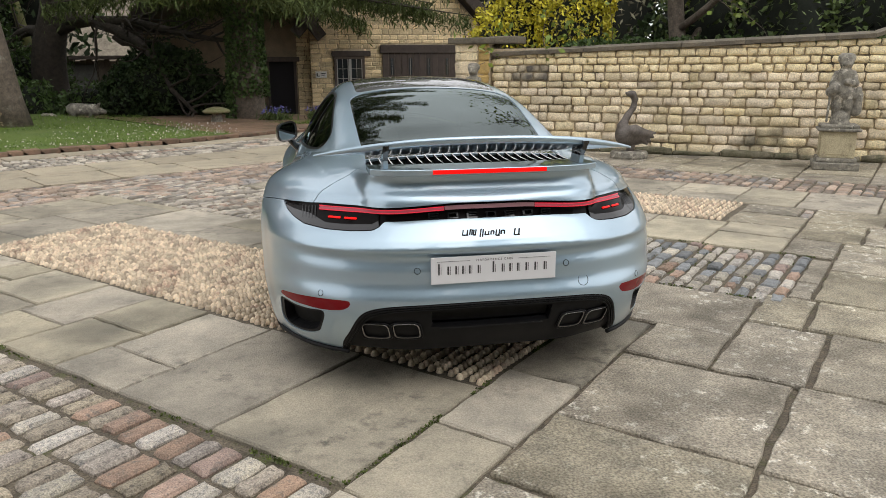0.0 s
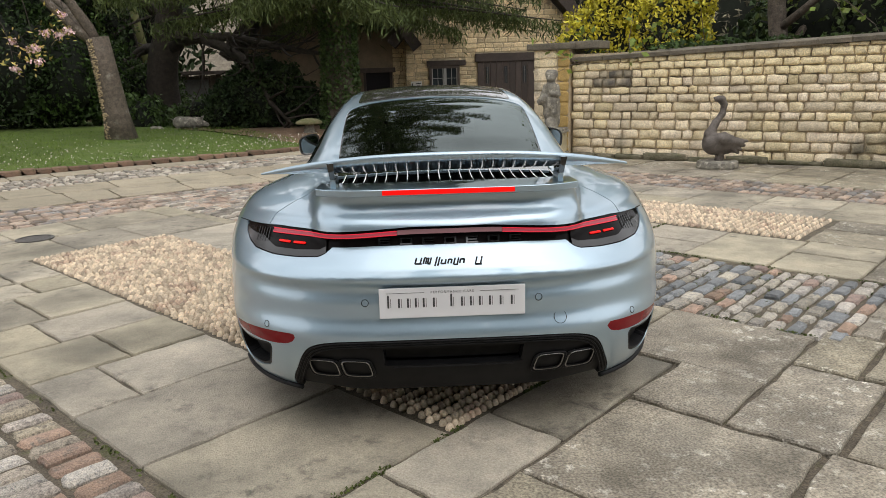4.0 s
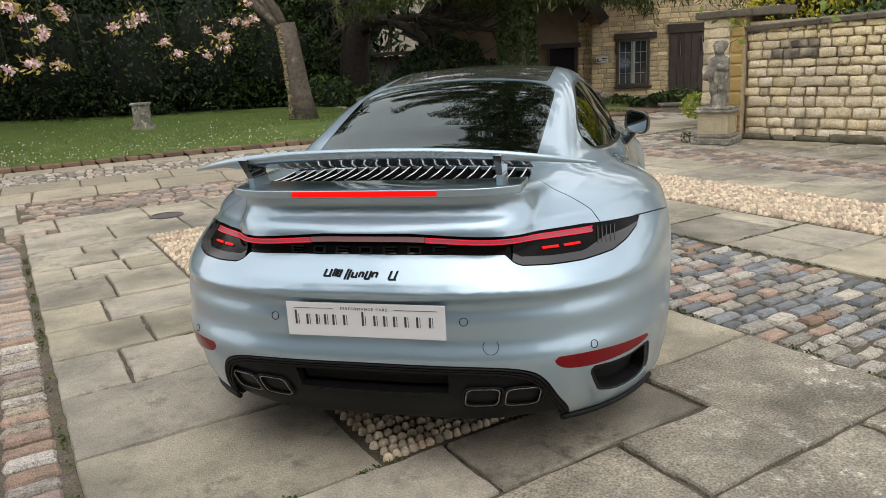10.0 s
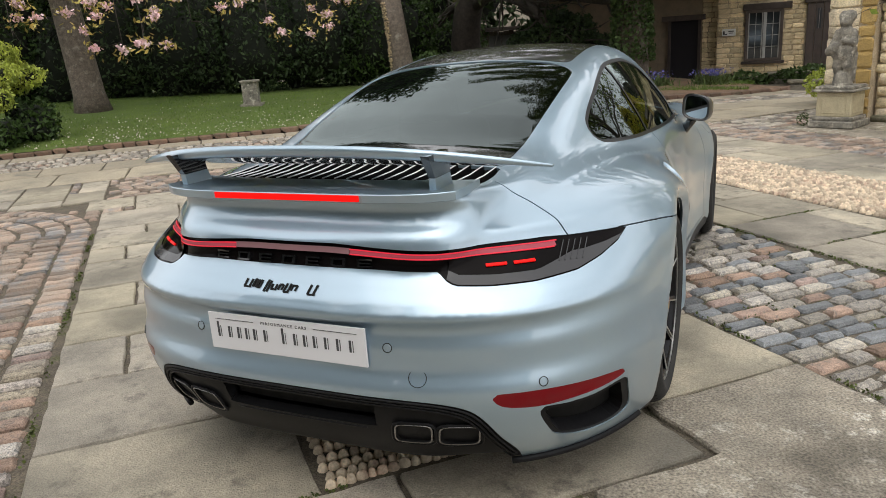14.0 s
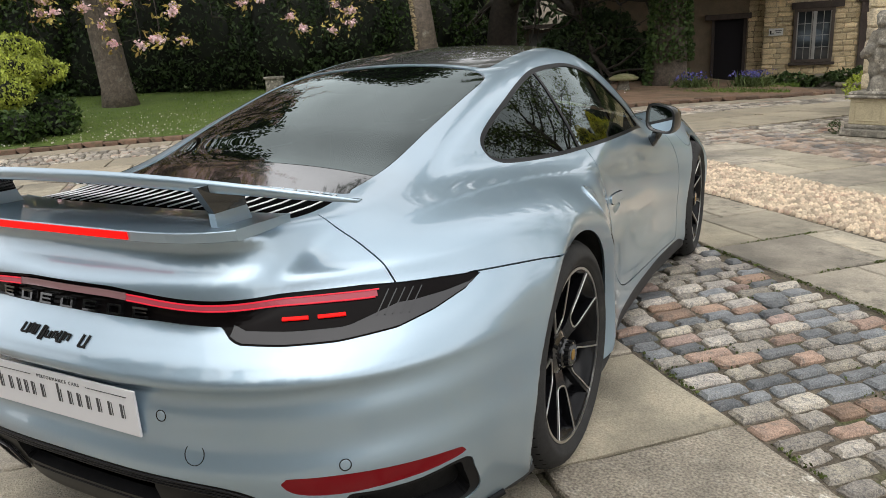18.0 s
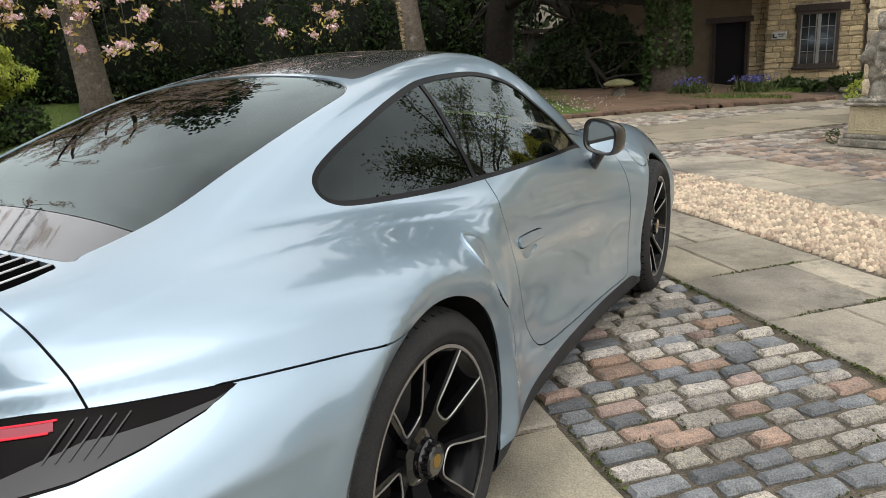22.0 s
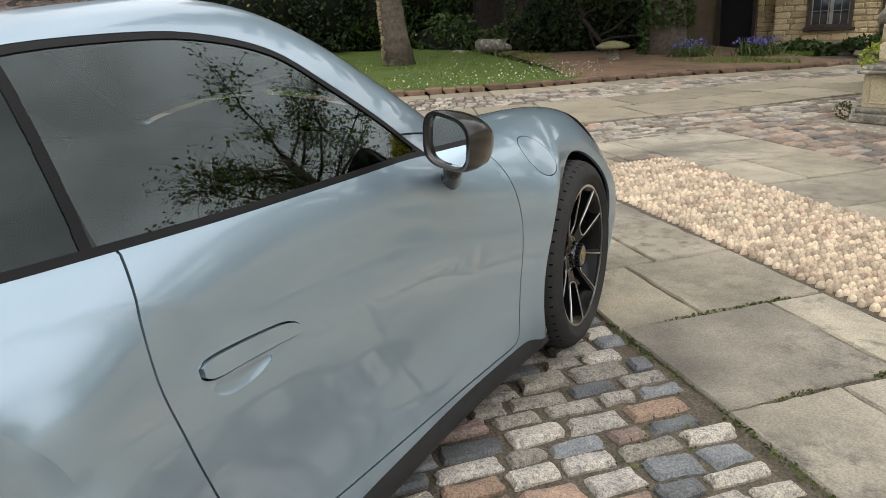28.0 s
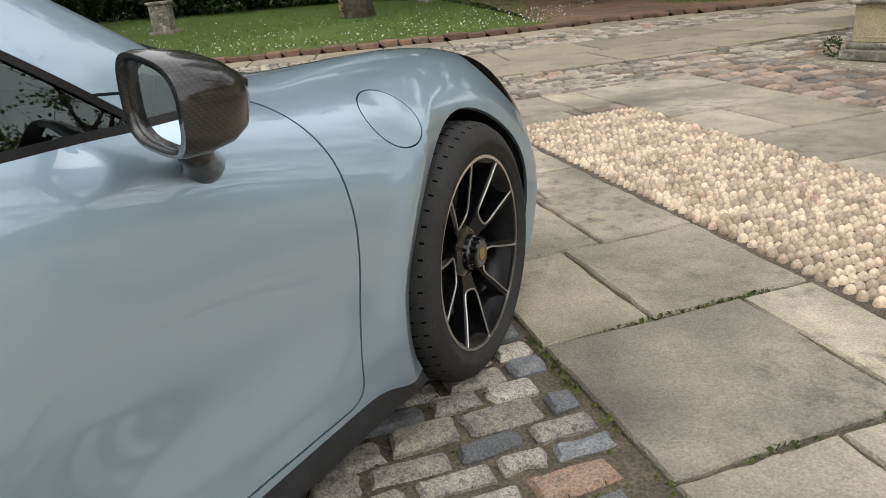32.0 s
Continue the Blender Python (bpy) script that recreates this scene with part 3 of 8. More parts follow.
part("window_sill", box((0.08, 21.36, 0.14), (1.25, 21.50, 0.215), 0.01), TIMBER, win)
door_h = new("double_door")
door_h.parent = house
door_h["label"] = "dark brown boarded double doors with slit panes"
for i in range(12):
    x = 1.78 + i * 0.21
    part("board", box((x, 21.42, HZ), (x + 0.203, 21.46, 1.76), 0.004), TIMBER, door_h)
    if i % 3 == 1:
        part("slit_pane", box((x + 0.05, 21.412, 1.05), (x + 0.15, 21.418, 1.60)), WINGLASS, door_h)
        part("slit_bar", box((x + 0.095, 21.405, 1.05), (x + 0.105, 21.411, 1.60)), LEADBAR, door_h)
sign = thing("wall_sign", "small white notice board fixed to the cottage wall", "sign")
part("board", box((-0.47, 21.40, 0.98), (-0.10, 21.485, 1.18), 0.004), SIGNWHITE, sign)
for a, b, c, d in ((-0.44, -0.40, 1.02, 1.12), (-0.40, -0.33, 1.02, 1.045), (-0.30, -0.14, 1.10, 1.125), (-0.28, -0.16, 1.05, 1.07)):
    part("marking", box((a, 21.39, c), (b, 21.399, d)), SIGNINK, sign)

barn = thing("barn", "brown rendered barn gable with dark doorway", "barn")
gable("wall", -5.85, -0.62, 21.75, 2.45, 5.7, 0.4, RENDER, barn)
verge(-6.35, 2.0, -3.2, 5.95, 20.9, 24, ROOFDARK, barn)
verge(-0.35, 2.15, -3.2, 5.95, 20.9, 24, ROOFDARK, barn)
# flat near-black panel on the wall paints the shade inside the doorway
part("doorway", box((-2.0, 21.72, HZ), (-1.16, 21.745, 1.50)), plain("doorway_shade", (0.012, 0.01, 0.012), 0.9), barn, "near-black panel standing in for the doorway's dark inside")
part("door_post", box((-2.06, 21.66, HZ), (-1.98, 21.75, 1.5)), TIMBER, barn)
part("door_post", box((-1.18, 21.66, HZ), (-1.10, 21.75, 1.5)), TIMBER, barn)
part("lintel", box((-2.25, 21.60, 1.5), (-0.98, 21.78, 1.66), 0.01), TIMBER, barn)
bs = []
z = HZ
while z < 2.4:
    h = hr.uniform(0.1, 0.17)
    x = -1.06
    while x < -0.66:
        w = min(hr.uniform(0.15, 0.35), -0.62 - x)
        v, f = stone_mesh(w - 0.014, h - 0.014, 0.04, int(hr.integers(1e6)), 0.008)
        bs.append(([(p[0] + x, p[1] + 21.735, p[2] + z) for p in v], f))
        x += w
    z += h
tagged(link_mesh("quoin_stone", *gather(bs), HOUSESTONE, barn), kind="stuff")

# low stone ledges and beds before the house
for lo, hi in (((0.9, 18.6, -0.35), (2.6, 19.4, 0.02)), ((-0.6, 18.9, -0.4), (0.9, 19.3, -0.08)), ((1.4, 17.4, -0.3), (3.4, 17.9, -0.10))):
    ledge = thing("stone_ledge", "low mossy stone ledge before the cottage", "ledge", "ledges before the cottage")
    part("base", box(lo, (hi[0], hi[1], hi[2] - 0.07), 0.02), OLDSTONE, ledge)
    part("slab", box((lo[0] - 0.05, lo[1] - 0.05, hi[2] - 0.065), (hi[0] + 0.05, hi[1] + 0.05, hi[2]), 0.015), COPING, ledge)

# timber shed and thatched roof beyond
shed = thing("shed", "old dark timber shed under the trees", "shed")
for i in range(26):
    x = -11.2 + i * 0.215
    part("board", box((x, 26.8, -0.9), (x + 0.205, 26.86, 1.62 + 0.04 * math.sin(i * 2.1))), SHEDWOOD, shed)
part("roof", box((-11.5, 26.3, 1.66), (-5.4, 29, 1.78), m=None), ROOFDARK, shed)
part("window_board", box((-9.9, 26.74, 0.15), (-8.7, 26.79, 1.45), 0.01), surf("grey_board", (0.16, 0.16, 0.15), (0.11, 0.11, 0.105), 5, 0.8, 0.002, 60), shed)
cottage = thing("thatched_cottage", "pale thatched roof seen through bare trees", "cottage")
link_mesh("roof", [(-19, 34, 1.5), (-4, 34, 1.5), (-4, 39, 7.5), (-19, 39, 7.5), (-19, 40, 1.5), (-4, 40, 1.5)], [(0, 1, 2, 3), (0, 3, 4), (1, 5, 2), (3, 2, 5, 4)], THATCH, cottage)
part("wall", box((-18.5, 34.6, -1.5), (-4.5, 39.5, 1.6)), RENDER, cottage)


# ---------------------------------------------------------------- the car's body as a smooth solid
SLOPES = {}


def spline(q, xs, vs):
    """Catmull-Rom through (xs, vs), held level past the ends."""
    key = (tuple(xs), tuple(vs))
    if key not in SLOPES:
        a, b = np.array(xs, float), np.array(vs, float)
        SLOPES[key] = (a, b, np.gradient(b, a))
    xs, vs, m = SLOPES[key]
    q = np.minimum(np.maximum(q, xs[0]), xs[-1])
    i = np.minimum(np.maximum(xs.searchsorted(q) - 1, 0), len(xs) - 2)
    h = xs[i + 1] - xs[i]
    t = (q - xs[i]) / h
    return ((2 * t**3 - 3 * t**2 + 1) * vs[i] + (t**3 - 2 * t**2 + t) * h * m[i] + (3 * t**2 - 2 * t**3) * vs[i + 1] + (t**3 - t**2) * h * m[i + 1])


def smax(a, b, k):
    return 0.5 * (a + b + np.sqrt((a - b) ** 2 + k * k))


def smin(a, b, k):
    return 0.5 * (a + b - np.sqrt((a - b) ** 2 + k * k))


def bump(q, c, s):
    return np.exp(-(((q - c) / s) ** 2))


def car_field(x, y, z):
    """Below zero inside the body shell."""
    ax = np.sqrt(x * x + 1e-4)
    # plan of the lower body
    w = spline(y, [-1.2, -0.6, -0.3, 0.0, 0.3, 0.5, 0.7, 0.95, 1.3, 1.6, 1.9, 2.2, 2.45, 2.7, 3.0, 3.5],
               [0.955, 0.963, 0.966, 0.966, 0.955, 0.917, 0.872, 0.848, 0.842, 0.848, 0.885, 0.935, 0.955, 0.95, 0.915, 0.86])
    crown_rear = spline(z, [0.1, 0.25, 0.4, 0.55, 0.65, 0.75, 0.85, 0.95], [0.05, 0.022, 0.004, 0.0, 0.0, 0.004, 0.032, 0.10])
    crown_mid = spline(z, [0.1, 0.2, 0.3, 0.42, 0.54, 0.62, 0.7, 0.8, 0.95], [0.022, -0.008, 0.008, 0.028, 0.03, 0.034, 0.048, 0.07, 0.11])
    crown_front = spline(z, [0.1, 0.25, 0.4, 0.55, 0.65, 0.75, 0.85, 0.95], [0.06, 0.03, 0.006, 0.0, 0.015, 0.045, 0.10, 0.2])
    mr = 1 / (1 + np.exp((y - 0.50) / 0.11))
    mf = 1 / (1 + np.exp(-(y - 1.95) / 0.13))
    w = w - (crown_rear * mr + crown_front * mf + crown_mid * (1 - mr - mf))
    # swollen lips round the arches, a waisted door
    for cy, cz, cr in ((0.04, 0.352, 0.392), (2.455, 0.335, 0.376)):
        rr = np.sqrt((y - cy) ** 2 + (z - cz) ** 2)
        over = np.clip((z - 0.12) / 0.10, 0, 1)
        w = w + 0.008 * over * bump(rr, cr + 0.06, 0.05) - 0.030 * over * np.clip((cr + 0.052 - rr) / 0.055, 0, 1.2)
    # air intake scooped out behind the door
    sy, sz = y - 0.455, z - 0.70
    along, across = 0.35 * sy - 0.937 * sz, 0.937 * sy + 0.35 * sz
    w = w - 0.022 * np.exp(-((across / 0.055) ** 2) - (np.maximum(np.abs(along) - 0.05, 0) / 0.055) ** 2) * (1 / (1 + np.exp(-(across + 0.035) / 0.008)))
    w = np.maximum(w, 0.2)
    lr = spline(z, [0.1, 0.2, 0.3, 0.4, 0.445, 0.5, 0.56, 0.625, 0.645, 0.68, 0.72, 0.76, 0.8, 0.835, 0.86, 0.95],
                [1.0, 1.07, 1.13, 1.16, 1.163, 1.144, 1.140, 1.138, 1.158, 1.148, 1.118, 1.088, 1.07, 1.065, 1.03, 0.97])
    lf = spline(z, [0.1, 0.2, 0.3, 0.45, 0.6, 0.75, 0.9], [0.85, 0.98, 1.03, 1.05, 1.0, 0.88, 0.7])
    back = np.maximum(0.1 - y, 0.0) / lr
    nose = np.maximum(y - 2.4, 0.0) / lf
    p = 2.7 + (spline(z, [0.1, 0.5, 0.62, 0.70, 0.78, 0.9], [2.95, 3.05, 2.98, 2.68, 2.25, 2.2]) - 2.7) / (1 + np.exp((y - 0.6) / 0.1))
    side = w * (((ax / w) ** p + back**p + nose**p) ** (1 / p) - 1)
    # deck: bonnet, belt and tail, with raised wings
    deck = spline(y, [-1.1, -0.8, -0.4, 0.0, 0.4, 0.9, 1.4, 1.8, 2.1, 2.4, 2.7, 3.0, 3.25, 3.5],
                  [0.855, 0.892, 0.936, 0.942, 0.932, 0.92, 0.905, 0.88, 0.84, 0.785, 0.715, 0.63, 0.53, 0.38])
    wing = spline(y, [1.5, 1.9, 2.2, 2.5, 2.8, 3.05, 3.3], [0.0, 0.02, 0.072, 0.125, 0.165, 0.185, 0.08])
    fall = spline(y, [-1.1, -0.4, 0.0, 0.5, 1.0, 1.6, 2.2, 3.0], [0.085, 0.035, 0.04, 0.065, 0.03, 0.04, 0.04, 0.06])
    top = z - (deck + wing * bump(ax, 0.66, 0.2) - fall * np.maximum(ax - 0.45, 0) ** 2 / 0.1)
    tub = smax(side, top, spline(y, [-1.1, -0.85, -0.5, 0.3, 1.0, 1.7, 2.3, 3.2], [0.03, 0.05, 0.075, 0.09, 0.05, 0.08, 0.12, 0.12]))
    # cabin, running back into the fixed tail lip
    roof = spline(y, [-1.1, -0.95, -0.8, -0.5, -0.3, -0.05, 0.1, 0.4, 0.7, 0.95, 1.15, 1.35, 1.5, 1.65, 1.8, 1.95, 2.15],
                  [0.958, 0.957, 0.955, 0.955, 0.99, 1.076, 1.124, 1.207, 1.260, 1.287, 1.294, 1.272, 1.218, 1.138, 1.045, 0.945, 0.80])
    wg = spline(y, [-1.0, -0.75, -0.5, -0.1, 0.3, 0.7, 1.1, 1.5, 1.9, 2.2], [0.44, 0.495, 0.545, 0.60, 0.655, 0.69, 0.70, 0.69, 0.63, 0.56])
    wg = wg - spline(z, [0.8, 0.95, 1.05, 1.15, 1.25, 1.35], [-0.03, 0.0, 0.055, 0.12, 0.20, 0.30])
    tail_k = 1 / (1 + np.exp((y + 0.6) / 0.06))
    cabin = smax((ax - wg) * 0.85, z - roof + 0.10 * ax * ax * (1 - 0.7 * tail_k + 1.5 / (1 + np.exp(-(y - 1.45) / 0.08))), 0.05 - 0.03 * tail_k)
    lip = -0.965 + 0.085 * np.maximum(ax / 0.48, 0) ** 6 + spline(z, [0.80, 0.845, 0.875, 0.91, 0.945, 0.975], [0.0, 0.014, 0.040, 0.048, 0.032, 0.015])
    cabin = smax(cabin, smax(lip - y, side * 0.3 - 0.5, 0.01), 0.018)
    cabin = smax(cabin, y - 2.6, 0.05)
    f = smin(tub, cabin, 0.05 - 0.03 * tail_k)
    return smax(f, 0.12 + 0.055 / (1 + np.exp((y + 0.45) / 0.06)) - z, 0.02)


def field_mesh(field, lo, hi, step):
    """Surface nets: one vertex in every cell that the surface crosses, drawn on to it; triangles."""
    n = [int(round((b - a) / step)) + 1 for a, b in zip(lo, hi)]
    ax = [a + step * np.arange(k) for a, k in zip(lo, n)]
    v = field(ax[0][:, None, None], ax[1][None, :, None], ax[2][None, None, :])
    s = v < 0
    acc, cnt = np.zeros((n[0] - 1, n[1] - 1, n[2] - 1, 3)), np.zeros((n[0] - 1, n[1] - 1, n[2] - 1))
    quads = []
    for d in range(3):
        a = [slice(None)] * 3
        b = [slice(None)] * 3
        a[d], b[d] = slice(0, -1), slice(1, None)
        va, vb = v[tuple(a)], v[tuple(b)]
        cross = s[tuple(a)] != s[tuple(b)]
        i, j, k = np.nonzero(cross)
        t = va[i, j, k] / (va[i, j, k] - vb[i, j, k])
        pt = np.stack([ax[0][i], ax[1][j], ax[2][k]], 1)
        pt[:, d] += t * step
        e, g = [q for q in range(3) if q != d]
        ids = []
        ok = np.ones(len(i), bool)
        for de, dg in ((0, 0), (-1, 0), (-1, -1), (0, -1)):
            c = np.stack([i, j, k], 1)
            c[:, e] += de
            c[:, g] += dg
            ok &= np.all((c >= 0) & (c < np.array(n) - 1), 1)
            ids.append(c)
        for c in ids:
            c = c[ok]
            np.add.at(acc, (c[:, 0], c[:, 1], c[:, 2]), pt[ok])
            np.add.at(cnt, (c[:, 0], c[:, 1], c[:, 2]), 1)
        q = np.stack([c[ok] for c in ids], 1)
        flip = s[tuple(a)][i, j, k][ok] ^ (d == 1)
        q[~flip] = q[~flip][:, ::-1]
        quads.append(q)
    idx = -np.ones(cnt.shape, int)
    cell = np.nonzero(cnt > 0)
    idx[cell] = np.arange(len(cell[0]))
    verts = acc[cell] / cnt[cell][:, None]
    q = np.concatenate(quads)
    q = idx[q[..., 0], q[..., 1], q[..., 2]]
    return verts, q


def field_normal(field, v, h=2e-3):
    g = np.stack([field(v[:, 0] + h * e[0], v[:, 1] + h * e[1], v[:, 2] + h * e[2]) - field(v[:, 0] - h * e[0], v[:, 1] - h * e[1], v[:, 2] - h * e[2]) for e in np.eye(3)], 1) / (2 * h)
    return g


def settle_on(field, v, rounds=4):
    for _ in range(rounds):
        g = field_normal(field, v)
        v = v - g * (field(v[:, 0], v[:, 1], v[:, 2]) / np.maximum((g * g).sum(1), 0.05))[:, None]
    return v


def cut_mesh(v, t, g):
    """Splits triangles where g changes sign. Returns the vertices, the triangles with g < 0, and the rest."""
    s = g[t] < 0
    n = s.sum(1)
    inside, outside, mixed = [t[n == 3]], [t[n == 0]], t[(n == 1) | (n == 2)]
    ns = n[(n == 1) | (n == 2)]
    if len(mixed):
        lone = np.where((ns == 1)[:, None], g[mixed] < 0, g[mixed] >= 0)
        k = lone.argmax(1)
        r = np.arange(len(mixed))
        a, b, c = mixed[r, k], mixed[r, (k + 1) % 3], mixed[r, (k + 2) % 3]
        e = np.concatenate([np.stack([a, b], 1), np.stack([a, c], 1)])
        e.sort(axis=1)
        u, inv = np.unique(e, axis=0, return_inverse=True)
        inv = inv.ravel()
        f = np.clip(g[u[:, 0]] / (g[u[:, 0]] - g[u[:, 1]]), 0.0, 1.0)
        nv = v[u[:, 0]] + f[:, None] * (v[u[:, 1]] - v[u[:, 0]])
        ab, ac = inv[: len(mixed)] + len(v), inv[len(mixed):] + len(v)
        v = np.concatenate([v, nv])
        one = np.stack([a, ab, ac], 1)
        two = np.concatenate([np.stack([ab, b, c], 1), np.stack([ab, c, ac], 1)])
        ins = ns == 1
        inside += [one[ins], two[np.tile(~ins, 2)]]
        outside += [one[~ins], two[np.tile(ins, 2)]]
    return v, np.concatenate(inside), np.concatenate(outside)


def smooth_loop(pts, n=6, closed=True):
    """A finer curve through points."""
    p = np.array(pts, float)
    out, m = [], len(p)
    for i in range(m if closed else m - 1):
        p0, p1, p2, p3 = (p[(i + k) % m] if closed else p[min(max(i + k, 0), m - 1)] for k in (-1, 0, 1, 2))
        for t in np.linspace(0, 1, n, endpoint=False):
            out.append(0.5 * (2 * p1 + (p2 - p0) * t + (2 * p0 - 5 * p1 + 4 * p2 - p3) * t * t + (3 * p1 - p0 - 3 * p2 + p3) * t**3))
    if not closed:
        out.append(p[-1])
    return np.array(out)


def loop_distance(q, loop):
    """Signed distance of points q (n, 2) to a closed loop, below zero inside."""
    lo, hi = loop.min(0) - 0.05, loop.max(0) + 0.05
    near = np.all((q > lo) & (q < hi), 1)
    if not near.all():
        out = np.full(len(q), 0.05)
        out[near] = loop_distance(q[near], loop)
        return out
    a, b = loop, np.roll(loop, -1, 0)
    best, odd = np.full(len(q), 1e9), np.zeros(len(q), bool)
    for (x0, y0), (x1, y1) in zip(a, b):
        dx, dy = x1 - x0, y1 - y0
        t = np.clip(((q[:, 0] - x0) * dx + (q[:, 1] - y0) * dy) / (dx * dx + dy * dy + 1e-12), 0, 1)
        best = np.minimum(best, (q[:, 0] - x0 - t * dx) ** 2 + (q[:, 1] - y0 - t * dy) ** 2)
        hit = (y0 > q[:, 1]) != (y1 > q[:, 1])
        if dy:
            odd ^= hit & (q[:, 0] < x0 + (q[:, 1] - y0) * dx / dy)
    return np.where(odd, -1, 1) * np.sqrt(best)


def line_distance(q, line):
    """Distance of points q (n, 3) to a polyline."""
    near = np.all((q > line.min(0) - 0.05) & (q < line.max(0) + 0.05), 1)
    if not near.all():
        out = np.full(len(q), 0.05)
        out[near] = line_distance(q[near], line)
        return out
    best = np.full(len(q), 1e9)
    for a, b in zip(line[:-1], line[1:]):
        d = b - a
        t = np.clip(((q - a) @ d) / (d @ d + 1e-12), 0, 1)
        best = np.minimum(best, ((q - a - t[:, None] * d) ** 2).sum(1))
    return np.sqrt(best)


def from_behind(x, z, lo=-1.3, hi=0.35):
    """The body's surface met from behind at (x, z)."""
    x, z = np.atleast_1d(np.asarray(x, float)), np.atleast_1d(np.asarray(z, float))
    a, b = np.full(len(x), lo), np.full(len(x), hi)
    for _ in range(20):
        m = (a + b) / 2
        i = car_field(x, m, z) < 0
        b, a = np.where(i, m, b), np.where(i, a, m)
    return np.stack([x, b, z], 1)


def from_right(y, z, hi=1.2, lo=0.2):
    """The body's right flank met from outside at (y, z)."""
    y, z = np.atleast_1d(np.asarray(y, float)), np.atleast_1d(np.asarray(z, float))
    a, b = np.full(len(y), hi), np.full(len(y), lo)
    for _ in range(20):
        m = (a + b) / 2
        i = car_field(m, y, z) < 0
        b, a = np.where(i, m, b), np.where(i, a, m)
    return np.stack([b, y, z], 1)


def from_above(x, y, hi=1.5, lo=0.2):
    """The body's surface met from above at (x, y)."""
    x, y = np.atleast_1d(np.asarray(x, float)), np.atleast_1d(np.asarray(y, float))
    a, b = np.full(len(y), hi), np.full(len(y), lo)
    for _ in range(20):
        m = (a + b) / 2
        i = car_field(x, y, m) < 0
        b, a = np.where(i, m, b), np.where(i, a, m)
    return np.stack([x, y, b], 1)


# ---------------------------------------------------------------- car materials
def paint_material():
    m = plain("ice_blue_paint", (0.40, 0.50, 0.55), 0.42, metal=0.72, coat=1.0)
    n, l = m.node_tree.nodes, m.node_tree.links
    b = n["Principled BSDF"]
    b.inputs["Coat IOR"].default_value, b.inputs["Coat Roughness"].default_value = 1.78, 0.0
    tc, fl, cl = n.new("ShaderNodeTexCoord"), n.new("ShaderNodeTexNoise"), n.new("ShaderNodeMix")
    fl.inputs["Scale"].default_value, fl.inputs["Detail"].default_value = 900, 2
    l.new(tc.outputs["Object"], fl.inputs["Vector"])
    cl.data_type = "RGBA"
    cl.inputs["A"].default_value, cl.inputs["B"].default_value = (0.335, 0.45, 0.545, 1), (0.415, 0.535, 0.625, 1)
    l.new(fl.outputs["Fac"], cl.inputs["Factor"])
    l.new(cl.outputs["Result"], b.inputs["Base Color"])
    lw = n.new("ShaderNodeTexNoise")
    lw.inputs["Scale"].default_value = 6
    l.new(tc.outputs["Object"], lw.inputs["Vector"])
    rr = n.new("ShaderNodeMapRange")
    rr.inputs["To Min"].default_value, rr.inputs["To Max"].default_value = 0.36, 0.39
    l.new(lw.outputs["Fac"], rr.inputs["Value"])
    l.new(rr.outputs["Result"], b.inputs["Roughness"])
    return m


def tinted_glass(name, tint, ior):
    m = bpy.data.materials.new(name)
    m.use_nodes = True
    n, l = m.node_tree.nodes, m.node_tree.links
    n.remove(n["Principled BSDF"])
    tr, gl, fr, mx = n.new("ShaderNodeBsdfTransparent"), n.new("ShaderNodeBsdfGlossy"), n.new("ShaderNodeFresnel"), n.new("ShaderNodeMixShader")
    tr.inputs["Color"].default_value = (tint, tint * 1.04, tint * 1.03, 1)
    gl.inputs["Roughness"].default_value, gl.inputs["Color"].default_value = 0.0, (0.88, 1.0, 0.99, 1)
    fr.inputs["IOR"].default_value = ior
    l.new(fr.outputs[0], mx.inputs[0])
    l.new(tr.outputs[0], mx.inputs[1])
    l.new(gl.outputs[0], mx.inputs[2])
    l.new(mx.outputs[0], n["Material Output"].inputs["Surface"])
    return m


def carbon_material():
    m = plain("carbon_fibre", (0.03, 0.026, 0.023), 0.4, coat=1.0)
    n, l = m.node_tree.nodes, m.node_tree.links
    tc, wv, wu, mx = n.new("ShaderNodeTexCoord"), n.new("ShaderNodeTexWave"), n.new("ShaderNodeTexWave"), n.new("ShaderNodeMix")
    wv.bands_direction, wu.bands_direction = "DIAGONAL", "Z"
    wv.inputs["Scale"].default_value, wu.inputs["Scale"].default_value = 55, 70
    l.new(tc.outputs["Object"], wv.inputs["Vector"])
    l.new(tc.outputs["Object"], wu.inputs["Vector"])
    mul = n.new("ShaderNodeMath")
    mul.operation = "MULTIPLY"
    l.new(wv.outputs["Fac"], mul.inputs[0])
    l.new(wu.outputs["Fac"], mul.inputs[1])
    mx.data_type = "RGBA"
    mx.inputs["A"].default_value, mx.inputs["B"].default_value = (0.006, 0.0055, 0.005, 1), (0.026, 0.021, 0.018, 1)
    l.new(mul.outputs[0], mx.inputs["Factor"])
    l.new(mx.outputs["Result"], n["Principled BSDF"].inputs["Base Color"])
    return m


PAINT = paint_material()
CARBON = carbon_material()
GLASS = tinted_glass("door_glass", 0.34, 1.9)
GLASS_DARK = tinted_glass("privacy_glass", 0.03, 1.6)
GLOSSBLACK = plain("gloss_black", (0.008, 0.008, 0.009), 0.12, coat=1.0)
SATINBLACK = surf("satin_black_plastic", (0.009, 0.009, 0.010), (0.013, 0.013, 0.014), 20, 0.42, 0.0, 300, spec=0.14)
SILLGREY = surf("grey_sill_plastic", (0.035, 0.037, 0.040), (0.028, 0.029, 0.031), 20, 0.55, 0.0, 300, spec=0.25)
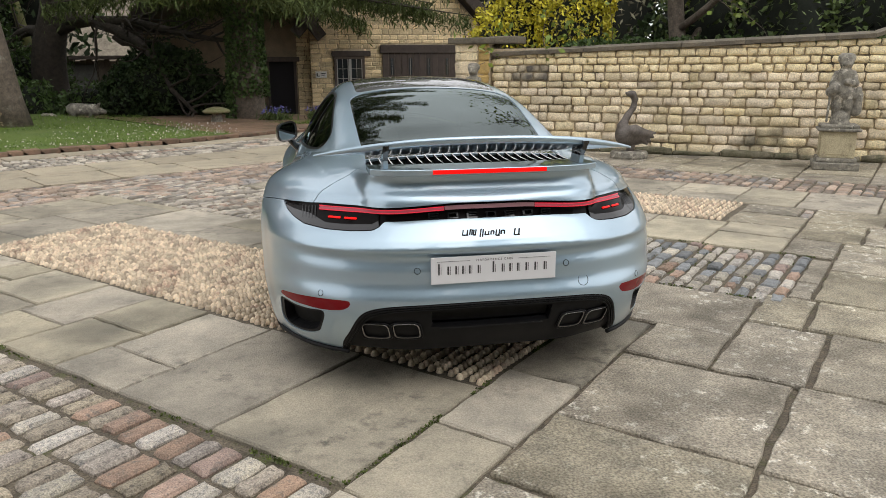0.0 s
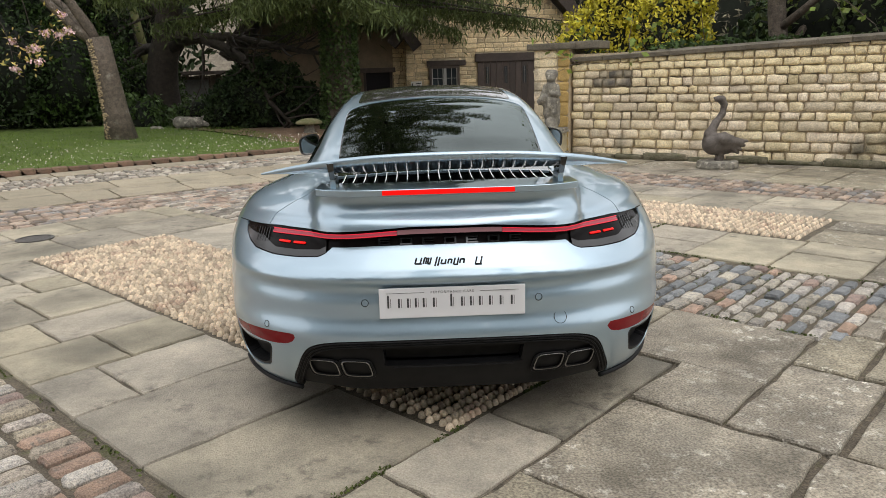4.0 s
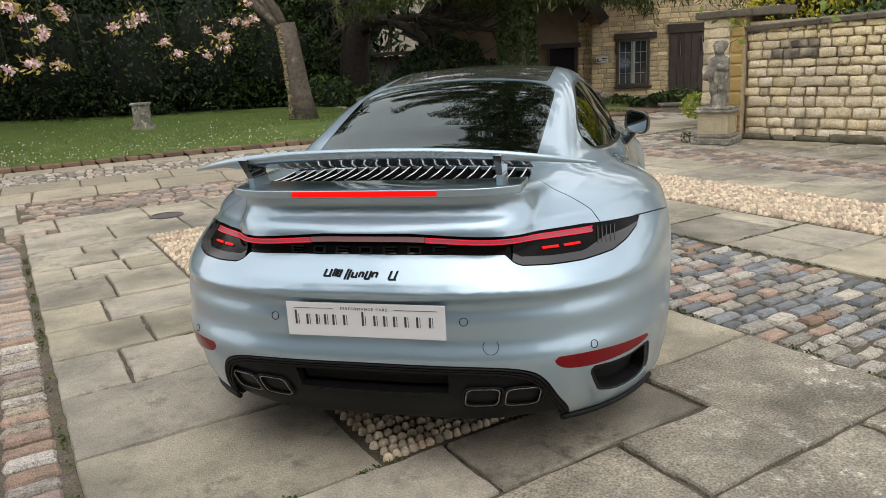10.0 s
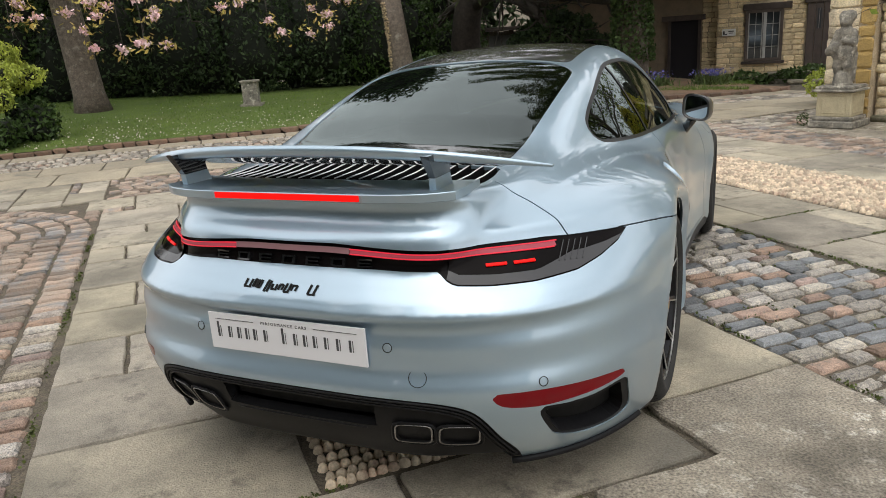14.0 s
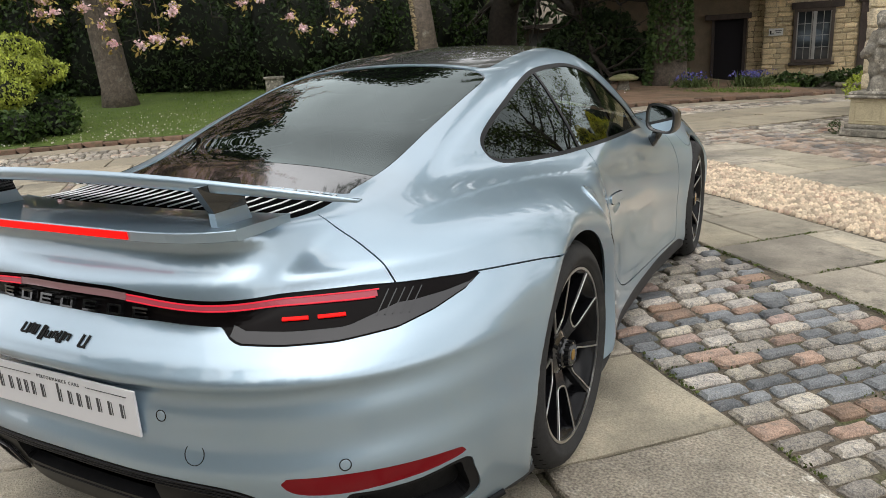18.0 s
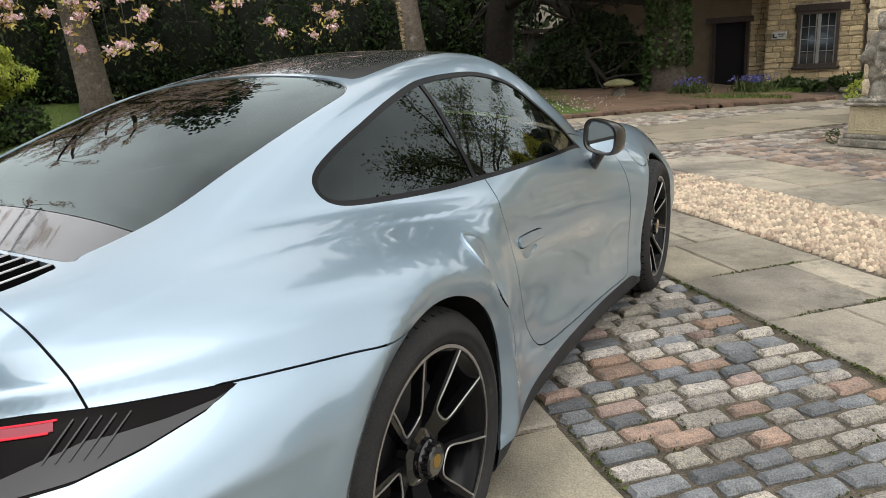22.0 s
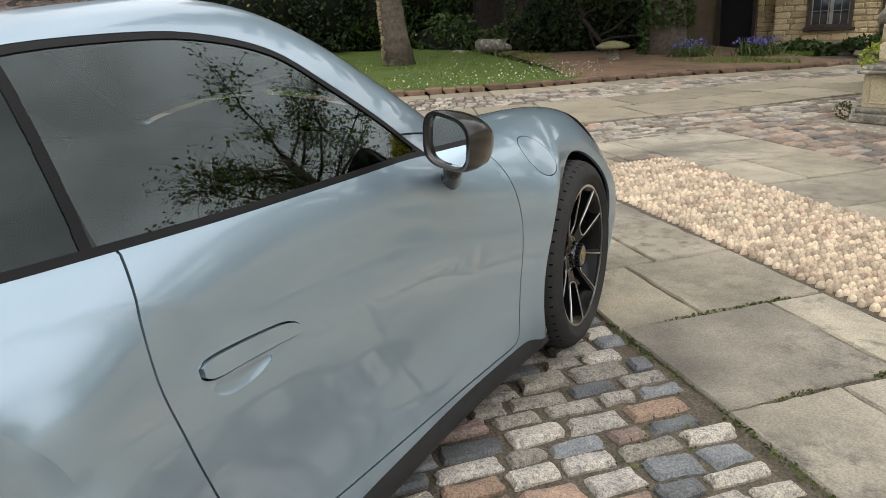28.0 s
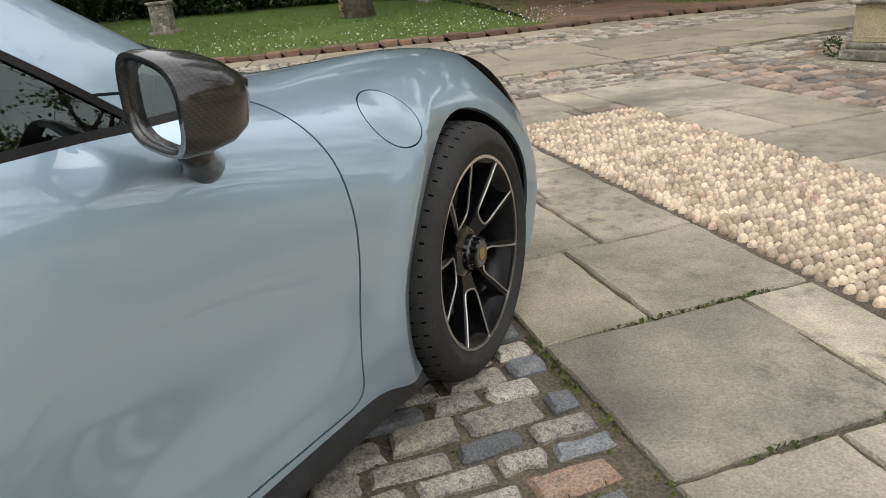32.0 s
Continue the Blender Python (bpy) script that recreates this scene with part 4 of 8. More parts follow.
MATTBLACK = surf("matt_black", (0.008, 0.008, 0.008), (0.014, 0.014, 0.014), 20, 0.8, 0.0, 200, spec=0.2)
RUBBER = surf("tyre_rubber", (0.026, 0.026, 0.026), (0.036, 0.035, 0.034), 18, 0.75, 0.0006, 240, c3=(0.06, 0.056, 0.05), spot=(0.6, 0.8), spot_scale=9, spec=0.25)
DEEPBLACK = plain("deep_black", (0.003, 0.003, 0.003), 0.9, spec=0.1)
TRIMBLACK = plain("black_trim", (0.006, 0.006, 0.007), 0.35, ior=1.3)
RIMBLACK = plain("rim_black", (0.005, 0.005, 0.006), 0.18, spec=0.22)
MACHINED = plain("machined_alloy", (0.62, 0.61, 0.60), 0.3, metal=1.0)
SATINALLOY = plain("satin_alloy", (0.80, 0.80, 0.80), 0.5, metal=0.45)
STEEL = surf("brake_disc", (0.035, 0.035, 0.036), (0.022, 0.022, 0.022), 40, 0.5, 0, 200)
DARKCHROME = plain("dark_chrome", (0.26, 0.26, 0.265), 0.2, metal=1.0)
MIRRORGLASS = plain("mirror_glass", (0.85, 0.87, 0.88), 0.0, metal=1.0)
REDGLOW = plain("red_light_bar", (0.50, 0.018, 0.035), 0.3, emit=0.9, spec=0.2)
REDPINK = plain("pink_light_guide", (0.30, 0.05, 0.07), 0.25, emit=0.38, spec=0.3)
REDSOFT = plain("red_light_soft", (0.24, 0.13, 0.14), 0.25, emit=0.12, coat=0.6)
REDHOT = plain("red_brake_lamp", (0.60, 0.004, 0.003), 0.4, emit=1.1, spec=0.2)
REDLENS = plain("red_reflector", (0.18, 0.004, 0.008), 0.12, spec=0.35)
LENSGREY = plain("smoked_lens", (0.06, 0.06, 0.063), 0.14, ior=1.35)
LENSDARK = plain("dark_lens", (0.006, 0.005, 0.005), 0.06, ior=1.14)
PLATEWHITE = plain("plate_white", (0.72, 0.72, 0.74), 0.35)
PLATEINK = plain("plate_ink", (0.06, 0.06, 0.065), 0.5)
LEATHER = surf("black_leather", (0.02, 0.02, 0.021), (0.03, 0.03, 0.03), 20, 0.55, 0.001, 200)
PALELEATHER = surf("grey_leather", (0.055, 0.057, 0.06), (0.045, 0.047, 0.05), 20, 0.5, 0.001, 200)
CREST = plain("badge_gold", (0.45, 0.28, 0.07), 0.35, metal=0.8)

# ---------------------------------------------------------------- car body, cut into its panels
REAR_HUB, FRONT_HUB = (0.04, 0.352), (2.455, 0.335)
car = thing("car", "ice blue metallic sports coupe with raised rear wing on cobbles", "car", at=Matrix.Translation((0, -1.05, 0)) @ Matrix.Rotation(0.012, 4, "Z") @ Matrix.Translation((0, 1.05, 0)))
V, Q = field_mesh(car_field, (-1.05, -1.26, 0.07), (1.05, 3.64, 1.37), 0.014)
V = settle_on(car_field, V)
T = np.concatenate([Q[:, [0, 1, 2]], Q[:, [0, 2, 3]]])


def take(tris, g):
    """Cuts the panel where g < 0 out of tris: (panel, rest)."""
    global V
    V, a, b = cut_mesh(V, tris, g)
    return a, b


def glass_form(x, y, z):
    """The even curve of the side glass."""
    return np.abs(x) + 0.13 * (y - 1.05) ** 2 + 0.5 * (z - 0.95) + 0.5 * (z - 0.95) ** 2


def panel(name, tris, material, parent, inset=0.0, label="", rim=0.0, form=None):
    """Links cut-out triangles as a part, moved inwards by inset, with its edge turned in by rim."""
    used, inv = np.unique(tris, return_inverse=True)
    v, f = V[used], inv.reshape(tris.shape)
    n = field_normal(car_field, v)
    n /= np.linalg.norm(n, axis=1)[:, None] + 1e-9
    v = v - inset * n
    faces, count = f, len(v)
    if rim:
        e = np.concatenate([f[:, [0, 1]], f[:, [1, 2]], f[:, [2, 0]]])
        key = np.sort(e, 1)
        u, first, c = np.unique(key, axis=0, return_index=True, return_counts=True)
        e = e[first[c == 1]]
        ids = np.unique(e)
        low = np.full(count, -1)
        low[ids] = count + np.arange(len(ids))
        v = np.concatenate([v, v[ids] - rim * n[ids]])
        n = np.concatenate([n, n[ids]])
        faces = np.concatenate([f, np.stack([e[:, 1], e[:, 0], low[e[:, 0]]], 1), np.stack([e[:, 1], low[e[:, 0]], low[e[:, 1]]], 1)])
    ob = link_mesh(name, v, faces, material, parent, label, smooth=True)
    if not rim:
        if form:
            n = field_normal(form, v)
            n /= np.linalg.norm(n, axis=1)[:, None] + 1e-9
        ob.data.normals_split_custom_set_from_vertices(n.tolist())
    else:
        nn = np.concatenate([n[f.ravel()], np.repeat(np.cross(v[faces[len(f):, 1]] - v[faces[len(f):, 0]], v[faces[len(f):, 2]] - v[faces[len(f):, 0]]), 3, 0)])
        nn /= np.linalg.norm(nn, axis=1)[:, None] + 1e-12
        ob.data.normals_split_custom_set(nn.tolist())
    return ob


def arch(h, r):
    return np.maximum(np.hypot(V[:, 1] - h[0], V[:, 2] - h[1]) - r, 0.5 - np.abs(V[:, 0]))


_, T = take(T, arch(REAR_HUB, 0.392))
_, T = take(T, arch(FRONT_HUB, 0.376))

WINDOW = smooth_loop([(0.053, 0.985), (0.072, 0.95), (0.16, 0.931), (0.46, 0.905), (0.70, 0.895), (1.05, 0.884), (1.45, 0.870), (1.60, 0.861), (1.648, 0.858), (1.60, 0.900), (1.525, 0.962), (1.395, 1.066),
                      (1.275, 1.153), (1.10, 1.197), (0.91, 1.205), (0.70, 1.195), (0.51, 1.157), (0.34, 1.110), (0.19, 1.064), (0.085, 1.022)], 4)


def side_window(shrink):
    return np.maximum(loop_distance(V[:, 1:], WINDOW) + shrink, 0.35 - np.abs(V[:, 0]))


win, T = take(T, side_window(0.0))
glass, trim = take(win, side_window(0.013))
for sgn in (1, -1):
    half, _ = take(trim, -sgn * V[:, 0])
    panel("window_trim", half, TRIMBLACK, car, 0.001, "black rubber and gloss window surround", rim=0.012)
div = lambda: np.abs((V[:, 1] - 0.685) - 0.10 * (1.02 - V[:, 2]) * -1.0 - 0.02 * (V[:, 2] - 1.02)) - 0.0095
bar, glass = take(glass, div())
for sgn in (1, -1):
    half, _ = take(bar, -sgn * V[:, 0])
    panel("window_divider", half, TRIMBLACK, car, 0.001, rim=0.01)
for sgn, side_name in ((1, "right"), (-1, "left")):
    half, _ = take(glass, -sgn * V[:, 0])
    quarter, doorglass = take(half, V[:, 1] - 0.69)
    panel("quarter_window", quarter, GLASS_DARK, car, 0.004, "dark tinted rear quarter glass", form=glass_form)
    panel("door_window", doorglass, GLASS, car, 0.004, "lightly tinted door glass", form=glass_form)

BACKLIGHT = smooth_loop([(0.0, 0.541), (0.20, 0.533), (0.33, 0.515), (0.40, 0.488), (0.447, 0.44), (0.464, 0.36), (0.466, 0.15), (0.463, -0.1), (0.458, -0.30), (0.456, -0.44), (0.448, -0.482), (0.2, -0.488), (0.0, -0.488),
                         (-0.2, -0.488), (-0.448, -0.482), (-0.456, -0.44), (-0.458, -0.30), (-0.463, -0.1), (-0.466, 0.15), (-0.464, 0.36), (-0.447, 0.44), (-0.40, 0.488), (-0.33, 0.515), (-0.20, 0.533)], 4)
rear, T = take(T, np.maximum(loop_distance(V[:, :2], BACKLIGHT), 0.90 - V[:, 2]))
seal, rear = take(rear, -(loop_distance(V[:, :2], BACKLIGHT) + 0.006))
panel("rear_window_seal", seal, GLOSSBLACK, car, 0.004)
low, rear = take(rear, V[:, 1] + 0.303 + 0.12 * V[:, 0] ** 2)
gap, low = take(low, -(V[:, 1] + 0.306 + 0.12 * V[:, 0] ** 2))
panel("rear_window", rear, GLASS_DARK, car, 0.003, "black tinted sloping rear window")
panel("engine_cover", low, GLOSSBLACK, car, 0.003, "gloss black panel under the rear window")

ROOF = smooth_loop([(0.0, 0.567), (0.22, 0.558), (0.36, 0.537), (0.412, 0.55), (0.415, 0.7), (0.412, 1.0), (0.425, 1.2), (0.45, 1.33), (0.42, 1.372), (0.2, 1.395), (0.0, 1.40),
                    (-0.2, 1.395), (-0.42, 1.372), (-0.45, 1.33), (-0.425, 1.2), (-0.412, 1.0), (-0.415, 0.7), (-0.412, 0.55), (-0.36, 0.537), (-0.22, 0.558)], 4)
roof_t, T = take(T, np.maximum(loop_distance(V[:, :2], ROOF), 1.1 - V[:, 2]))
panel("roof", roof_t, CARBON, car, 0.001, "black carbon fibre roof panel", rim=0.01)
SCREEN = smooth_loop([(0.0, 1.42), (0.3, 1.41), (0.44, 1.395), (0.49, 1.42), (0.56, 1.58), (0.62, 1.76), (0.66, 1.90), (0.62, 1.965), (0.3, 2.02), (0.0, 2.03),
                      (-0.3, 2.02), (-0.62, 1.965), (-0.66, 1.90), (-0.62, 1.76), (-0.56, 1.58), (-0.49, 1.42), (-0.44, 1.395), (-0.3, 1.41)], 4)
screen, T = take(T, np.maximum(loop_distance(V[:, :2], SCREEN), 0.87 - V[:, 2]))
cowl, screen = take(screen, 1.905 - V[:, 1] - 0.05 * (0.6 - np.abs(V[:, 0])))
panel("windscreen", screen, GLASS, car, 0.003, "curved windscreen")
panel("cowl", cowl, MATTBLACK, car, 0.02, "black scuttle below the windscreen", rim=0.0)

GRILLE = smooth_loop([(0.0, -0.50), (0.25, -0.50), (0.44, -0.498), (0.462, -0.53), (0.470, -0.66), (0.462, -0.715), (0.41, -0.735), (0.2, -0.748), (0.0, -0.752),
                      (-0.2, -0.748), (-0.41, -0.735), (-0.462, -0.715), (-0.470, -0.66), (-0.462, -0.53), (-0.44, -0.498), (-0.25, -0.50)], 4)
gr, T = take(T, np.maximum(loop_distance(V[:, :2], GRILLE), 0.905 - V[:, 2]))
panel("grille_tray", gr, DEEPBLACK, car, 0.045, "black tray under the engine grille")

BAND_TOP = ([0.0, 0.14, 0.42, 0.52, 0.65, 0.71, 0.77, 0.83], [0.826, 0.826, 0.808, 0.804, 0.800, 0.793, 0.787, 0.779])
BAND_LOW = ([0.0, 0.27, 0.43, 0.447, 0.477, 0.563, 0.66, 0.748, 0.79, 0.822, 0.832], [0.764, 0.761, 0.752, 0.734, 0.720, 0.714, 0.712, 0.718, 0.733, 0.754, 0.778])


def band():
    ax = np.abs(V[:, 0])
    return np.maximum(np.maximum(V[:, 2] - np.interp(ax, *BAND_TOP), np.interp(ax, *BAND_LOW) - V[:, 2]), np.maximum(V[:, 1] + 0.36, ax - 0.836))


lamp, T = take(T, band())
lens, centre = take(lamp, 0.452 - np.abs(V[:, 0]))
panel("light_bar_housing", centre, LENSDARK, car, 0.012, "gloss black strip between the tail lamps", rim=0.0)
for sgn in (1, -1):
    half, _ = take(lens, -sgn * V[:, 0])
    lamp_ob = panel("tail_lamp", half, LENSDARK, car, 0.004, "smoked tail lamp lens")
    ax = np.abs(V[:, 0])
    lower, upper = take(half, V[:, 2] - (np.interp(ax, *BAND_LOW) + 0.62 * (np.interp(ax, *BAND_TOP) - np.interp(ax, *BAND_LOW)) - 0.26 * np.clip((ax - 0.5) / 0.25, -1, 0.6) * 0.03))
    ax = np.abs(V[:, 0])
    rimmed, _ = take(lower, np.maximum(np.interp(ax, *BAND_LOW) + 0.004 - V[:, 2], V[:, 2] - np.interp(ax, *BAND_LOW) - 0.023 - 0.03 * np.clip((ax - 0.66) / 0.1, 0, 1)))
    panel("clear_lens", rimmed, LENSGREY, lamp_ob, 0.002, "grey clear strip along the lamp's lower edge")

DIFF = smooth_loop([(0.0, 0.434), (0.25, 0.432), (0.42, 0.424), (0.51, 0.404), (0.553, 0.366), (0.585, 0.295), (0.612, 0.222), (0.60, 0.14), (0.585, 0.08), (0.3, 0.07), (0.0, 0.07), (-0.3, 0.07), (-0.585, 0.08), (-0.60, 0.14), (-0.612, 0.222), (-0.585, 0.295),
                    (-0.553, 0.366), (-0.51, 0.404), (-0.42, 0.424), (-0.25, 0.432)], 4)
df, T = take(T, np.maximum(loop_distance(V[:, [0, 2]], DIFF), V[:, 1] + 0.55))
edge, df = take(df, -(loop_distance(V[:, [0, 2]], DIFF) + 0.028))
panel("diffuser_trim", edge, SATINBLACK, car, 0.004, "ribbed black diffuser edge", rim=0.02)
SLOT = smooth_loop([(-0.235, 0.388), (0.235, 0.388), (0.255, 0.378), (0.250, 0.322), (0.225, 0.311), (-0.225, 0.311), (-0.250, 0.322), (-0.255, 0.378)], 3)
slot, df = take(df, np.maximum(loop_distance(V[:, [0, 2]], SLOT), V[:, 1] + 0.55))
panel("diffuser", df, SATINBLACK, car, 0.018, "black rear diffuser", rim=0.03)
panel("diffuser_slot", slot, MATTBLACK, car, 0.06, "dark slot in the diffuser")
for k, off in enumerate((0.007, 0.016, 0.025)):
    rail = smooth_loop(np.array([(p[0] * (1 - off / 0.6), p[1] - off) for p in ((0.612, 0.222), (0.585, 0.295), (0.553, 0.366), (0.51, 0.404), (0.42, 0.424), (0.25, 0.432), (0.0, 0.434), (-0.25, 0.432), (-0.42, 0.424), (-0.51, 0.404), (-0.553, 0.366), (-0.585, 0.295), (-0.612, 0.222))]), 5, closed=False)
    link_mesh("trim_rib", *tube(from_behind(rail[:, 0], rail[:, 1]) + np.array([0, -0.001 + 0.002 * k, 0]), 0.003, 6), SATINBLACK, car, smooth=True)
PIPES = [(0.355, 0.305), (0.478, 0.302)]

REFL = smooth_loop([(0.580, 0.438), (0.602, 0.402), (0.68, 0.388), (0.76, 0.388), (0.81, 0.388), (0.857, 0.394), (0.862, 0.404), (0.854, 0.416), (0.80, 0.427), (0.72, 0.436), (0.64, 0.440)], 3)
VENT = smooth_loop([(0.684, 0.378), (0.696, 0.300), (0.708, 0.270), (0.75, 0.246), (0.80, 0.236), (0.842, 0.240), (0.862, 0.272), (0.866, 0.34), (0.860, 0.382), (0.80, 0.376), (0.74, 0.378)], 3)


def mirrored(loop):
    return np.maximum(loop_distance(np.stack([np.abs(V[:, 0]), V[:, 2]], 1), loop), V[:, 1] + 0.42)


rf, T = take(T, mirrored(REFL))
vt, T = take(T, mirrored(VENT))
for sgn in (1, -1):
    half, _ = take(rf, -sgn * V[:, 0])
    panel("reflector", half, REDLENS, car, 0.001, "dark red bumper reflector")
    half, _ = take(vt, -sgn * V[:, 0])
    vrim, vin = take(half, -(mirrored(VENT) + 0.012))
    vent = panel("side_vent", vin, MATTBLACK, car, 0.05, "dark air outlet in the rear bumper")
    panel("vent_frame", vrim, SATINBLACK, vent, 0.004, rim=0.045)

skirt, T = take(T, V[:, 2] - 0.182 - 0.050 / (1 + np.exp((np.abs(V[:, 1] - 1.24) - 0.75) / 0.03)))
panel("side_skirt", skirt, SILLGREY, car, 0.004, "black lower sill and underbody")

# air intakes behind the doors
INTAKE = smooth_loop([(0.312, 0.800), (0.335, 0.815), (0.37, 0.812), (0.41, 0.795), (0.445, 0.755), (0.475, 0.710), (0.492, 0.660), (0.490, 0.625), (0.470, 0.602), (0.448, 0.596), (0.415, 0.612), (0.375, 0.650), (0.340, 0.700), (0.315, 0.755), (0.306, 0.780)], 3)


def intake_g():
    return np.maximum(loop_distance(V[:, 1:], INTAKE), 0.4 - np.abs(V[:, 0]))


duct, T = take(T, intake_g())
inner = T

DOOR = smooth_loop([(0.712, 0.93), (0.710, 0.890), (0.680, 0.82), (0.664, 0.72), (0.680, 0.62), (0.712, 0.51), (0.745, 0.425), (0.80, 0.345), (0.88, 0.300), (1.07, 0.272), (1.5, 0.250), (1.75, 0.245), (1.87, 0.254),
                    (1.895, 0.34), (1.922, 0.48), (1.945, 0.62), (1.948, 0.725), (1.92, 0.81), (1.87, 0.858), (1.75, 0.895), (1.5, 0.93), (1.0, 0.95)], 4)


def door_g():
    return np.maximum(loop_distance(V[:, 1:], DOOR), 0.35 - np.abs(V[:, 0]))


def behind_window():
    return -(loop_distance(V[:, 1:], WINDOW) + 0.03)


door, T = take(T, door_g())
seam, door = take(door, -(door_g() + 0.0045))
door, _ = take(door, V[:, 2] - 1.0)
HANDLE = smooth_loop([(0.745, 0.688), (0.765, 0.702), (0.84, 0.699), (0.943, 0.690), (0.988, 0.677), (1.004, 0.659), (0.985, 0.650), (0.93, 0.653), (0.86, 0.657), (0.785, 0.662), (0.755, 0.672)], 4)
RECESS = smooth_loop([(0.762, 0.658), (0.80, 0.655), (0.86, 0.651), (0.925, 0.647), (0.90, 0.632), (0.85, 0.623), (0.80, 0.626), (0.772, 0.640)], 4)
for sgn in (1, -1):
    half, _ = take(door, -sgn * V[:, 0])
    g = loop_distance(V[:, 1:], HANDLE)
    hd, half = take(half, g)
    grip, ring = take(hd, loop_distance(V[:, 1:], HANDLE) + 0.0035)
    hollow, half = take(half, loop_distance(V[:, 1:], RECESS))
    door_ob = panel("door", half, PAINT, car, 0.0, "blue door with a flush handle", rim=0.01)
    # the finger hollow deepens towards the grip
    used, inv = np.unique(hollow, return_inverse=True)
    hv = V[used].copy()
    hv[:, 0] -= sgn * 0.35 * np.minimum(np.maximum(-loop_distance(hv[:, 1:], RECESS), 0), 0.02) + sgn * 0.25 * np.maximum(hv[:, 2] - 0.628, 0)
    link_mesh("handle_hollow", hv, inv.reshape(hollow.shape), PAINT, door_ob, "finger hollow under the handle", smooth=True)
    panel("door_handle", grip, PAINT, door_ob, -0.006, "flush pop-out handle", rim=0.02)
FLAP = (2.175, 0.760)
flap_c = from_right(*FLAP)[0]
flap, T = take(T, np.linalg.norm((V - flap_c) * (1, 1, 1), axis=1) - 0.083)
ring, flap = take(flap, -(np.linalg.norm(V - flap_c, axis=1) - 0.0795))
panel("fuel_flap", flap, PAINT, car, 0.0, "round fuel filler flap", rim=0.008)



def side_of_line(q, line):
    """Distance to a line on the body, below zero on one side of it; 0.05 far off."""
    out = np.full(len(q), 0.05)
    near = np.nonzero(line_distance(q, line) < 0.04)[0]
    if len(near):
        p = q[near]
        k = np.argmin(((p[:, None] - (line[None, :-1] + line[None, 1:]) / 2) ** 2).sum(2), 1)
        t = line[k + 1] - line[k]
        t = t / (np.linalg.norm(t, axis=1)[:, None] + 1e-9)
        n = field_normal(car_field, p)
        b = np.cross(t, n / (np.linalg.norm(n, axis=1)[:, None] + 1e-9))
        out[near] = ((p - line[k]) * b).sum(1)
    return out


lid = settle_on(car_field, np.array([(0.49, -0.640, 0.938), (0.513, -0.645, 0.929), (0.560, -0.640, 0.900), (0.632, -0.648, 0.862), (0.672, -0.652, 0.835), (0.690, -0.653, 0.812), (0.704, -0.654, 0.792), (0.712, -0.655, 0.775)]))
lid = smooth_loop(lid, 5, closed=False)
bum = smooth_loop(from_right([0.02, -0.09, -0.18, -0.27, -0.36, -0.44, -0.50], [0.715, 0.728, 0.743, 0.757, 0.768, 0.776, 0.781]), 5, closed=False)
hood_line = smooth_loop(from_above([0.60, 0.62, 0.60, 0.55, 0.48], [1.93, 2.2, 2.5, 2.8, 3.05]), 5, closed=False)
flip = np.array([-1.0, 1, 1])
lid, bum, hood_line = (settle_on(car_field, np.stack([np.interp(np.linspace(0, 1, 60), np.linspace(0, 1, len(q)), q[:, k]) for k in range(3)], 1)) for q in (lid, bum, hood_line))
for line in (lid, lid * flip, bum, bum * flip, hood_line, hood_line * flip):
    cut_a, cut_b = take(T, side_of_line(V, line))
    T = np.concatenate([cut_a, cut_b])
    _, T = take(T, line_distance(V, line) - 0.0022)
HEAD = smooth_loop([(0.53, 3.02), (0.60, 2.86), (0.70, 2.80), (0.79, 2.86), (0.82, 3.0), (0.76, 3.13), (0.64, 3.16)], 4)
for sgn in (1, -1):
    q = np.stack([V[:, 0] * sgn, V[:, 1]], 1)
    hl, T = take(T, np.maximum(loop_distance(q, HEAD), 0.5 - V[:, 2]))
    panel("headlamp", hl, LENSDARK, car, 0.002, "dark headlamp lens")
bumper_g = np.maximum(V[:, 1] + 0.02, V[:, 2] - np.interp(np.abs(V[:, 0]), [0, 0.45, 0.69, 0.80, 0.835, 0.87, 0.92, 0.95], [0.79, 0.78, 0.755, 0.75, 0.779, 0.772, 0.752, 0.722]))
bumper, T = take(T, bumper_g)
panel("rear_bumper", bumper, PAINT, car, 0.0, "blue rear bumper cover", rim=0.010)
panel("body_shell", T, PAINT, car, 0.0, "ice blue metallic bodywork", rim=0.010)
panel("inner_shell", inner, MATTBLACK, car, 0.0125)
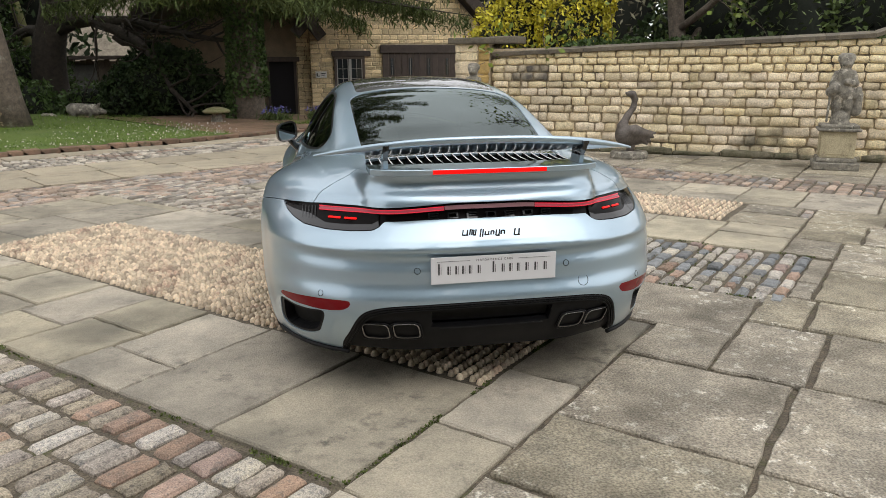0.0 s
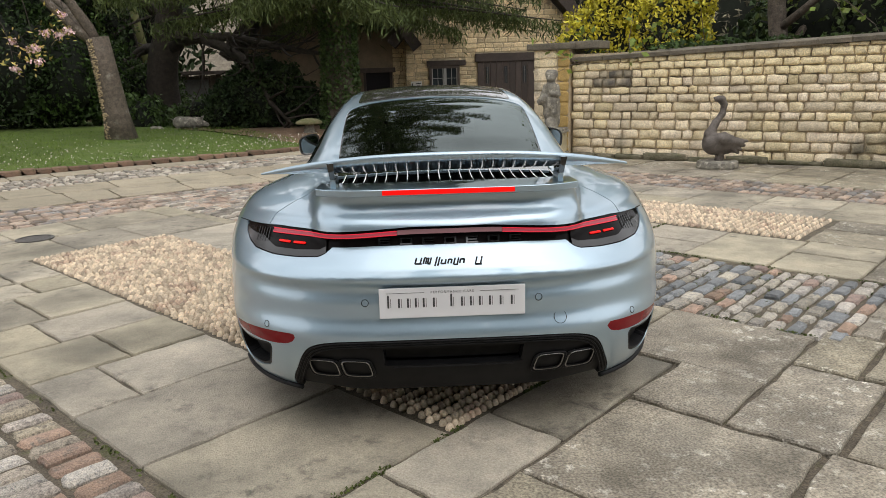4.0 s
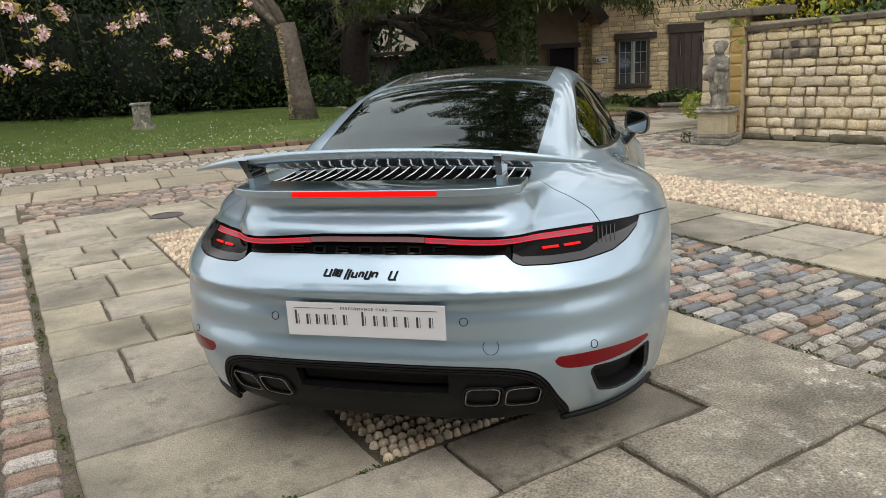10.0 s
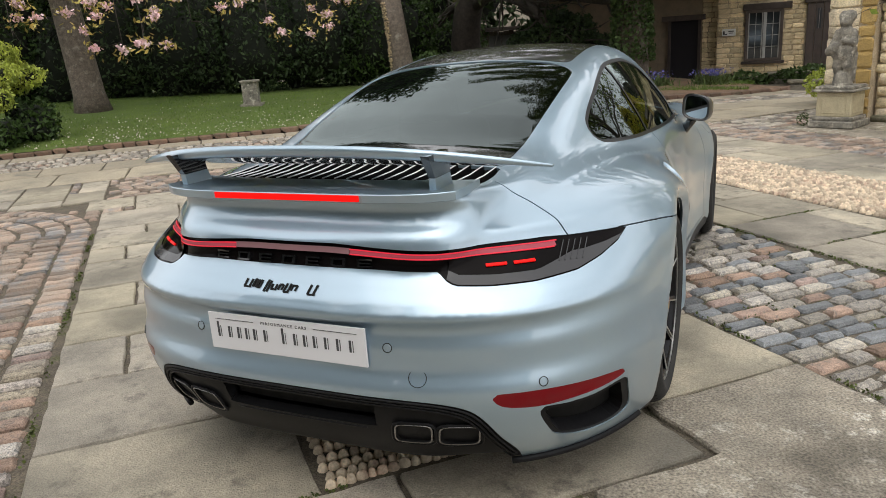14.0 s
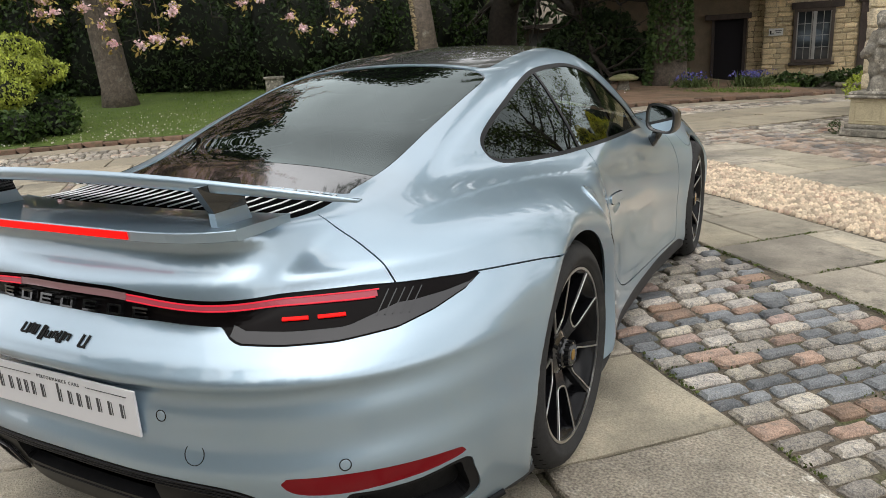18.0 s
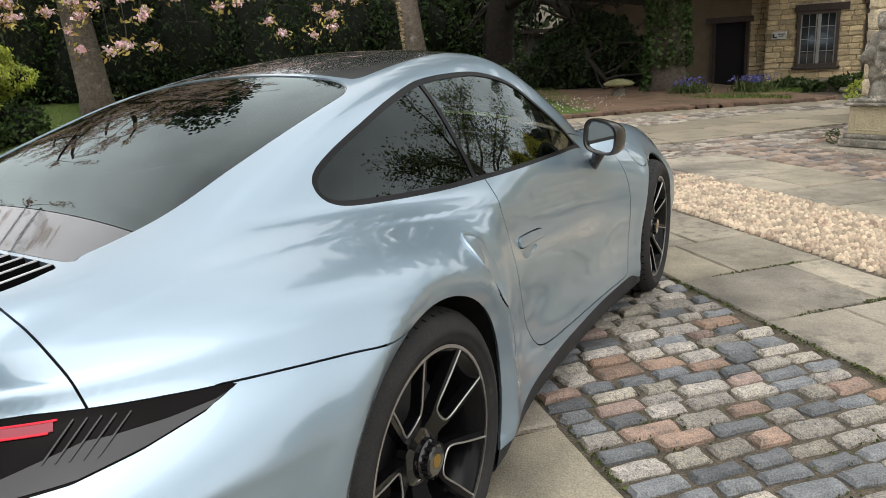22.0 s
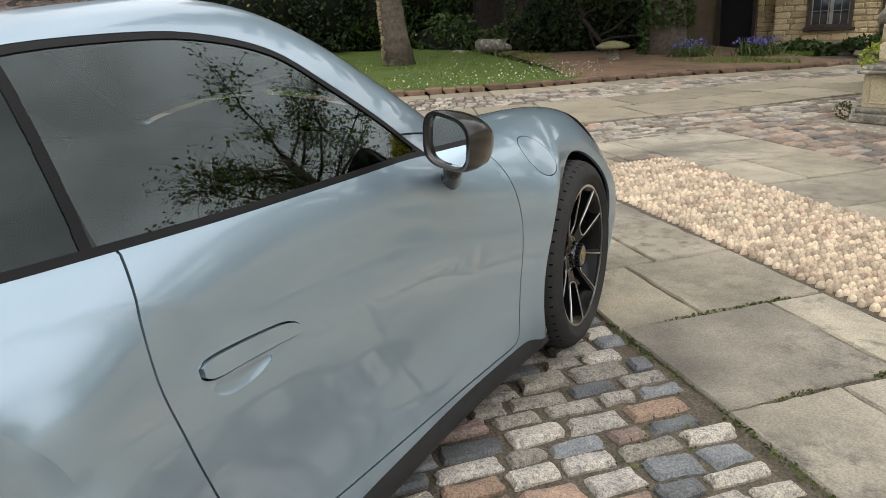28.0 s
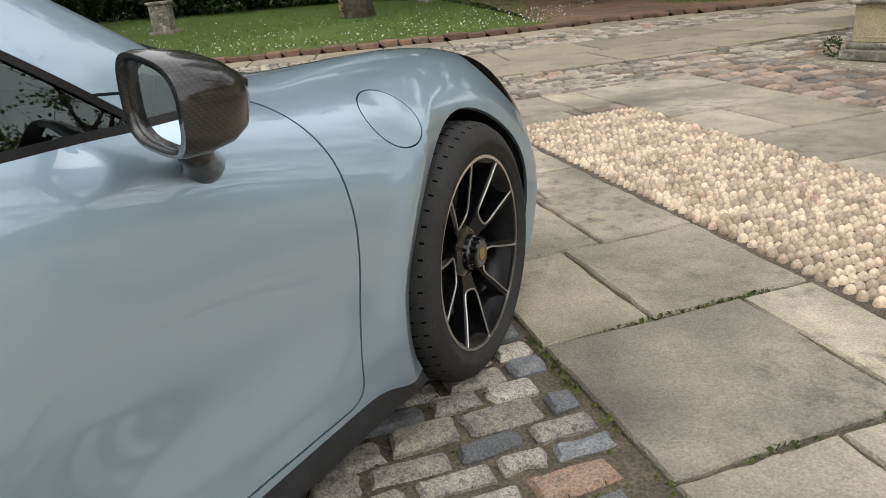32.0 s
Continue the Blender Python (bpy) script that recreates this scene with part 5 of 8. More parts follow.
for sgn in (1, -1):
    half, _ = take(duct, -sgn * V[:, 0])
    # the floor of the intake sinks from its front edge to a deep gap at its rear lip
    ids = np.unique(half)
    edge = smooth_loop(INTAKE[3:24], 8, closed=False)
    deep = np.sqrt(((V[ids][:, None, 1:] - edge[None]) ** 2).sum(2).min(1)) / 0.08
    keep_v = V.copy()
    V[ids, 0] -= sgn * 0.034 * deep ** 1.1
    used, inv = np.unique(half, return_inverse=True)
    link_mesh("air_intake", V[used], inv.reshape(half.shape), PAINT, car, "teardrop air intake behind the door", smooth=True)
    V = keep_v
    # solid black tube draws the shaded gap along the rear lip
    gap_pts = from_right(*np.array([(0.455, 0.597), (0.440, 0.600), (0.415, 0.612), (0.395, 0.630), (0.375, 0.650), (0.357, 0.675), (0.340, 0.700), (0.326, 0.728)]).T) * (sgn, 1, 1) - np.array([sgn * 0.003, 0, 0])
    link_mesh("intake_gap_shade", *tube(gap_pts, [0.003, 0.005, 0.0055, 0.005, 0.0045, 0.004, 0.003, 0.001], 6), MATTBLACK, car, smooth=True)
    lip_pts = from_right(*smooth_loop([(0.318, 0.745), (0.308, 0.772), (0.312, 0.800), (0.328, 0.815), (0.352, 0.820), (0.385, 0.812), (0.42, 0.795)], 4, closed=False).T) * (sgn, 1, 1)
    link_mesh("intake_lip", *tube(lip_pts, np.interp(np.linspace(0, 1, len(lip_pts)), [0, 0.3, 0.7, 1], [0.002, 0.007, 0.006, 0.001]), 8), PAINT, car, smooth=True)

# ---------------------------------------------------------------- wing, grille blades, lamps
def section_sweep(sections):
    """Skins a list of closed rings of equal length."""
    n, k = len(sections), len(sections[0])
    v = np.concatenate(sections)
    f = [(i * k + j, i * k + (j + 1) % k, (i + 1) * k + (j + 1) % k, (i + 1) * k + j) for i in range(n - 1) for j in range(k)]
    f += [tuple(range(k - 1, -1, -1)), tuple(range((n - 1) * k, n * k))]
    return v, f


rings = []
for s in np.linspace(-1, 1, 61):
    x = 0.695 * math.sin(s * math.pi / 2)
    a = abs(x) / 0.695
    back_y, back_z = -0.965 + 0.20 * a**2.6, 1.088 - 0.082 * a**2.6
    lead_y, lead_z = -0.690 - 0.055 * a**2.2, 0.995 + 0.008 * a**2
    th = 0.020 * (1 - a**5) + 0.003
    ring = []
    for u in np.linspace(0, 2 * np.pi, 24, endpoint=False):
        c = (1 - math.cos(u)) / 2
        py, pz = lead_y + (back_y - lead_y) * c, lead_z + (back_z - lead_z) * (c ** 1.25)
        deep = (0.006 + 0.026 * c ** 0.8) * (1 - 0.75 * a**4)
        prof = 0.004 - deep * (0.5 - 0.5 * math.tanh(6 * math.sin(u)))
        ring.append((x, py + 0.0, pz + prof + 0.010 * math.sin(math.pi * c) * (1 - a)))
    rings.append(np.array(ring))
wv, wf = section_sweep(rings)
wing = link_mesh("rear_wing", wv, wf, PAINT, car, "raised blue rear wing", smooth=True)
for sgn in (1, -1):
    base = np.array([sgn * 0.412, -0.825, 0.93])
    head = np.array([sgn * 0.416, -0.865, 1.045])
    vs = []
    for c, l0, l1, wd in ((base, -0.065, 0.05, 0.010), (base + (head - base) * 0.55, -0.05, 0.048, 0.009), (head + np.array([0, 0, 0.012]), -0.075, 0.05, 0.012)):
        vs.append(np.array([c + (sgn * wd, l0, 0), c + (sgn * wd, l1, 0), c + (-sgn * wd, l1, 0), c + (-sgn * wd, l0, 0)]))
    sv, sf = section_sweep(vs[:2])
    strut = link_mesh("wing_strut", sv, sf, PAINT, car, "wing support with a black upper half")
    sv, sf = section_sweep(vs[1:])
    link_mesh("strut_head", sv, sf, GLOSSBLACK, strut)
# the fixed lip under the wing: a thin plate with a crisp trailing edge
lip_x = 0.478 * np.sin(np.linspace(-1, 1, 49) * math.pi / 2)
lip_y = -0.972 + 0.075 * (np.abs(lip_x) / 0.48) ** 6
rings = []
for x, y in zip(lip_x, lip_y):
    front = max(-0.760 + 0.03 * (abs(x) / 0.45) ** 3, y + 0.012)
    rings.append(np.array([(x, front, 0.9585), (x, y + 0.004, 0.9630), (x, y + 0.0012, 0.9625), (x, y, 0.9605), (x, y + 0.002, 0.9400), (x, y + 0.008, 0.9370), (x, front, 0.9380)]))
lv, lf = section_sweep(rings)
link_mesh("tail_lip", lv, lf, PAINT, car, "crisp fixed lip under the wing")
blade_n = 22
for i in range(blade_n):
    x = -0.445 + 0.89 * i / (blade_n - 1)
    y0, y1 = -0.500, -0.742 + 0.03 * (abs(x) / 0.45) ** 3
    z0, z1 = from_above(x, y0)[0][2], from_above(x, y1)[0][2]
    bm = bmesh.new()
    lean = 0.004
    rows = []
    for y, z in ((y0, z0), ((y0 + y1) / 2, (z0 + z1) / 2 - 0.004), (y1, z1)):
        rows.append([bm.verts.new(p) for p in ((x - 0.0022, y, z + 0.002), (x + 0.0022, y, z + 0.002), (x + 0.0022 + lean, y, z - 0.042), (x - 0.0022 + lean, y, z - 0.042))])
    for a, b in zip(rows[:-1], rows[1:]):
        for k in range(4):
            bm.faces.new((a[k], a[(k + 1) % 4], b[(k + 1) % 4], b[k]))
    bm.faces.new(rows[0][::-1])
    bm.faces.new(rows[-1])
    blade = part("grille_blade", bm, DEEPBLACK, car)
    tv, tf = tube([(x, y0, z0 + 0.003), (x, (y0 + y1) / 2, (z0 + z1) / 2 - 0.001), (x, y1, z1 + 0.003)], 0.0024, 6)
    link_mesh("blade_edge", tv, tf, SATINALLOY, blade, "bright edge of the blade", smooth=True)


def ribbon(pts, up, width, depth, name, material, parent, label="", normal_from=car_field, lift=0.0):
    """A flat bar that follows points on the body."""
    pts = np.asarray(pts, float)
    n = field_normal(normal_from, pts)
    n /= np.linalg.norm(n, axis=1)[:, None] + 1e-9
    t = np.gradient(pts, axis=0)
    t /= np.linalg.norm(t, axis=1)[:, None] + 1e-9
    b = np.cross(n, t)
    b /= np.linalg.norm(b, axis=1)[:, None] + 1e-9
    w = np.broadcast_to(np.asarray(width, float), (len(pts),))[:, None] / 2
    p = pts + n * lift
    rings = [np.array([q + bb * ww + nn * depth, q - bb * ww + nn * depth, q - bb * ww - nn * depth, q + bb * ww - nn * depth]) for q, bb, nn, ww in zip(p, b, n, w)]
    v, f = section_sweep(rings)
    return link_mesh(name, v, f, material, parent, label, smooth=False)


xs = np.linspace(-0.235, 0.235, 21)
third = np.stack([xs, -0.972 + 0.075 * (np.abs(xs) / 0.48) ** 6 + 0.001, np.full(21, 0.9515)], 1)
ribbon(third, None, 0.0165, 0.003, "brake_light", REDHOT, car, "glowing red high brake light", lift=0.001, normal_from=lambda x, y, z: -y + 0 * x)
for x0, x1, m, nm in ((-0.68, -0.19, REDPINK, "light_bar"), (0.19, 0.68, REDPINK, "light_bar"), (-0.188, 0.188, REDSOFT, "light_bar")):
    xs = np.linspace(x0, x1, 41)
    zt = np.interp(np.abs(xs), *BAND_TOP) - 0.017
    zt = np.convolve(np.pad(zt, 4, "edge"), np.ones(9) / 9, "valid")
    bar_ob = ribbon(from_behind(xs, zt), None, 0.015, 0.0012, nm, m, car, "pinkish red light bar", lift=-0.0022)
    for dz in (0.0065, -0.0065):
        ribbon(from_behind(xs, zt + dz), None, 0.003, 0.0014, "bright_edge", REDGLOW if abs(x0 + x1) > 0.1 else REDSOFT, bar_ob, lift=-0.0012)
for sgn in (1, -1):
    for x0, x1 in ((0.535, 0.582), (0.598, 0.645)):
        xs = np.linspace(x0, x1, 8) * sgn
        zz = np.interp(np.abs(xs), [0.53, 0.65], [0.757, 0.754])
        ribbon(from_behind(xs, zz), None, 0.008, 0.002, "lamp_segment", REDHOT, car, "lit red lamp segment", lift=-0.001)
    for k in range(5):
        ax = 0.700 + 0.013 * k
        z1 = np.interp(ax, *BAND_TOP) - 0.010
        z0 = max(np.interp(ax, *BAND_LOW) + 0.012, z1 - 0.04)
        ribbon(from_behind([sgn * ax, sgn * (ax - 0.004)], [z0, z1]), None, 0.0025, 0.001, "lamp_rib", LENSGREY, car, lift=-0.001)
for i in range(7):
    x = -0.235 + 0.47 * i / 6
    for dz, hgt, dx0, dx1 in ((0.0095, 0.005, -0.022, 0.022), (-0.0095, 0.005, -0.022, 0.022), (0.0, 0.02, -0.022, -0.014), (0.0, 0.02, 0.014, 0.022) if i % 2 else (0.0, 0.004, -0.02, 0.018)):
        xs = np.linspace(x + dx0, x + dx1, 3)
        ribbon(from_behind(xs, np.full(3, 0.776 + dz)), None, hgt, 0.006, "badge_block", GLOSSBLACK, car, lift=-0.002)
# model badge as plain slanted strokes
for i, (x0, wd, hgt) in enumerate([(-0.128, 0.026, 0.018), (-0.099, 0.012, 0.018), (-0.084, 0.012, 0.018), (-0.058, 0.014, 0.026), (-0.036, 0.02, 0.012), (-0.012, 0.016, 0.012), (0.008, 0.018, 0.020), (0.03, 0.02, 0.012), (0.085, 0.026, 0.022)]):
    zz = 0.713 - (i > 2) * 0.004
    for k in (0.0, 1.0):
        a = from_behind([x0 + wd * k * 0.7, x0 + wd * k * 0.7 + hgt * 0.35], [zz - hgt / 2, zz + hgt / 2])
        ribbon(a, None, 0.0055, 0.002, "badge_stroke", MATTBLACK, car, lift=0.001)
    a = from_behind([x0 + hgt * 0.3 * (i % 2), x0 + wd * 0.9], [zz - hgt / 2 + hgt * (i % 2), zz - hgt / 2 + hgt * (i % 2)])
    ribbon(a, None, 0.005, 0.002, "badge_stroke", MATTBLACK, car, lift=0.001)

# number plate with the dealer's lettering as plain bars
plate = link_mesh("number_plate", *(lambda b: (np.array([v.co for v in b.verts]), [tuple(v.index for v in f.verts) for f in b.faces]))((lambda b: (b.verts.index_update(), b)[1])(box((-0.26, -1.047, 0.511), (0.26, -1.041, 0.622), 0.002, 2))), PLATEWHITE, car, "white plate with small dark lettering")
for x0, hgt in [(-0.228, 0.046), (-0.190, 0.034), (-0.158, 0.034), (-0.130, 0.034), (-0.102, 0.034), (-0.066, 0.034), (-0.004, 0.046), (0.034, 0.034), (0.066, 0.034), (0.098, 0.034), (0.134, 0.034), (0.172, 0.034), (0.212, 0.034)]:
    part("lettering_bar", box((x0 - 0.0032, -1.0485, 0.550), (x0 + 0.0032, -1.0465, 0.550 + hgt)), PLATEINK, plate)
    part("lettering_bar", box((x0 + 0.008, -1.0485, 0.550), (x0 + 0.0095, -1.0465, 0.550 + 0.033)), PLATEINK, plate)
for x0, x1 in ((-0.235, -0.10), (0.10, 0.235)):
    part("rule_line", box((x0, -1.0485, 0.6035), (x1, -1.0465, 0.6045)), PLATEINK, plate)


def text_part(words, size, m, material, parent, name, space=1.0):
    c = bpy.data.curves.new(name, "FONT")
    c.body, c.size, c.align_x, c.align_y, c.extrude, c.space_character = words, size, "CENTER", "CENTER", 0.0004, space
    o = bpy.data.objects.new(name, c)
    scene.collection.objects.link(o)
    bpy.context.view_layer.update()
    me = bpy.data.meshes.new_from_object(o.evaluated_get(bpy.context.evaluated_depsgraph_get()))
    bpy.data.objects.remove(o)
    bpy.data.curves.remove(c)
    me.materials.clear()
    me.materials.append(material)
    me.transform(m)
    ob = new(name, me)
    ob.parent = parent
    return ob


text_part("PERFORMANCE CARS", 0.0125, pose(0, -1.0475, 0.604, 90, 0, 0), PLATEINK, plate, "small_lettering", 1.35)

# sensors, tow cover, exhausts
def disc_on(p, r, name, material, label="", ringed=True):
    n = field_normal(car_field, np.array([p]))[0]
    m = Matrix.Translation(p) @ Vector(n).to_track_quat("Z", "Y").to_matrix().to_4x4()
    v, f = lathe([(r, -0.002), (r, 0.0006), (r * 0.93, 0.0012), (r * 0.9, 0.0012)], 20, m)
    return link_mesh(name, v, f, material, car, label, smooth=False)


def seam_ring(p, r, thick=0.0012):
    n = field_normal(car_field, np.array([p]))[0]
    q = Vector(n).to_track_quat("Z", "Y").to_matrix()
    pts = [np.array(p) + np.array(q @ Vector((r * math.cos(a), r * math.sin(a), 0.0003))) for a in np.linspace(0, 2 * np.pi, 25)]
    v, f = tube(pts, thick, 5, cap=False)
    return link_mesh("cover_joint", v, f, MATTBLACK, car)


for x, z in ((-0.312, 0.566), (0.312, 0.566), (0.694, 0.459), (-0.694, 0.459)):
    p = from_behind(x, z)[0]
    disc_on(p, 0.011, "parking_sensor", PAINT)
    seam_ring(p, 0.0125)
seam_ring(from_behind(0.392, 0.487)[0], 0.024)
for sgn in (1, -1):
    for px, pz in PIPES:
        rings = []
        p0 = from_behind(sgn * px, pz)[0]
        for dy, k in ((0.012, 1.0), (-0.006, 1.0), (-0.009, 0.97), (-0.007, 0.90), (0.012, 0.87), (0.09, 0.84)):
            ring = []
            for a in np.linspace(0, 2 * np.pi, 28, endpoint=False):
                cx, cz = math.copysign(abs(math.cos(a)) ** 0.42, math.cos(a)), math.copysign(abs(math.sin(a)) ** 0.42, math.sin(a))
                ring.append((p0[0] + 0.055 * k * cx + 0.008 * cz * sgn, 0.0, p0[2] + 0.037 * k * cz))
            ring = np.array(ring)
            ring[:, 1] = from_behind(ring[:, 0], ring[:, 2])[:, 1] + dy + 0.016
            rings.append(ring)
        quads = lambda n: [(i * 28 + j, i * 28 + (j + 1) % 28, (i + 1) * 28 + (j + 1) % 28, (i + 1) * 28 + j) for i in range(n) for j in range(28)]
        pipe = link_mesh("exhaust_tip", np.concatenate(rings[:4]), quads(3), DARKCHROME, car, "dark chrome rectangular exhaust tip", smooth=True)
        link_mesh("pipe_mouth", np.concatenate(rings[3:]), quads(2) + [tuple(range(56, 84))], MATTBLACK, pipe)
        for k in (1.10,):
            ring = rings[1].copy()
            ring[:, [0, 2]] = (ring[:, [0, 2]] - p0[[0, 2]]) * k + p0[[0, 2]]
            ring[:, 1] = from_behind(ring[:, 0], ring[:, 2])[:, 1] + 0.012
            link_mesh("tip_surround", *tube(np.concatenate([ring, ring[:1]]), 0.004, 6, cap=False), SATINBLACK, pipe, smooth=True)
# black splitter lip under the bumper's corners, bright edge of the diffuser's slot
for sgn in (1, -1):
    lx = np.linspace(0.585, 0.86, 16)
    ly = np.linspace(from_behind(0.86, 0.19)[0, 1] + 0.03, -0.48, 12)
    low = np.concatenate([from_behind(lx, np.full(16, 0.190)), from_right(ly, np.full(12, 0.190))])
    low[:, 2] -= 0.009
    low[:, 0] *= sgn
    link_mesh("bumper_lip", *tube(low, 0.010, 8), SATINBLACK, car, "thin black lip under the bumper", smooth=True)
xs = np.linspace(-0.22, 0.22, 15)
low = from_behind(xs, np.full(15, 0.313))
low[:, 1] += 0.012
link_mesh("slot_edge", *tube(low, 0.0028, 6), SATINBLACK, car, smooth=True)

# wheel housings
for hub, r in ((REAR_HUB, 0.400), (FRONT_HUB, 0.384)):
    for sgn in (1, -1):
        ang = np.linspace(0, 2 * np.pi, 40, endpoint=False)
        a = np.array([(sgn * 0.52, hub[0] + r * math.cos(t), hub[1] + r * math.sin(t)) for t in ang])
        outx = np.minimum(from_right(a[:, 1], np.maximum(a[:, 2], 0.16))[:, 0], 0.93) - 0.016
        b = a.copy()
        b[:, 0] = [sgn * o for o in outx]
        v, f = section_sweep([a, b])
        keep = [q for q in f[:-2]] + [f[-2]]
        low = [q for q in keep if np.mean([v[i][2] for i in q]) > 0.14 or len(q) > 4]
        link_mesh("wheel_housing", v, low, MATTBLACK, car, smooth=True)


# ---------------------------------------------------------------- wheels
def build_wheel(tyre_r, rim_r, width, outer, hub, sgn, steer=0.0):
    """One wheel whose outer face lies at x = outer; axis along x."""
    m = Matrix.Translation((sgn * outer, hub[0], hub[1])) @ pose(0, 0, 0, 0, 0, steer) @ Matrix.Rotation(radians(90 * sgn), 4, "Y")
    wheel = part("wheel", box((0, 0, 0), (0.001, 0.001, 0.001)), RIMBLACK, car, "black alloy wheel with machined edges")
    w = width
    v, f = lathe([(rim_r - 0.03, -w), (rim_r - 0.012, -w), (rim_r - 0.006, -w + 0.02), (rim_r - 0.05, -w + 0.05), (rim_r - 0.05, -0.06), (rim_r - 0.012, -0.022), (rim_r - 0.004, -0.012), (rim_r - 0.004, -0.004),
                  (rim_r - 0.010, -0.004), (rim_r - 0.022, -0.012), (rim_r - 0.055, -0.05), (rim_r - 0.056, -w + 0.02)], 72, m)
    wheel.data = link_mesh("tmp", v, f[:-2], RIMBLACK, None, smooth=True).data
    bpy.data.objects.remove(bpy.data.objects["tmp"])
    sh = 0.018
    prof = [(rim_r - 0.006, -w + 0.01), (rim_r + 0.012, -w - 0.005), (rim_r + 0.035, -w - 0.012), (tyre_r - 0.025, -w - 0.008), (tyre_r - 0.004, -w + sh), (tyre_r, -w + 0.035)]
    for g in (0.25, 0.42, 0.58, 0.75):
        c = -w + g * w
        prof += [(tyre_r, c - 0.007), (tyre_r - 0.007, c - 0.006), (tyre_r - 0.007, c + 0.006), (tyre_r, c + 0.007)]
    prof += [(tyre_r, -0.048), (tyre_r - 0.004, -0.026), (tyre_r - 0.014, -0.008), (tyre_r - 0.028, 0.004), (rim_r + 0.036, 0.012), (rim_r + 0.024, 0.014), (rim_r + 0.022, 0.011), (rim_r + 0.010, 0.008), (rim_r + 0.002, 0.001), (rim_r - 0.005, -0.006)]
    v, f = lathe(prof, 96, m)
    tyre = link_mesh("tyre", v, f[:-2], RUBBER, wheel, "black low-profile tyre", smooth=True)
    # flat near-black quads on the rubber paint the grooves' shade
    cuts = []
    for k in range(56):
        a = 2 * np.pi * k / 56
        for z0, z1, r0, r1 in ((-0.075, -0.046, tyre_r + 0.0008, tyre_r - 0.0002), (-0.046, -0.010, tyre_r + 0.0012, tyre_r - 0.0125)):
            c, s = np.array([math.cos(a), math.sin(a), 0]), np.array([-math.sin(a), math.cos(a), 0]) * 0.0026
            q = [c * r0 + s + (0, 0, z0), c * r0 - s + (0, 0, z0), c * (r1 + 0.001) - s + (0, 0, z1 + 0.002), c * (r1 + 0.001) + s + (0, 0, z1 + 0.002)]
            cuts.append((np.array([m @ Vector(p) for p in q]), [(0, 1, 2, 3)]))
    link_mesh("tread_cut_shade", *gather(cuts), DEEPBLACK, tyre)["kind"] = "stuff"
    v, f = lathe([(rim_r - 0.0125, -0.006), (rim_r - 0.0125, -0.0015), (rim_r - 0.0045, -0.0015), (rim_r - 0.0045, -0.006)], 72, m)
    link_mesh("rim_edge", v, f[:-2], MACHINED, wheel, "bright machined rim edge", smooth=False)
    # spokes: a stem, then two arms round an open window, with bright edges
    ro, k1 = rim_r - 0.010, rim_r / 0.26
    for k in range(5):
        a0 = 2 * np.pi * k / 5 - math.pi / 2 + 0.06
        rot = Matrix.Rotation(a0, 4, "Z")
        half_w, arm = 0.30, 0.075
        half = [(0.045, 0.030), (0.085, 0.034), (0.105, 0.045), (0.165, 0.066), (ro / k1, ro / k1 * math.sin(half_w + arm)), (ro / k1, ro / k1 * math.sin(half_w)), (0.165, 0.050), (0.118, 0.038), (0.102, 0.022)]
        pts = [(p * k1, -q * k1) for p, q in half] + [(p * k1, q * k1) for p, q in reversed(half)]

        def depth(r):
            return -0.052 + 0.046 * min(1, max(0, (r - 0.06) / (ro - 0.06))) ** 0.8

        def fix(p, dz=0.0):
            r = math.hypot(*p)
            s = min(1.0, ro / r)
            return m @ rot @ Vector((p[0] * s, p[1] * s, depth(r) + dz))

        top, bot = [fix(p) for p in pts], [fix(p, -0.03) for p in pts]
        n = len(pts)
        quads = [(0, 1, 16, 17), (1, 2, 15, 16), (2, 8, 9, 15), (2, 3, 7, 8), (3, 4, 5, 6), (3, 6, 7), (15, 9, 10, 14), (14, 10, 11), (14, 11, 12, 13)]
        f = [tuple(q) for q in quads] + [tuple(i + n for i in reversed(q)) for q in quads] + [(i, (i + 1) % n, (i + 1) % n + n, i + n) for i in range(n)]
        spoke = link_mesh("spoke", [tuple(p) for p in top + bot], f, RIMBLACK, wheel)
        bmn = bmesh.new()
        bmn.from_mesh(spoke.data)
        bmesh.ops.recalc_face_normals(bmn, faces=bmn.faces)
        bmn.to_mesh(spoke.data)
        bmn.free()
        u_in = smooth_loop([pts[i] for i in (5, 6, 7, 8, 9, 10, 11, 12)], 4, closed=False)
        v, f = tube([tuple(fix(p, 0.001)) for p in u_in], 0.0030, 6)
        link_mesh("spoke_edge", v, f, MACHINED, spoke, "bright machined window edge", smooth=True)
    v, f = lathe([(0.0, -0.075), (0.07, -0.075), (0.07, -0.05), (0.05, -0.04), (0.047, -0.028), (0.042, -0.022), (0.040, -0.008), (0.034, -0.004), (0.0, -0.004)], 32, m)
    nut = link_mesh("centre_lock", v, f, GLOSSBLACK, wheel, "black centre-lock nut", smooth=False)
    for k in range(14):
        a = 2 * np.pi * k / 14
        bm = box((-0.003, -0.003, -0.024), (0.003, 0.003, -0.006), m=m @ Matrix.Rotation(a, 4, "Z") @ Matrix.Translation((0.041, 0, 0)))
        part("lug", bm, MATTBLACK, nut)
    v, f = lathe([(0.0, -0.0045), (0.017, -0.0045), (0.017, -0.003), (0.014, -0.002), (0.0, -0.002)], 20, m)
    link_mesh("centre_crest", v, f, CREST, nut, "small gold crest")
    v, f = lathe([(0.06, -0.14), (0.19, -0.14), (0.19, -0.105), (0.06, -0.105)], 48, m)
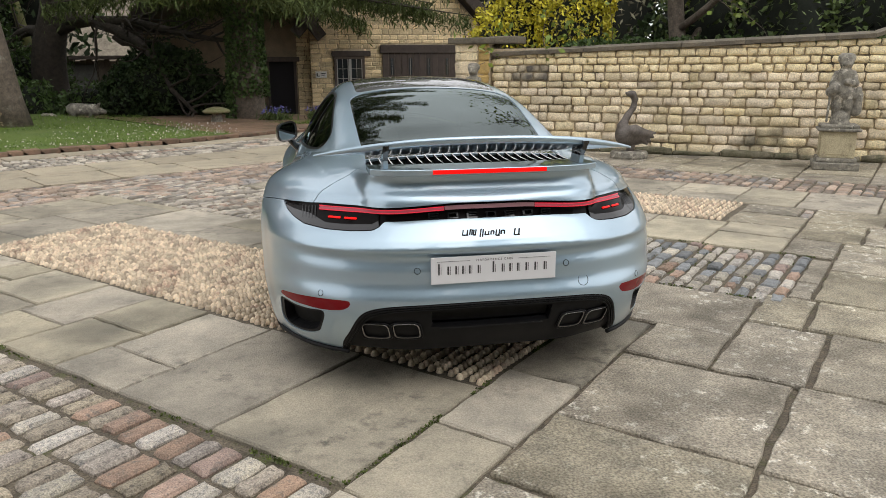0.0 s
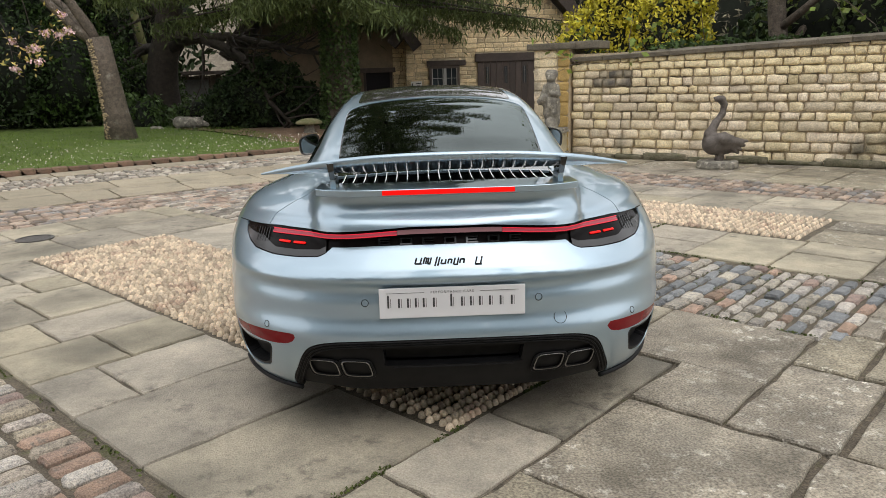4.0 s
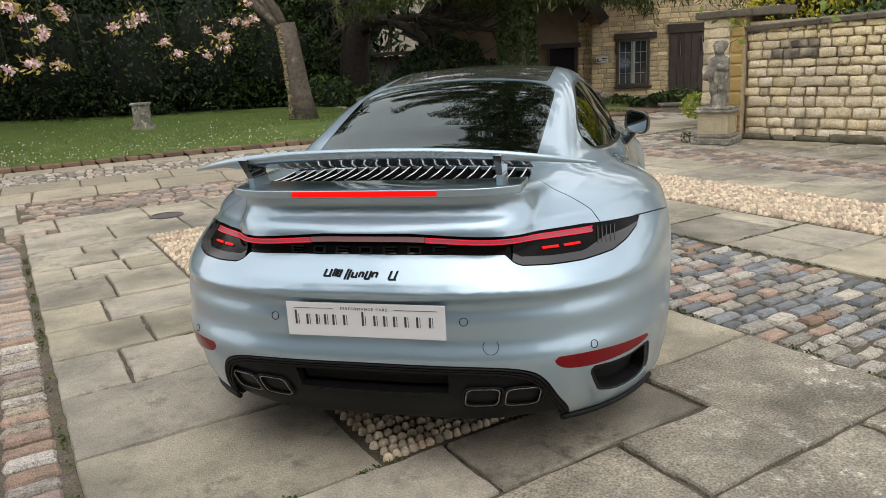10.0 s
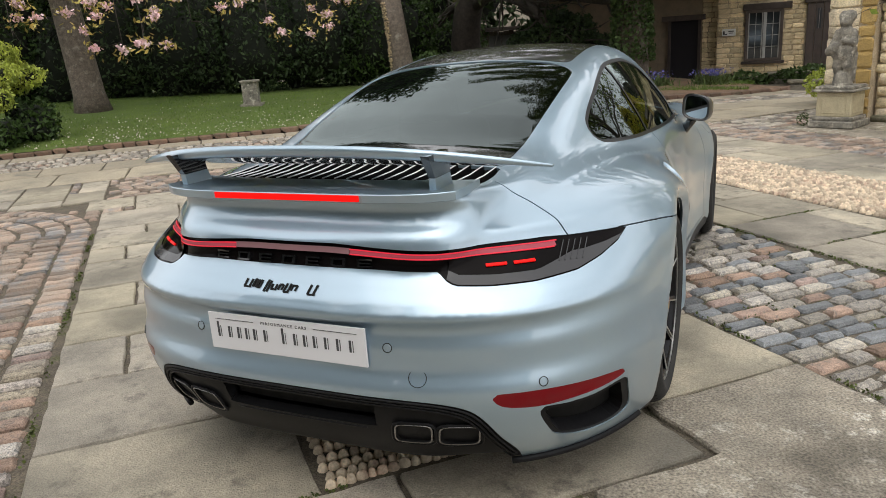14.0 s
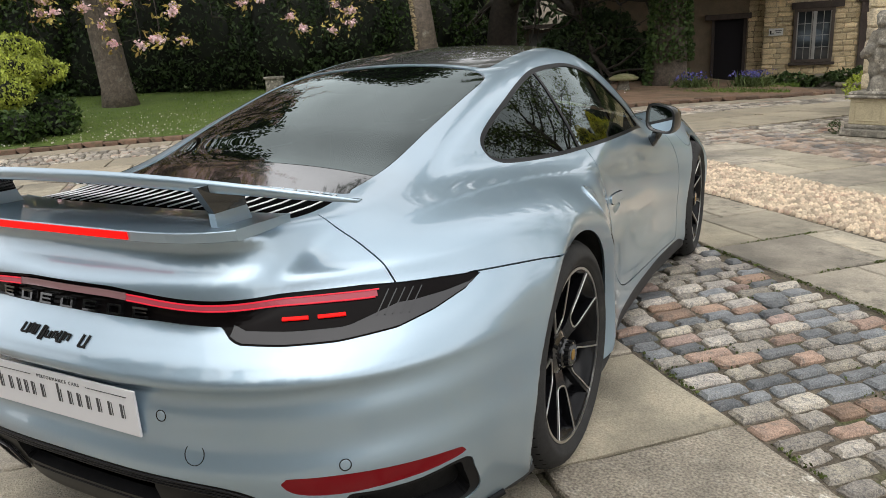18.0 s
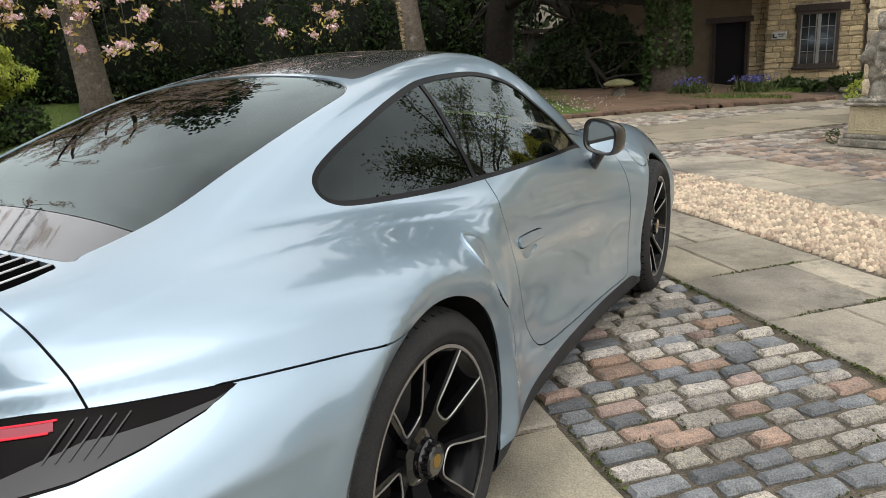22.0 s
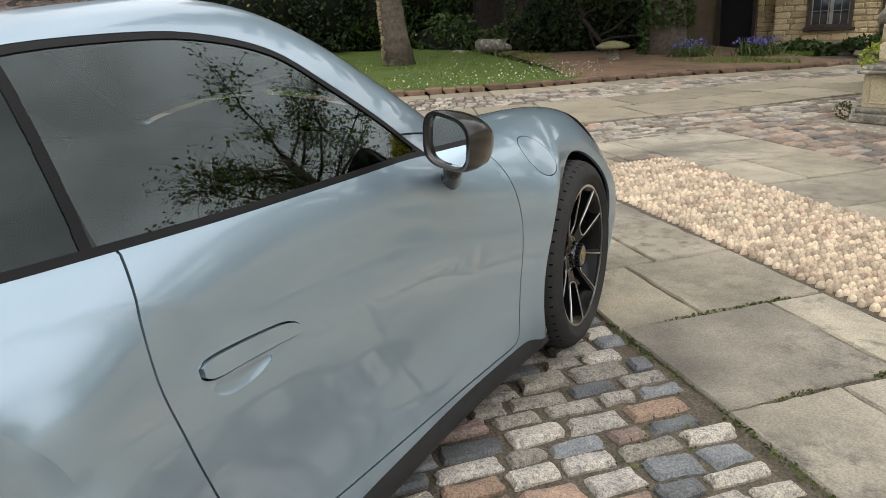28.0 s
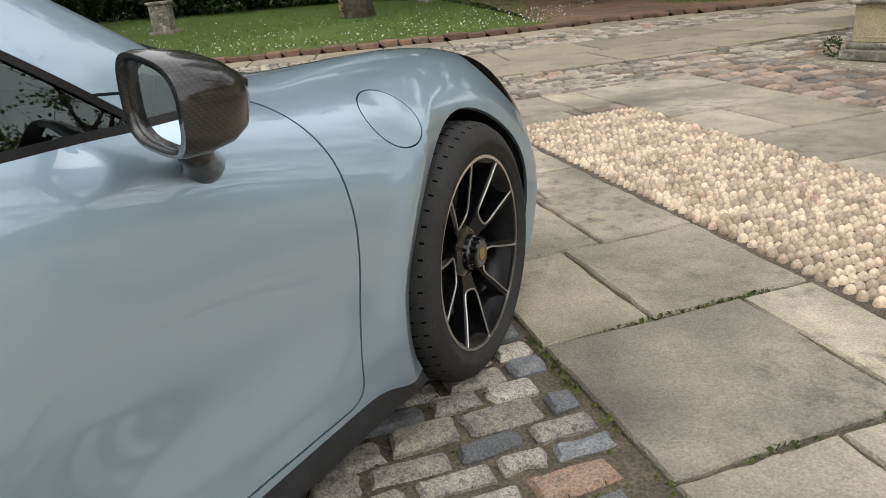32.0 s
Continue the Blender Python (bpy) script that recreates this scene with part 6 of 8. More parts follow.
    link_mesh("brake_disc", v, f, STEEL, wheel, "grey brake disc", smooth=False)
    bm = box((0.10, -0.10, -0.15), (0.215, 0.10, -0.07), 0.02, 2, m=m @ Matrix.Rotation(radians(200 if hub[0] > 1 else -20), 4, "Z"))
    part("brake_caliper", bm, GLOSSBLACK, wheel)
    return wheel


for sgn in (1, -1):
    build_wheel(0.361, 0.280, 0.30, 0.900, REAR_HUB, sgn)
    build_wheel(0.343, 0.262, 0.25, 0.880, FRONT_HUB, sgn, 2.0)

# ---------------------------------------------------------------- door mirrors
for sgn in (1, -1):
    mir = new("door_mirror")
    mir.parent = car
    mir["label"] = "carbon fibre door mirror"
    rings = []
    for u, k in ((0.0, 1.0), (0.012, 1.035), (0.045, 1.02), (0.09, 0.90), (0.125, 0.66), (0.15, 0.33), (0.158, 0.06)):
        ring = []
        for a in np.linspace(0, 2 * np.pi, 36, endpoint=False):
            cx, cz = math.copysign(abs(math.cos(a)) ** 0.62, math.cos(a)), math.copysign(abs(math.sin(a)) ** 0.62, math.sin(a))
            tz = 0.0 + 0.015 * (1 - cx) * (cz > 0) * 0.3
            ring.append((sgn * (0.838 + 0.069 * k * cx + 0.004 * cz + 0.25 * u), 1.562 + u * 0.92 - 0.011 * (cx + 1), 0.908 + (0.064 * k + tz) * cz - 0.012 * cx - 0.05 * u))
        rings.append(np.array(ring))
    v, f = section_sweep(rings)
    link_mesh("mirror_cap", v, f[:-2] + [f[-1]], CARBON, mir, "glossy dark carbon fibre cap", smooth=True)
    bezel = [rings[0], rings[0] * 0.14 + rings[0].mean(0) * 0 + rings[0] * 0.86 + np.array([0, 0.002, 0])]
    inner_ring = rings[0].mean(0) + (rings[0] - rings[0].mean(0)) * 0.86
    deep = inner_ring + np.array([0, 0.018, 0])
    v, f = section_sweep([rings[0], inner_ring, deep])
    link_mesh("mirror_bezel", v, f[:-2], CARBON, mir, smooth=True)
    g_ring = deep + np.array([0, -0.004, 0])
    link_mesh("mirror_glass", g_ring, [tuple(range(36))], MIRRORGLASS, mir, "mirror glass")
    base = from_right(1.67, 0.80)[0]
    st = [(sgn * 0.82, 1.630, 0.850), (sgn * 0.80, 1.650, 0.815), (sgn * (base[0] + 0.005), 1.675, 0.79), (sgn * (base[0] - 0.02), 1.68, 0.77)]
    v, f = tube(st, [0.026, 0.023, 0.03, 0.034], 14)
    v[:, 1] = 1.66 + (v[:, 1] - 1.66) * 1.3
    link_mesh("mirror_stalk", v, f, GLOSSBLACK, mir, smooth=True)

# wipers and cowl edge
for x0 in (-0.15, 0.42):
    p = from_above([x0 + 0.1, x0 + 0.02, x0 - 0.45], [1.93, 1.90, 1.84]) + np.array([0, 0, 0.012])
    v, f = tube(p, [0.011, 0.010, 0.006], 8)
    link_mesh("wiper", v, f, MATTBLACK, car, "black wiper arm", smooth=True)

# ---------------------------------------------------------------- cabin
part("cabin_floor", box((-0.66, 0.1, 0.18), (0.66, 2.0, 0.22)), LEATHER, car)
dash = part("dashboard", box((-0.66, 1.55, 0.45), (0.66, 1.95, 0.86), 0.05, 3), LEATHER, car, "black dashboard", smooth=True)
part("rear_shelf", box((-0.55, -0.30, 0.4), (0.55, 0.35, 0.84), 0.06, 3), LEATHER, car)
for sx in (-0.36, 0.36):
    seat = part("seat", box((sx - 0.25, 0.85, 0.25), (sx + 0.25, 1.35, 0.48), 0.06, 3), PALELEATHER, car, "dark grey leather sports seat", smooth=True)
    part("backrest", box((sx - 0.24, -0.08, 0.0), (sx + 0.24, 0.08, 0.56), 0.06, 3, m=pose(0, 0.83, 0.42, -14, 0, 0)), PALELEATHER, seat, smooth=True)
    part("headrest", box((sx - 0.13, -0.05, 0.0), (sx + 0.13, 0.05, 0.17), 0.04, 3, m=pose(0, 0.70, 0.95, -10, 0, 0)), LEATHER, seat, smooth=True)
m = Matrix.Translation((0.36, 1.42, 0.78)) @ Matrix.Rotation(radians(-68), 4, "X")
v, f = tube([m @ Vector((0.18 * math.cos(a), 0.18 * math.sin(a), 0)) for a in np.linspace(0, 2 * np.pi, 41)], 0.016, 8, cap=False)
wheel_rim = link_mesh("steering_wheel", v, f, LEATHER, car, "black steering wheel", smooth=True)
for a in (0, 180, 270):
    bm = box((0.0, -0.02, -0.008), (0.18, 0.02, 0.008), 0.004, 1, m=m @ Matrix.Rotation(radians(a), 4, "Z"))
    part("wheel_spoke", bm, LEATHER, wheel_rim)


# ---------------------------------------------------------------- paving: bands across the court, in the court's own axes
UX, VX = Vector((0.719, -0.695, 0)), Vector((0.695, 0.719, 0))
pave_m = Matrix(((UX.x, VX.x, 0, 0), (UX.y, VX.y, 0, 0), (0, 0, 1, 0), (0, 0, 0, 1)))
pr = np.random.default_rng(21)
paving = tagged(link_mesh("paving", [(-0.1, -0.1, -0.03), (0.1, -0.1, -0.03), (0.1, 0.1, -0.03), (-0.1, 0.1, -0.03)], [(0, 1, 2, 3)], JOINT), "old courtyard paving of slabs, setts and pebbles", "paving", kind="structure")


def uv_xy(u, v):
    return UX.x * u + VX.x * v, UX.y * u + VX.y * v


CELL = 0.05
laid = np.zeros((440, 400), bool)


def mark(corners):
    """Notes which cells of the court a piece covers (corners in u, v)."""
    c = np.array(corners, float)
    lo, hi = c.min(0), c.max(0)
    i0, i1 = int((lo[0] + 14) / CELL), int((hi[0] + 14) / CELL) + 1
    j0, j1 = int((lo[1] + 9) / CELL), int((hi[1] + 9) / CELL) + 1
    gu, gw = np.meshgrid((np.arange(i0, i1) + 0.5) * CELL - 14, (np.arange(j0, j1) + 0.5) * CELL - 9, indexing="ij")
    ok, n = np.ones(gu.shape, bool), len(c)
    area = sum(c[i][0] * c[(i + 1) % n][1] - c[(i + 1) % n][0] * c[i][1] for i in range(n))
    for i in range(n):
        a, b = c[i], c[(i + 1) % n]
        ok &= ((b[0] - a[0]) * (gw - a[1]) - (b[1] - a[1]) * (gu - a[0])) * (1 if area > 0 else -1) > -0.02 * math.hypot(b[0] - a[0], b[1] - a[1])
    i0c, j0c = max(i0, 0), max(j0, 0)
    sub = ok[i0c - i0:, j0c - j0:]
    sub = sub[: max(0, laid.shape[0] - i0c), : max(0, laid.shape[1] - j0c)]
    laid[i0c : i0c + sub.shape[0], j0c : j0c + sub.shape[1]] |= sub


def to_uv(x, y):
    return UX.x * x + UX.y * y, VX.x * x + VX.y * y


def slab_piece(u0, u1, v0, v1, gap=0.017, rough=0.010):
    """An uneven flag with worn edges: vertices in the world, faces."""
    g = gap / 2
    c = [(u0 + g, v0 + g), (u1 - g, v0 + g), (u1 - g, v1 - g), (u0 + g, v1 - g)]
    out, edge = [], []
    n = 7
    for i in range(4):
        a, b = c[i], c[(i + 1) % 4]
        for k in range(n):
            t = k / n
            w = rough * (0.2 if k == 0 else 1) * pr.uniform(-1, 0.6)
            px, py = a[0] + (b[0] - a[0]) * t, a[1] + (b[1] - a[1]) * t
            mx, my = (u0 + u1) / 2 - px, (v0 + v1) / 2 - py
            l = math.hypot(mx, my)
            out.append((px - mx / l * w, py - my / l * w))
    h, tu, tv = pr.uniform(-0.004, 0.004), pr.normal(0, 0.004), pr.normal(0, 0.004)
    cu, cv = (u0 + u1) / 2, (v0 + v1) / 2
    vs = []
    for ring, (ins, dz) in enumerate(((0.0, -0.05), (0.0, -0.010), (0.007, -0.001))):
        for px, py in out:
            mx, my = cu - px, cv - py
            l = math.hypot(mx, my)
            qx, qy = px + mx / l * ins, py + my / l * ins
            x, y = uv_xy(qx, qy)
            vs.append((x, y, h + dz + tu * (qx - cu) + tv * (qy - cv)))
    m = len(out)
    fs = [(r * m + i, r * m + (i + 1) % m, (r + 1) * m + (i + 1) % m, (r + 1) * m + i) for r in range(2) for i in range(m)]
    fs.append(tuple(range(2 * m, 3 * m)))
    return vs, fs


slab_count = 0
rest_slabs = {0: [], 1: []}


def lay_slab(u0, u1, v0, v1, old=False, near=True):
    global slab_count
    mark([(u0, v0), (u1, v0), (u1, v1), (u0, v1)])
    v, f = slab_piece(u0, u1, v0, v1, 0.020 if old else 0.015, 0.013 if old else 0.009)
    if near and slab_count < 290:
        link_mesh("slab", v, f, SLAB_OLD if old else SLAB, paving)
        slab_count += 1
    else:
        rest_slabs[int(old)].append((v, f))


def fill_rows(u_cuts, v0, v1, splits, old=False):
    """Rows of slabs between successive u cuts, each split across at its own places."""
    for (a, b), sp in zip(zip(u_cuts[:-1], u_cuts[1:]), splits):
        cuts = [v0, *sp, v1]
        for c, d in zip(cuts[:-1], cuts[1:]):
            lay_slab(a, b, c, d, old)


# the band behind the car
fill_rows([-4.05, -3.6, -3.2, -2.8, -2.16, -1.68, -1.18, -0.67, -0.05], -1.60, -0.68, [[-1.2], [-1.0], [-1.34, -0.98], [-1.15], [-1.26], [-1.1], [-1.29], []])
lay_slab(-0.05, 0.64, -1.60, -0.68)
fill_rows([0.64, 1.0], -2.2, 0.50, [[-1.62, -1.06, -0.445]])
for u0, u1, v0, v1 in ((1.0, 1.40, -2.0, -1.28), (1.0, 1.78, -0.73, 0.05), (1.40, 1.78, -2.0, -1.4), (1.0, 1.78, -1.28, -0.73), (1.0, 1.41, 0.05, 0.78), (1.41, 1.82, 0.05, 0.83), (1.78, 2.5, -1.5, -0.75), (1.785, 2.35, -0.75, 0.08), (1.83, 2.5, 0.08, 0.85),
                       (1.78, 2.4, -2.3, -1.5), (2.5, 3.1, -1.5, -0.4), (2.35, 3.2, -0.4, 0.5), (1.4, 1.78, -1.4, -1.28), (2.5, 3.2, 0.5, 1.2), (1.0, 1.78, -2.8, -2.0)):
    lay_slab(u0, u1, v0, v1, True)
# between pebbles and setts
fill_rows([-3.9, -3.0, -2.2, -1.4, -0.7, -0.02, 0.64], 0.46, 1.26, [[], [0.9], [], [], [0.8], []])
fill_rows([0.64, 1.41], 0.51, 1.26, [[]], True)
lay_slab(1.41, 1.70, 0.84, 1.40, True)
for u0, u1, v0, v1 in ((1.52, 1.66, 1.41, 1.78), (1.52, 1.66, 1.78, 2.45), (1.70, 2.1, 0.86, 1.40), (1.66, 2.3, 1.41, 2.2), (2.1, 2.9, 0.86, 1.40), (2.3, 3.1, 1.41, 2.3), (1.66, 2.3, 2.2, 2.85), (2.3, 3.2, 2.3, 3.1)):
    lay_slab(u0, u1, v0, v1, True)
# band beyond the setts
fill_rows([-4.6, -3.95, -3.2, -2.75, -2.36, -1.75, -1.14, -0.50, 0.10, 0.72, 1.30], 2.52, 3.47, [[2.9], [3.1], [], [3.12], [3.06], [2.89], [3.2], [2.95], [], [3.05]])
for u0, u1, v0, v1 in ((1.30, 1.66, 2.52, 3.1), (1.30, 1.78, 3.1, 3.8), (0.68, 1.30, 3.47, 4.0), (0.68, 1.2, 4.0, 4.46), (1.3, 1.9, 3.8, 4.5), (1.78, 2.6, 3.1, 3.9), (1.9, 2.7, 3.9, 4.6), (1.66, 2.3, 2.85, 3.1)):
    lay_slab(u0, u1, v0, v1, True)
# band beyond the far pebbles
cuts = [-4.8, -4.1, -3.4, -2.75, -2.1, -1.5, -0.9, -0.2, 0.5, 1.1, 1.8, 2.6]
fill_rows(cuts, 4.46, 5.5, [[4.95 + 0.1 * math.sin(i * 2.3)] if i % 3 else [] for i in range(len(cuts) - 1)])
# apron by the wall
u = -4.6
while u < 3.5:
    w = pr.uniform(0.55, 1.0)
    v0 = 6.42
    vend = 8.3 + 0.18 * (u + 4.1) - 0.55
    while v0 < vend - 0.2:
        d = min(pr.uniform(0.5, 0.9), vend - v0 + 0.3)
        lay_slab(u, u + w, v0, v0 + d, True)
        v0 += d
    u += w
# strip to the left of the pebbles and the slab strips that follow the lawn's kerb
for u0 in (-4.7,):
    v0 = -1.6
    while v0 < 1.2:
        d = pr.uniform(0.5, 0.85)
        lay_slab(u0, -3.92, v0, min(v0 + d, 1.26))
        v0 += d
    v0 = -1.3
    while v0 < 1.2:
        d = pr.uniform(0.5, 0.9)
        lay_slab(u0 - 0.75, u0, v0, min(v0 + d, 1.26))
        v0 += d


def kerb_strip(d0, d1, step, kind):
    """Pieces along the kerb between two distances from it."""
    pts = smooth_loop(KERB, 8, closed=False)
    seg = np.linalg.norm(np.diff(pts, axis=0), axis=1)
    run = np.concatenate([[0], np.cumsum(seg)])
    s, out = 0.0, []
    while s < run[-1] - step:
        e = s + step * pr.uniform(0.75, 1.25)
        q = []
        for a in (s, e):
            x, y = np.interp(a, run, pts[:, 0]), np.interp(a, run, pts[:, 1])
            x2, y2 = np.interp(a + 0.05, run, pts[:, 0]), np.interp(a + 0.05, run, pts[:, 1])
            tx, ty = (x2 - x) / (math.hypot(x2 - x, y2 - y) + 1e-9), (y2 - y) / (math.hypot(x2 - x, y2 - y) + 1e-9)
            q.append((x, y, ty, -tx))
        out.append([(q[0][0] + q[0][2] * d0, q[0][1] + q[0][3] * d0), (q[1][0] + q[1][2] * d0, q[1][1] + q[1][3] * d0), (q[1][0] + q[1][2] * d1, q[1][1] + q[1][3] * d1), (q[0][0] + q[0][2] * d1, q[0][1] + q[0][3] * d1)])
        s = e
    return out


def cobble(corners, lift, dome, gap):
    """A worn block over four ground corners: vertices and faces."""
    c = np.array(corners, float)
    mid = c.mean(0)
    z = float(ground_z(*mid)) + lift
    ring = []
    n = len(c)
    for i in range(n):
        a, b = c[i], c[(i + 1) % n]
        ring += [a + (b - a) * 0.06, a + (b - a) * 0.5, a + (b - a) * 0.94]
    ring = np.array(ring)
    e1, e2 = (c[1] + c[2] - c[0] - c[3]) / 4, (c[2] + c[3] - c[0] - c[1]) / 4
    frame_m = np.linalg.inv(np.stack([e1, e2], 1))
    l1, l2 = np.linalg.norm(e1), np.linalg.norm(e2)

    def pull(pts, d):
        return mid + ((pts - mid) @ frame_m.T * (max(0.3, 1 - d / l1), max(0.3, 1 - d / l2))) @ np.stack([e1, e2])

    ring = pull(ring, gap) + pr.normal(0, min(gap, 0.0125) * 0.30, ring.shape)
    vs = [(x, y, z - 0.04) for x, y in ring] + [(x, y, z - dome) for x, y in ring]
    in1 = pull(ring, 0.012)
    vs += [(x, y, z - dome * 0.22 + pr.normal(0, 0.0018)) for x, y in in1]
    vs.append((mid[0] + pr.normal(0, 0.006), mid[1] + pr.normal(0, 0.006), z))
    m = len(ring)
    fs = [(r * m + i, r * m + (i + 1) % m, (r + 1) * m + (i + 1) % m, (r + 1) * m + i) for r in range(2) for i in range(m)]
    fs += [(2 * m + i, 2 * m + (i + 1) % m, 3 * m) for i in range(m)]
    return vs, fs


SETT_MIX = [SETT, SETT, SETT, SETT, SETT_BLUE, SETT_BLUE, SETT_BLUE, SETT_PINK]
SETT_I = surf("granite_setts_far", (0.40, 0.35, 0.28), (0.27, 0.25, 0.22), 9, 0.8, 0.005, 150, grain=0.45, spread=0.5, island=True, c3=(0.30, 0.21, 0.16), spot=(0.55, 0.6), spot_scale=1.7)
SETT_RED_I = surf("brick_setts_far", (0.35, 0.255, 0.195), (0.29, 0.245, 0.195), 5, 0.8, 0.005, 150, grain=0.4, spread=0.45, island=True, c3=(0.22, 0.21, 0.20), spot=(0.5, 0.6), spot_scale=2.5)
far_setts, far_brick = [], []


def lay_sett(corners, near, mix, lift=0.003, dome=0.017, gap=0.0125):
    mark([to_uv(*c) for c in corners])
    v, f = cobble(corners, lift + pr.normal(0, 0.004), dome, gap)
    if near:
        link_mesh("sett", v, f, mix[pr.integers(len(mix))], paving)
    else:
        (far_brick if mix is BRICK_MIX else far_setts).append((v, f))


SETT_BROWN = surf("brown_sett", (0.40, 0.34, 0.27), (0.28, 0.24, 0.195), 14, 0.8, 0.008, 150, spread=0.3, hue=0.012, grain=0.45, c3=(0.14, 0.12, 0.10), spot=(0.5, 0.64), spot_scale=35)
BRICK_MIX = [SETT_PINK, SETT_PINK, SETT_PINK, SETT_BROWN, SETT_BROWN, SETT_BROWN, SETT_BROWN, SETT, SETT]
# the sett panel beside the car: courses along u, long side along v
near_total = 0
u = -6.3
while u < 1.50:
    w = pr.uniform(0.082, 0.112)
    v0 = 1.275 - pr.uniform(0, 0.03)
    while v0 < 2.46:
        d = min(pr.uniform(0.13, 0.225), 2.505 - v0)
        near = u > -1.45 and near_total < 270
        if d > 0.07:
            sk = pr.normal(0, 0.004, 4)
            lay_sett([uv_xy(u + sk[0], v0), uv_xy(u + w + sk[1], v0), uv_xy(u + w + sk[2], v0 + d), uv_xy(u + sk[3], v0 + d)], near, SETT_MIX)
            near_total += near
        v0 += d
    u += w
# brick setts behind the car to the left, in courses along v with an edge course
near_total = 0
u = -4.0
while u < 3.2:
    w = pr.uniform(0.095, 0.12)
    v0 = -1.63
    first = True
    while v0 > -3.3:
        d = pr.uniform(0.17, 0.23) if not first else 0.20
        near = -1.9 < u < 1.2 and v0 > -2.75 and near_total < 240
        lay_sett([uv_xy(u, v0 - d), uv_xy(u + w, v0 - d), uv_xy(u + w, v0), uv_xy(u, v0)], near, BRICK_MIX)
        near_total += near
        v0 -= d
        first = False
    u += w
# rounded far end of that panel: rings of brick setts
cu, cv = -4.0, -3.3
for k in range(9):
    r1, r0 = 1.67 - k * 0.19, 1.67 - (k + 1) * 0.19 + 0.01
    n = max(6, int(r1 * math.pi / 2 / 0.12))
    for i in range(n):
        a0, a1 = math.pi / 2 + i * math.pi / 2 / n, math.pi / 2 + (i + 1) * math.pi / 2 / n
        lay_sett([uv_xy(cu + r * math.cos(a), cv + r * math.sin(a)) for r, a in ((r0, a0), (r1, a0), (r1, a1), (r0, a1))], False, BRICK_MIX)
for uu in np.arange(-5.66, -4.0, 0.115):
    for vv in np.arange(-3.35, -6.0, -0.21):
        lay_sett([uv_xy(uu, vv - 0.2), uv_xy(uu + 0.105, vv - 0.2), uv_xy(uu + 0.105, vv), uv_xy(uu, vv)], False, BRICK_MIX)
# setts before the apron of the wall
u = -5.5
while u < 1.75:
    w = pr.uniform(0.10, 0.15)
    v0 = 5.52
    while v0 < 6.38:
        d = pr.uniform(0.13, 0.2)
        lay_sett([uv_xy(u, v0), uv_xy(u + w, v0), uv_xy(u + w, v0 + d), uv_xy(u, v0 + d)], False, BRICK_MIX)
        v0 += d
    u += w
# strips along the kerb: flags, setts, flags; then setts out to the court's bands
for lo, hi, step in ((0.14, 0.72, 0.75), (1.92, 2.75, 0.8), (2.76, 3.7, 0.85)):
    for c in kerb_strip(lo, hi, step, 0):
        mark([to_uv(x, y) for x, y in c])
        v, f = cobble(c, 0.0, 0.006, 0.010)
        rest_slabs[0].append((v, f))
for k in range(7):
    for c in kerb_strip(0.73 + k * 0.17, 0.73 + (k + 1) * 0.17, 0.13, 1):
        lay_sett(c, False, SETT_MIX)


def open_ground(x, y):
    """Whether a place in the far court is still bare."""
    uu, vv = UX.x * x + UX.y * y, VX.x * x + VX.y * y
    return uu < -4.75 and vv > 1.28 and kerb_distance(x, y) > 3.75 or uu < -5.5 and vv > -1.6 and kerb_distance(x, y) > 3.75 or (uu < -4.85 and vv > 1.28 and kerb_distance(x, y) > 3.75)


for i, uu in enumerate(np.arange(-12, -4.6, 0.115)):
    vv = -8.0
    while vv < 9.5:
        d = pr.uniform(0.14, 0.22)
        x, y = uv_xy(uu, vv)
        if open_ground(x, y) and kerb_distance(x, y) < 14 and y > -2:
            lay_sett([uv_xy(uu, vv), uv_xy(uu + 0.108, vv), uv_xy(uu + 0.108, vv + d), uv_xy(uu, vv + d)], False, BRICK_MIX if vv < 4 or (i // 9) % 3 else SETT_MIX)
        vv += d
# whatever of the court is still bare: flags, and setts in the narrow places
mark([(-3.88, -0.67), (0.62, -0.67), (0.62, 0.45), (-3.88, 0.45)])
mark([(-3.76, 3.49), (0.66, 3.49), (0.66, 4.44), (-3.76, 4.44)])
for i in range(40, 400):
    for j in range(20, 395):
        if laid[i, j]:
            continue
        uu, vv = (i + 0.5) * CELL - 14, (j + 0.5) * CELL - 9
        x, y = uv_xy(uu, vv)
        inside_wall = (x - WA.x) * WN.x + (y - WA.y) * WN.y
        if not (kerb_distance(x, y) > 0.2 and y < 16 and -4.5 < y and -13 < x < 8 and inside_wall > 0.06):
            laid[i, j] = True
            continue
        wmax, hmax = int(pr.integers(9, 17)), int(pr.integers(9, 15))
        a = 0
        while a < wmax and not laid[i + a, j]:
            a += 1
        b = 0
        while b < hmax and not laid[i : i + a, j + b].any():
            b += 1
        if a >= 5 and b >= 5:
            lay_slab(i * CELL - 14, (i + a) * CELL - 14, j * CELL - 9, (j + b) * CELL - 9, uu > 0.6)
        elif a >= 2 and b >= 2:
            b = min(b, 4)
            a = min(a, 4)
            lay_sett([uv_xy(i * CELL - 14, j * CELL - 9), uv_xy((i + a) * CELL - 14, j * CELL - 9), uv_xy((i + a) * CELL - 14, (j + b) * CELL - 9), uv_xy(i * CELL - 14, (j + b) * CELL - 9)], False, BRICK_MIX)
        laid[i : i + a, j : j + max(b, 1)] = True
tagged(link_mesh("far_setts", *gather(far_setts), SETT_I, paving), kind="stuff")
tagged(link_mesh("far_brick_setts", *gather(far_brick), SETT_RED_I, paving), kind="stuff")
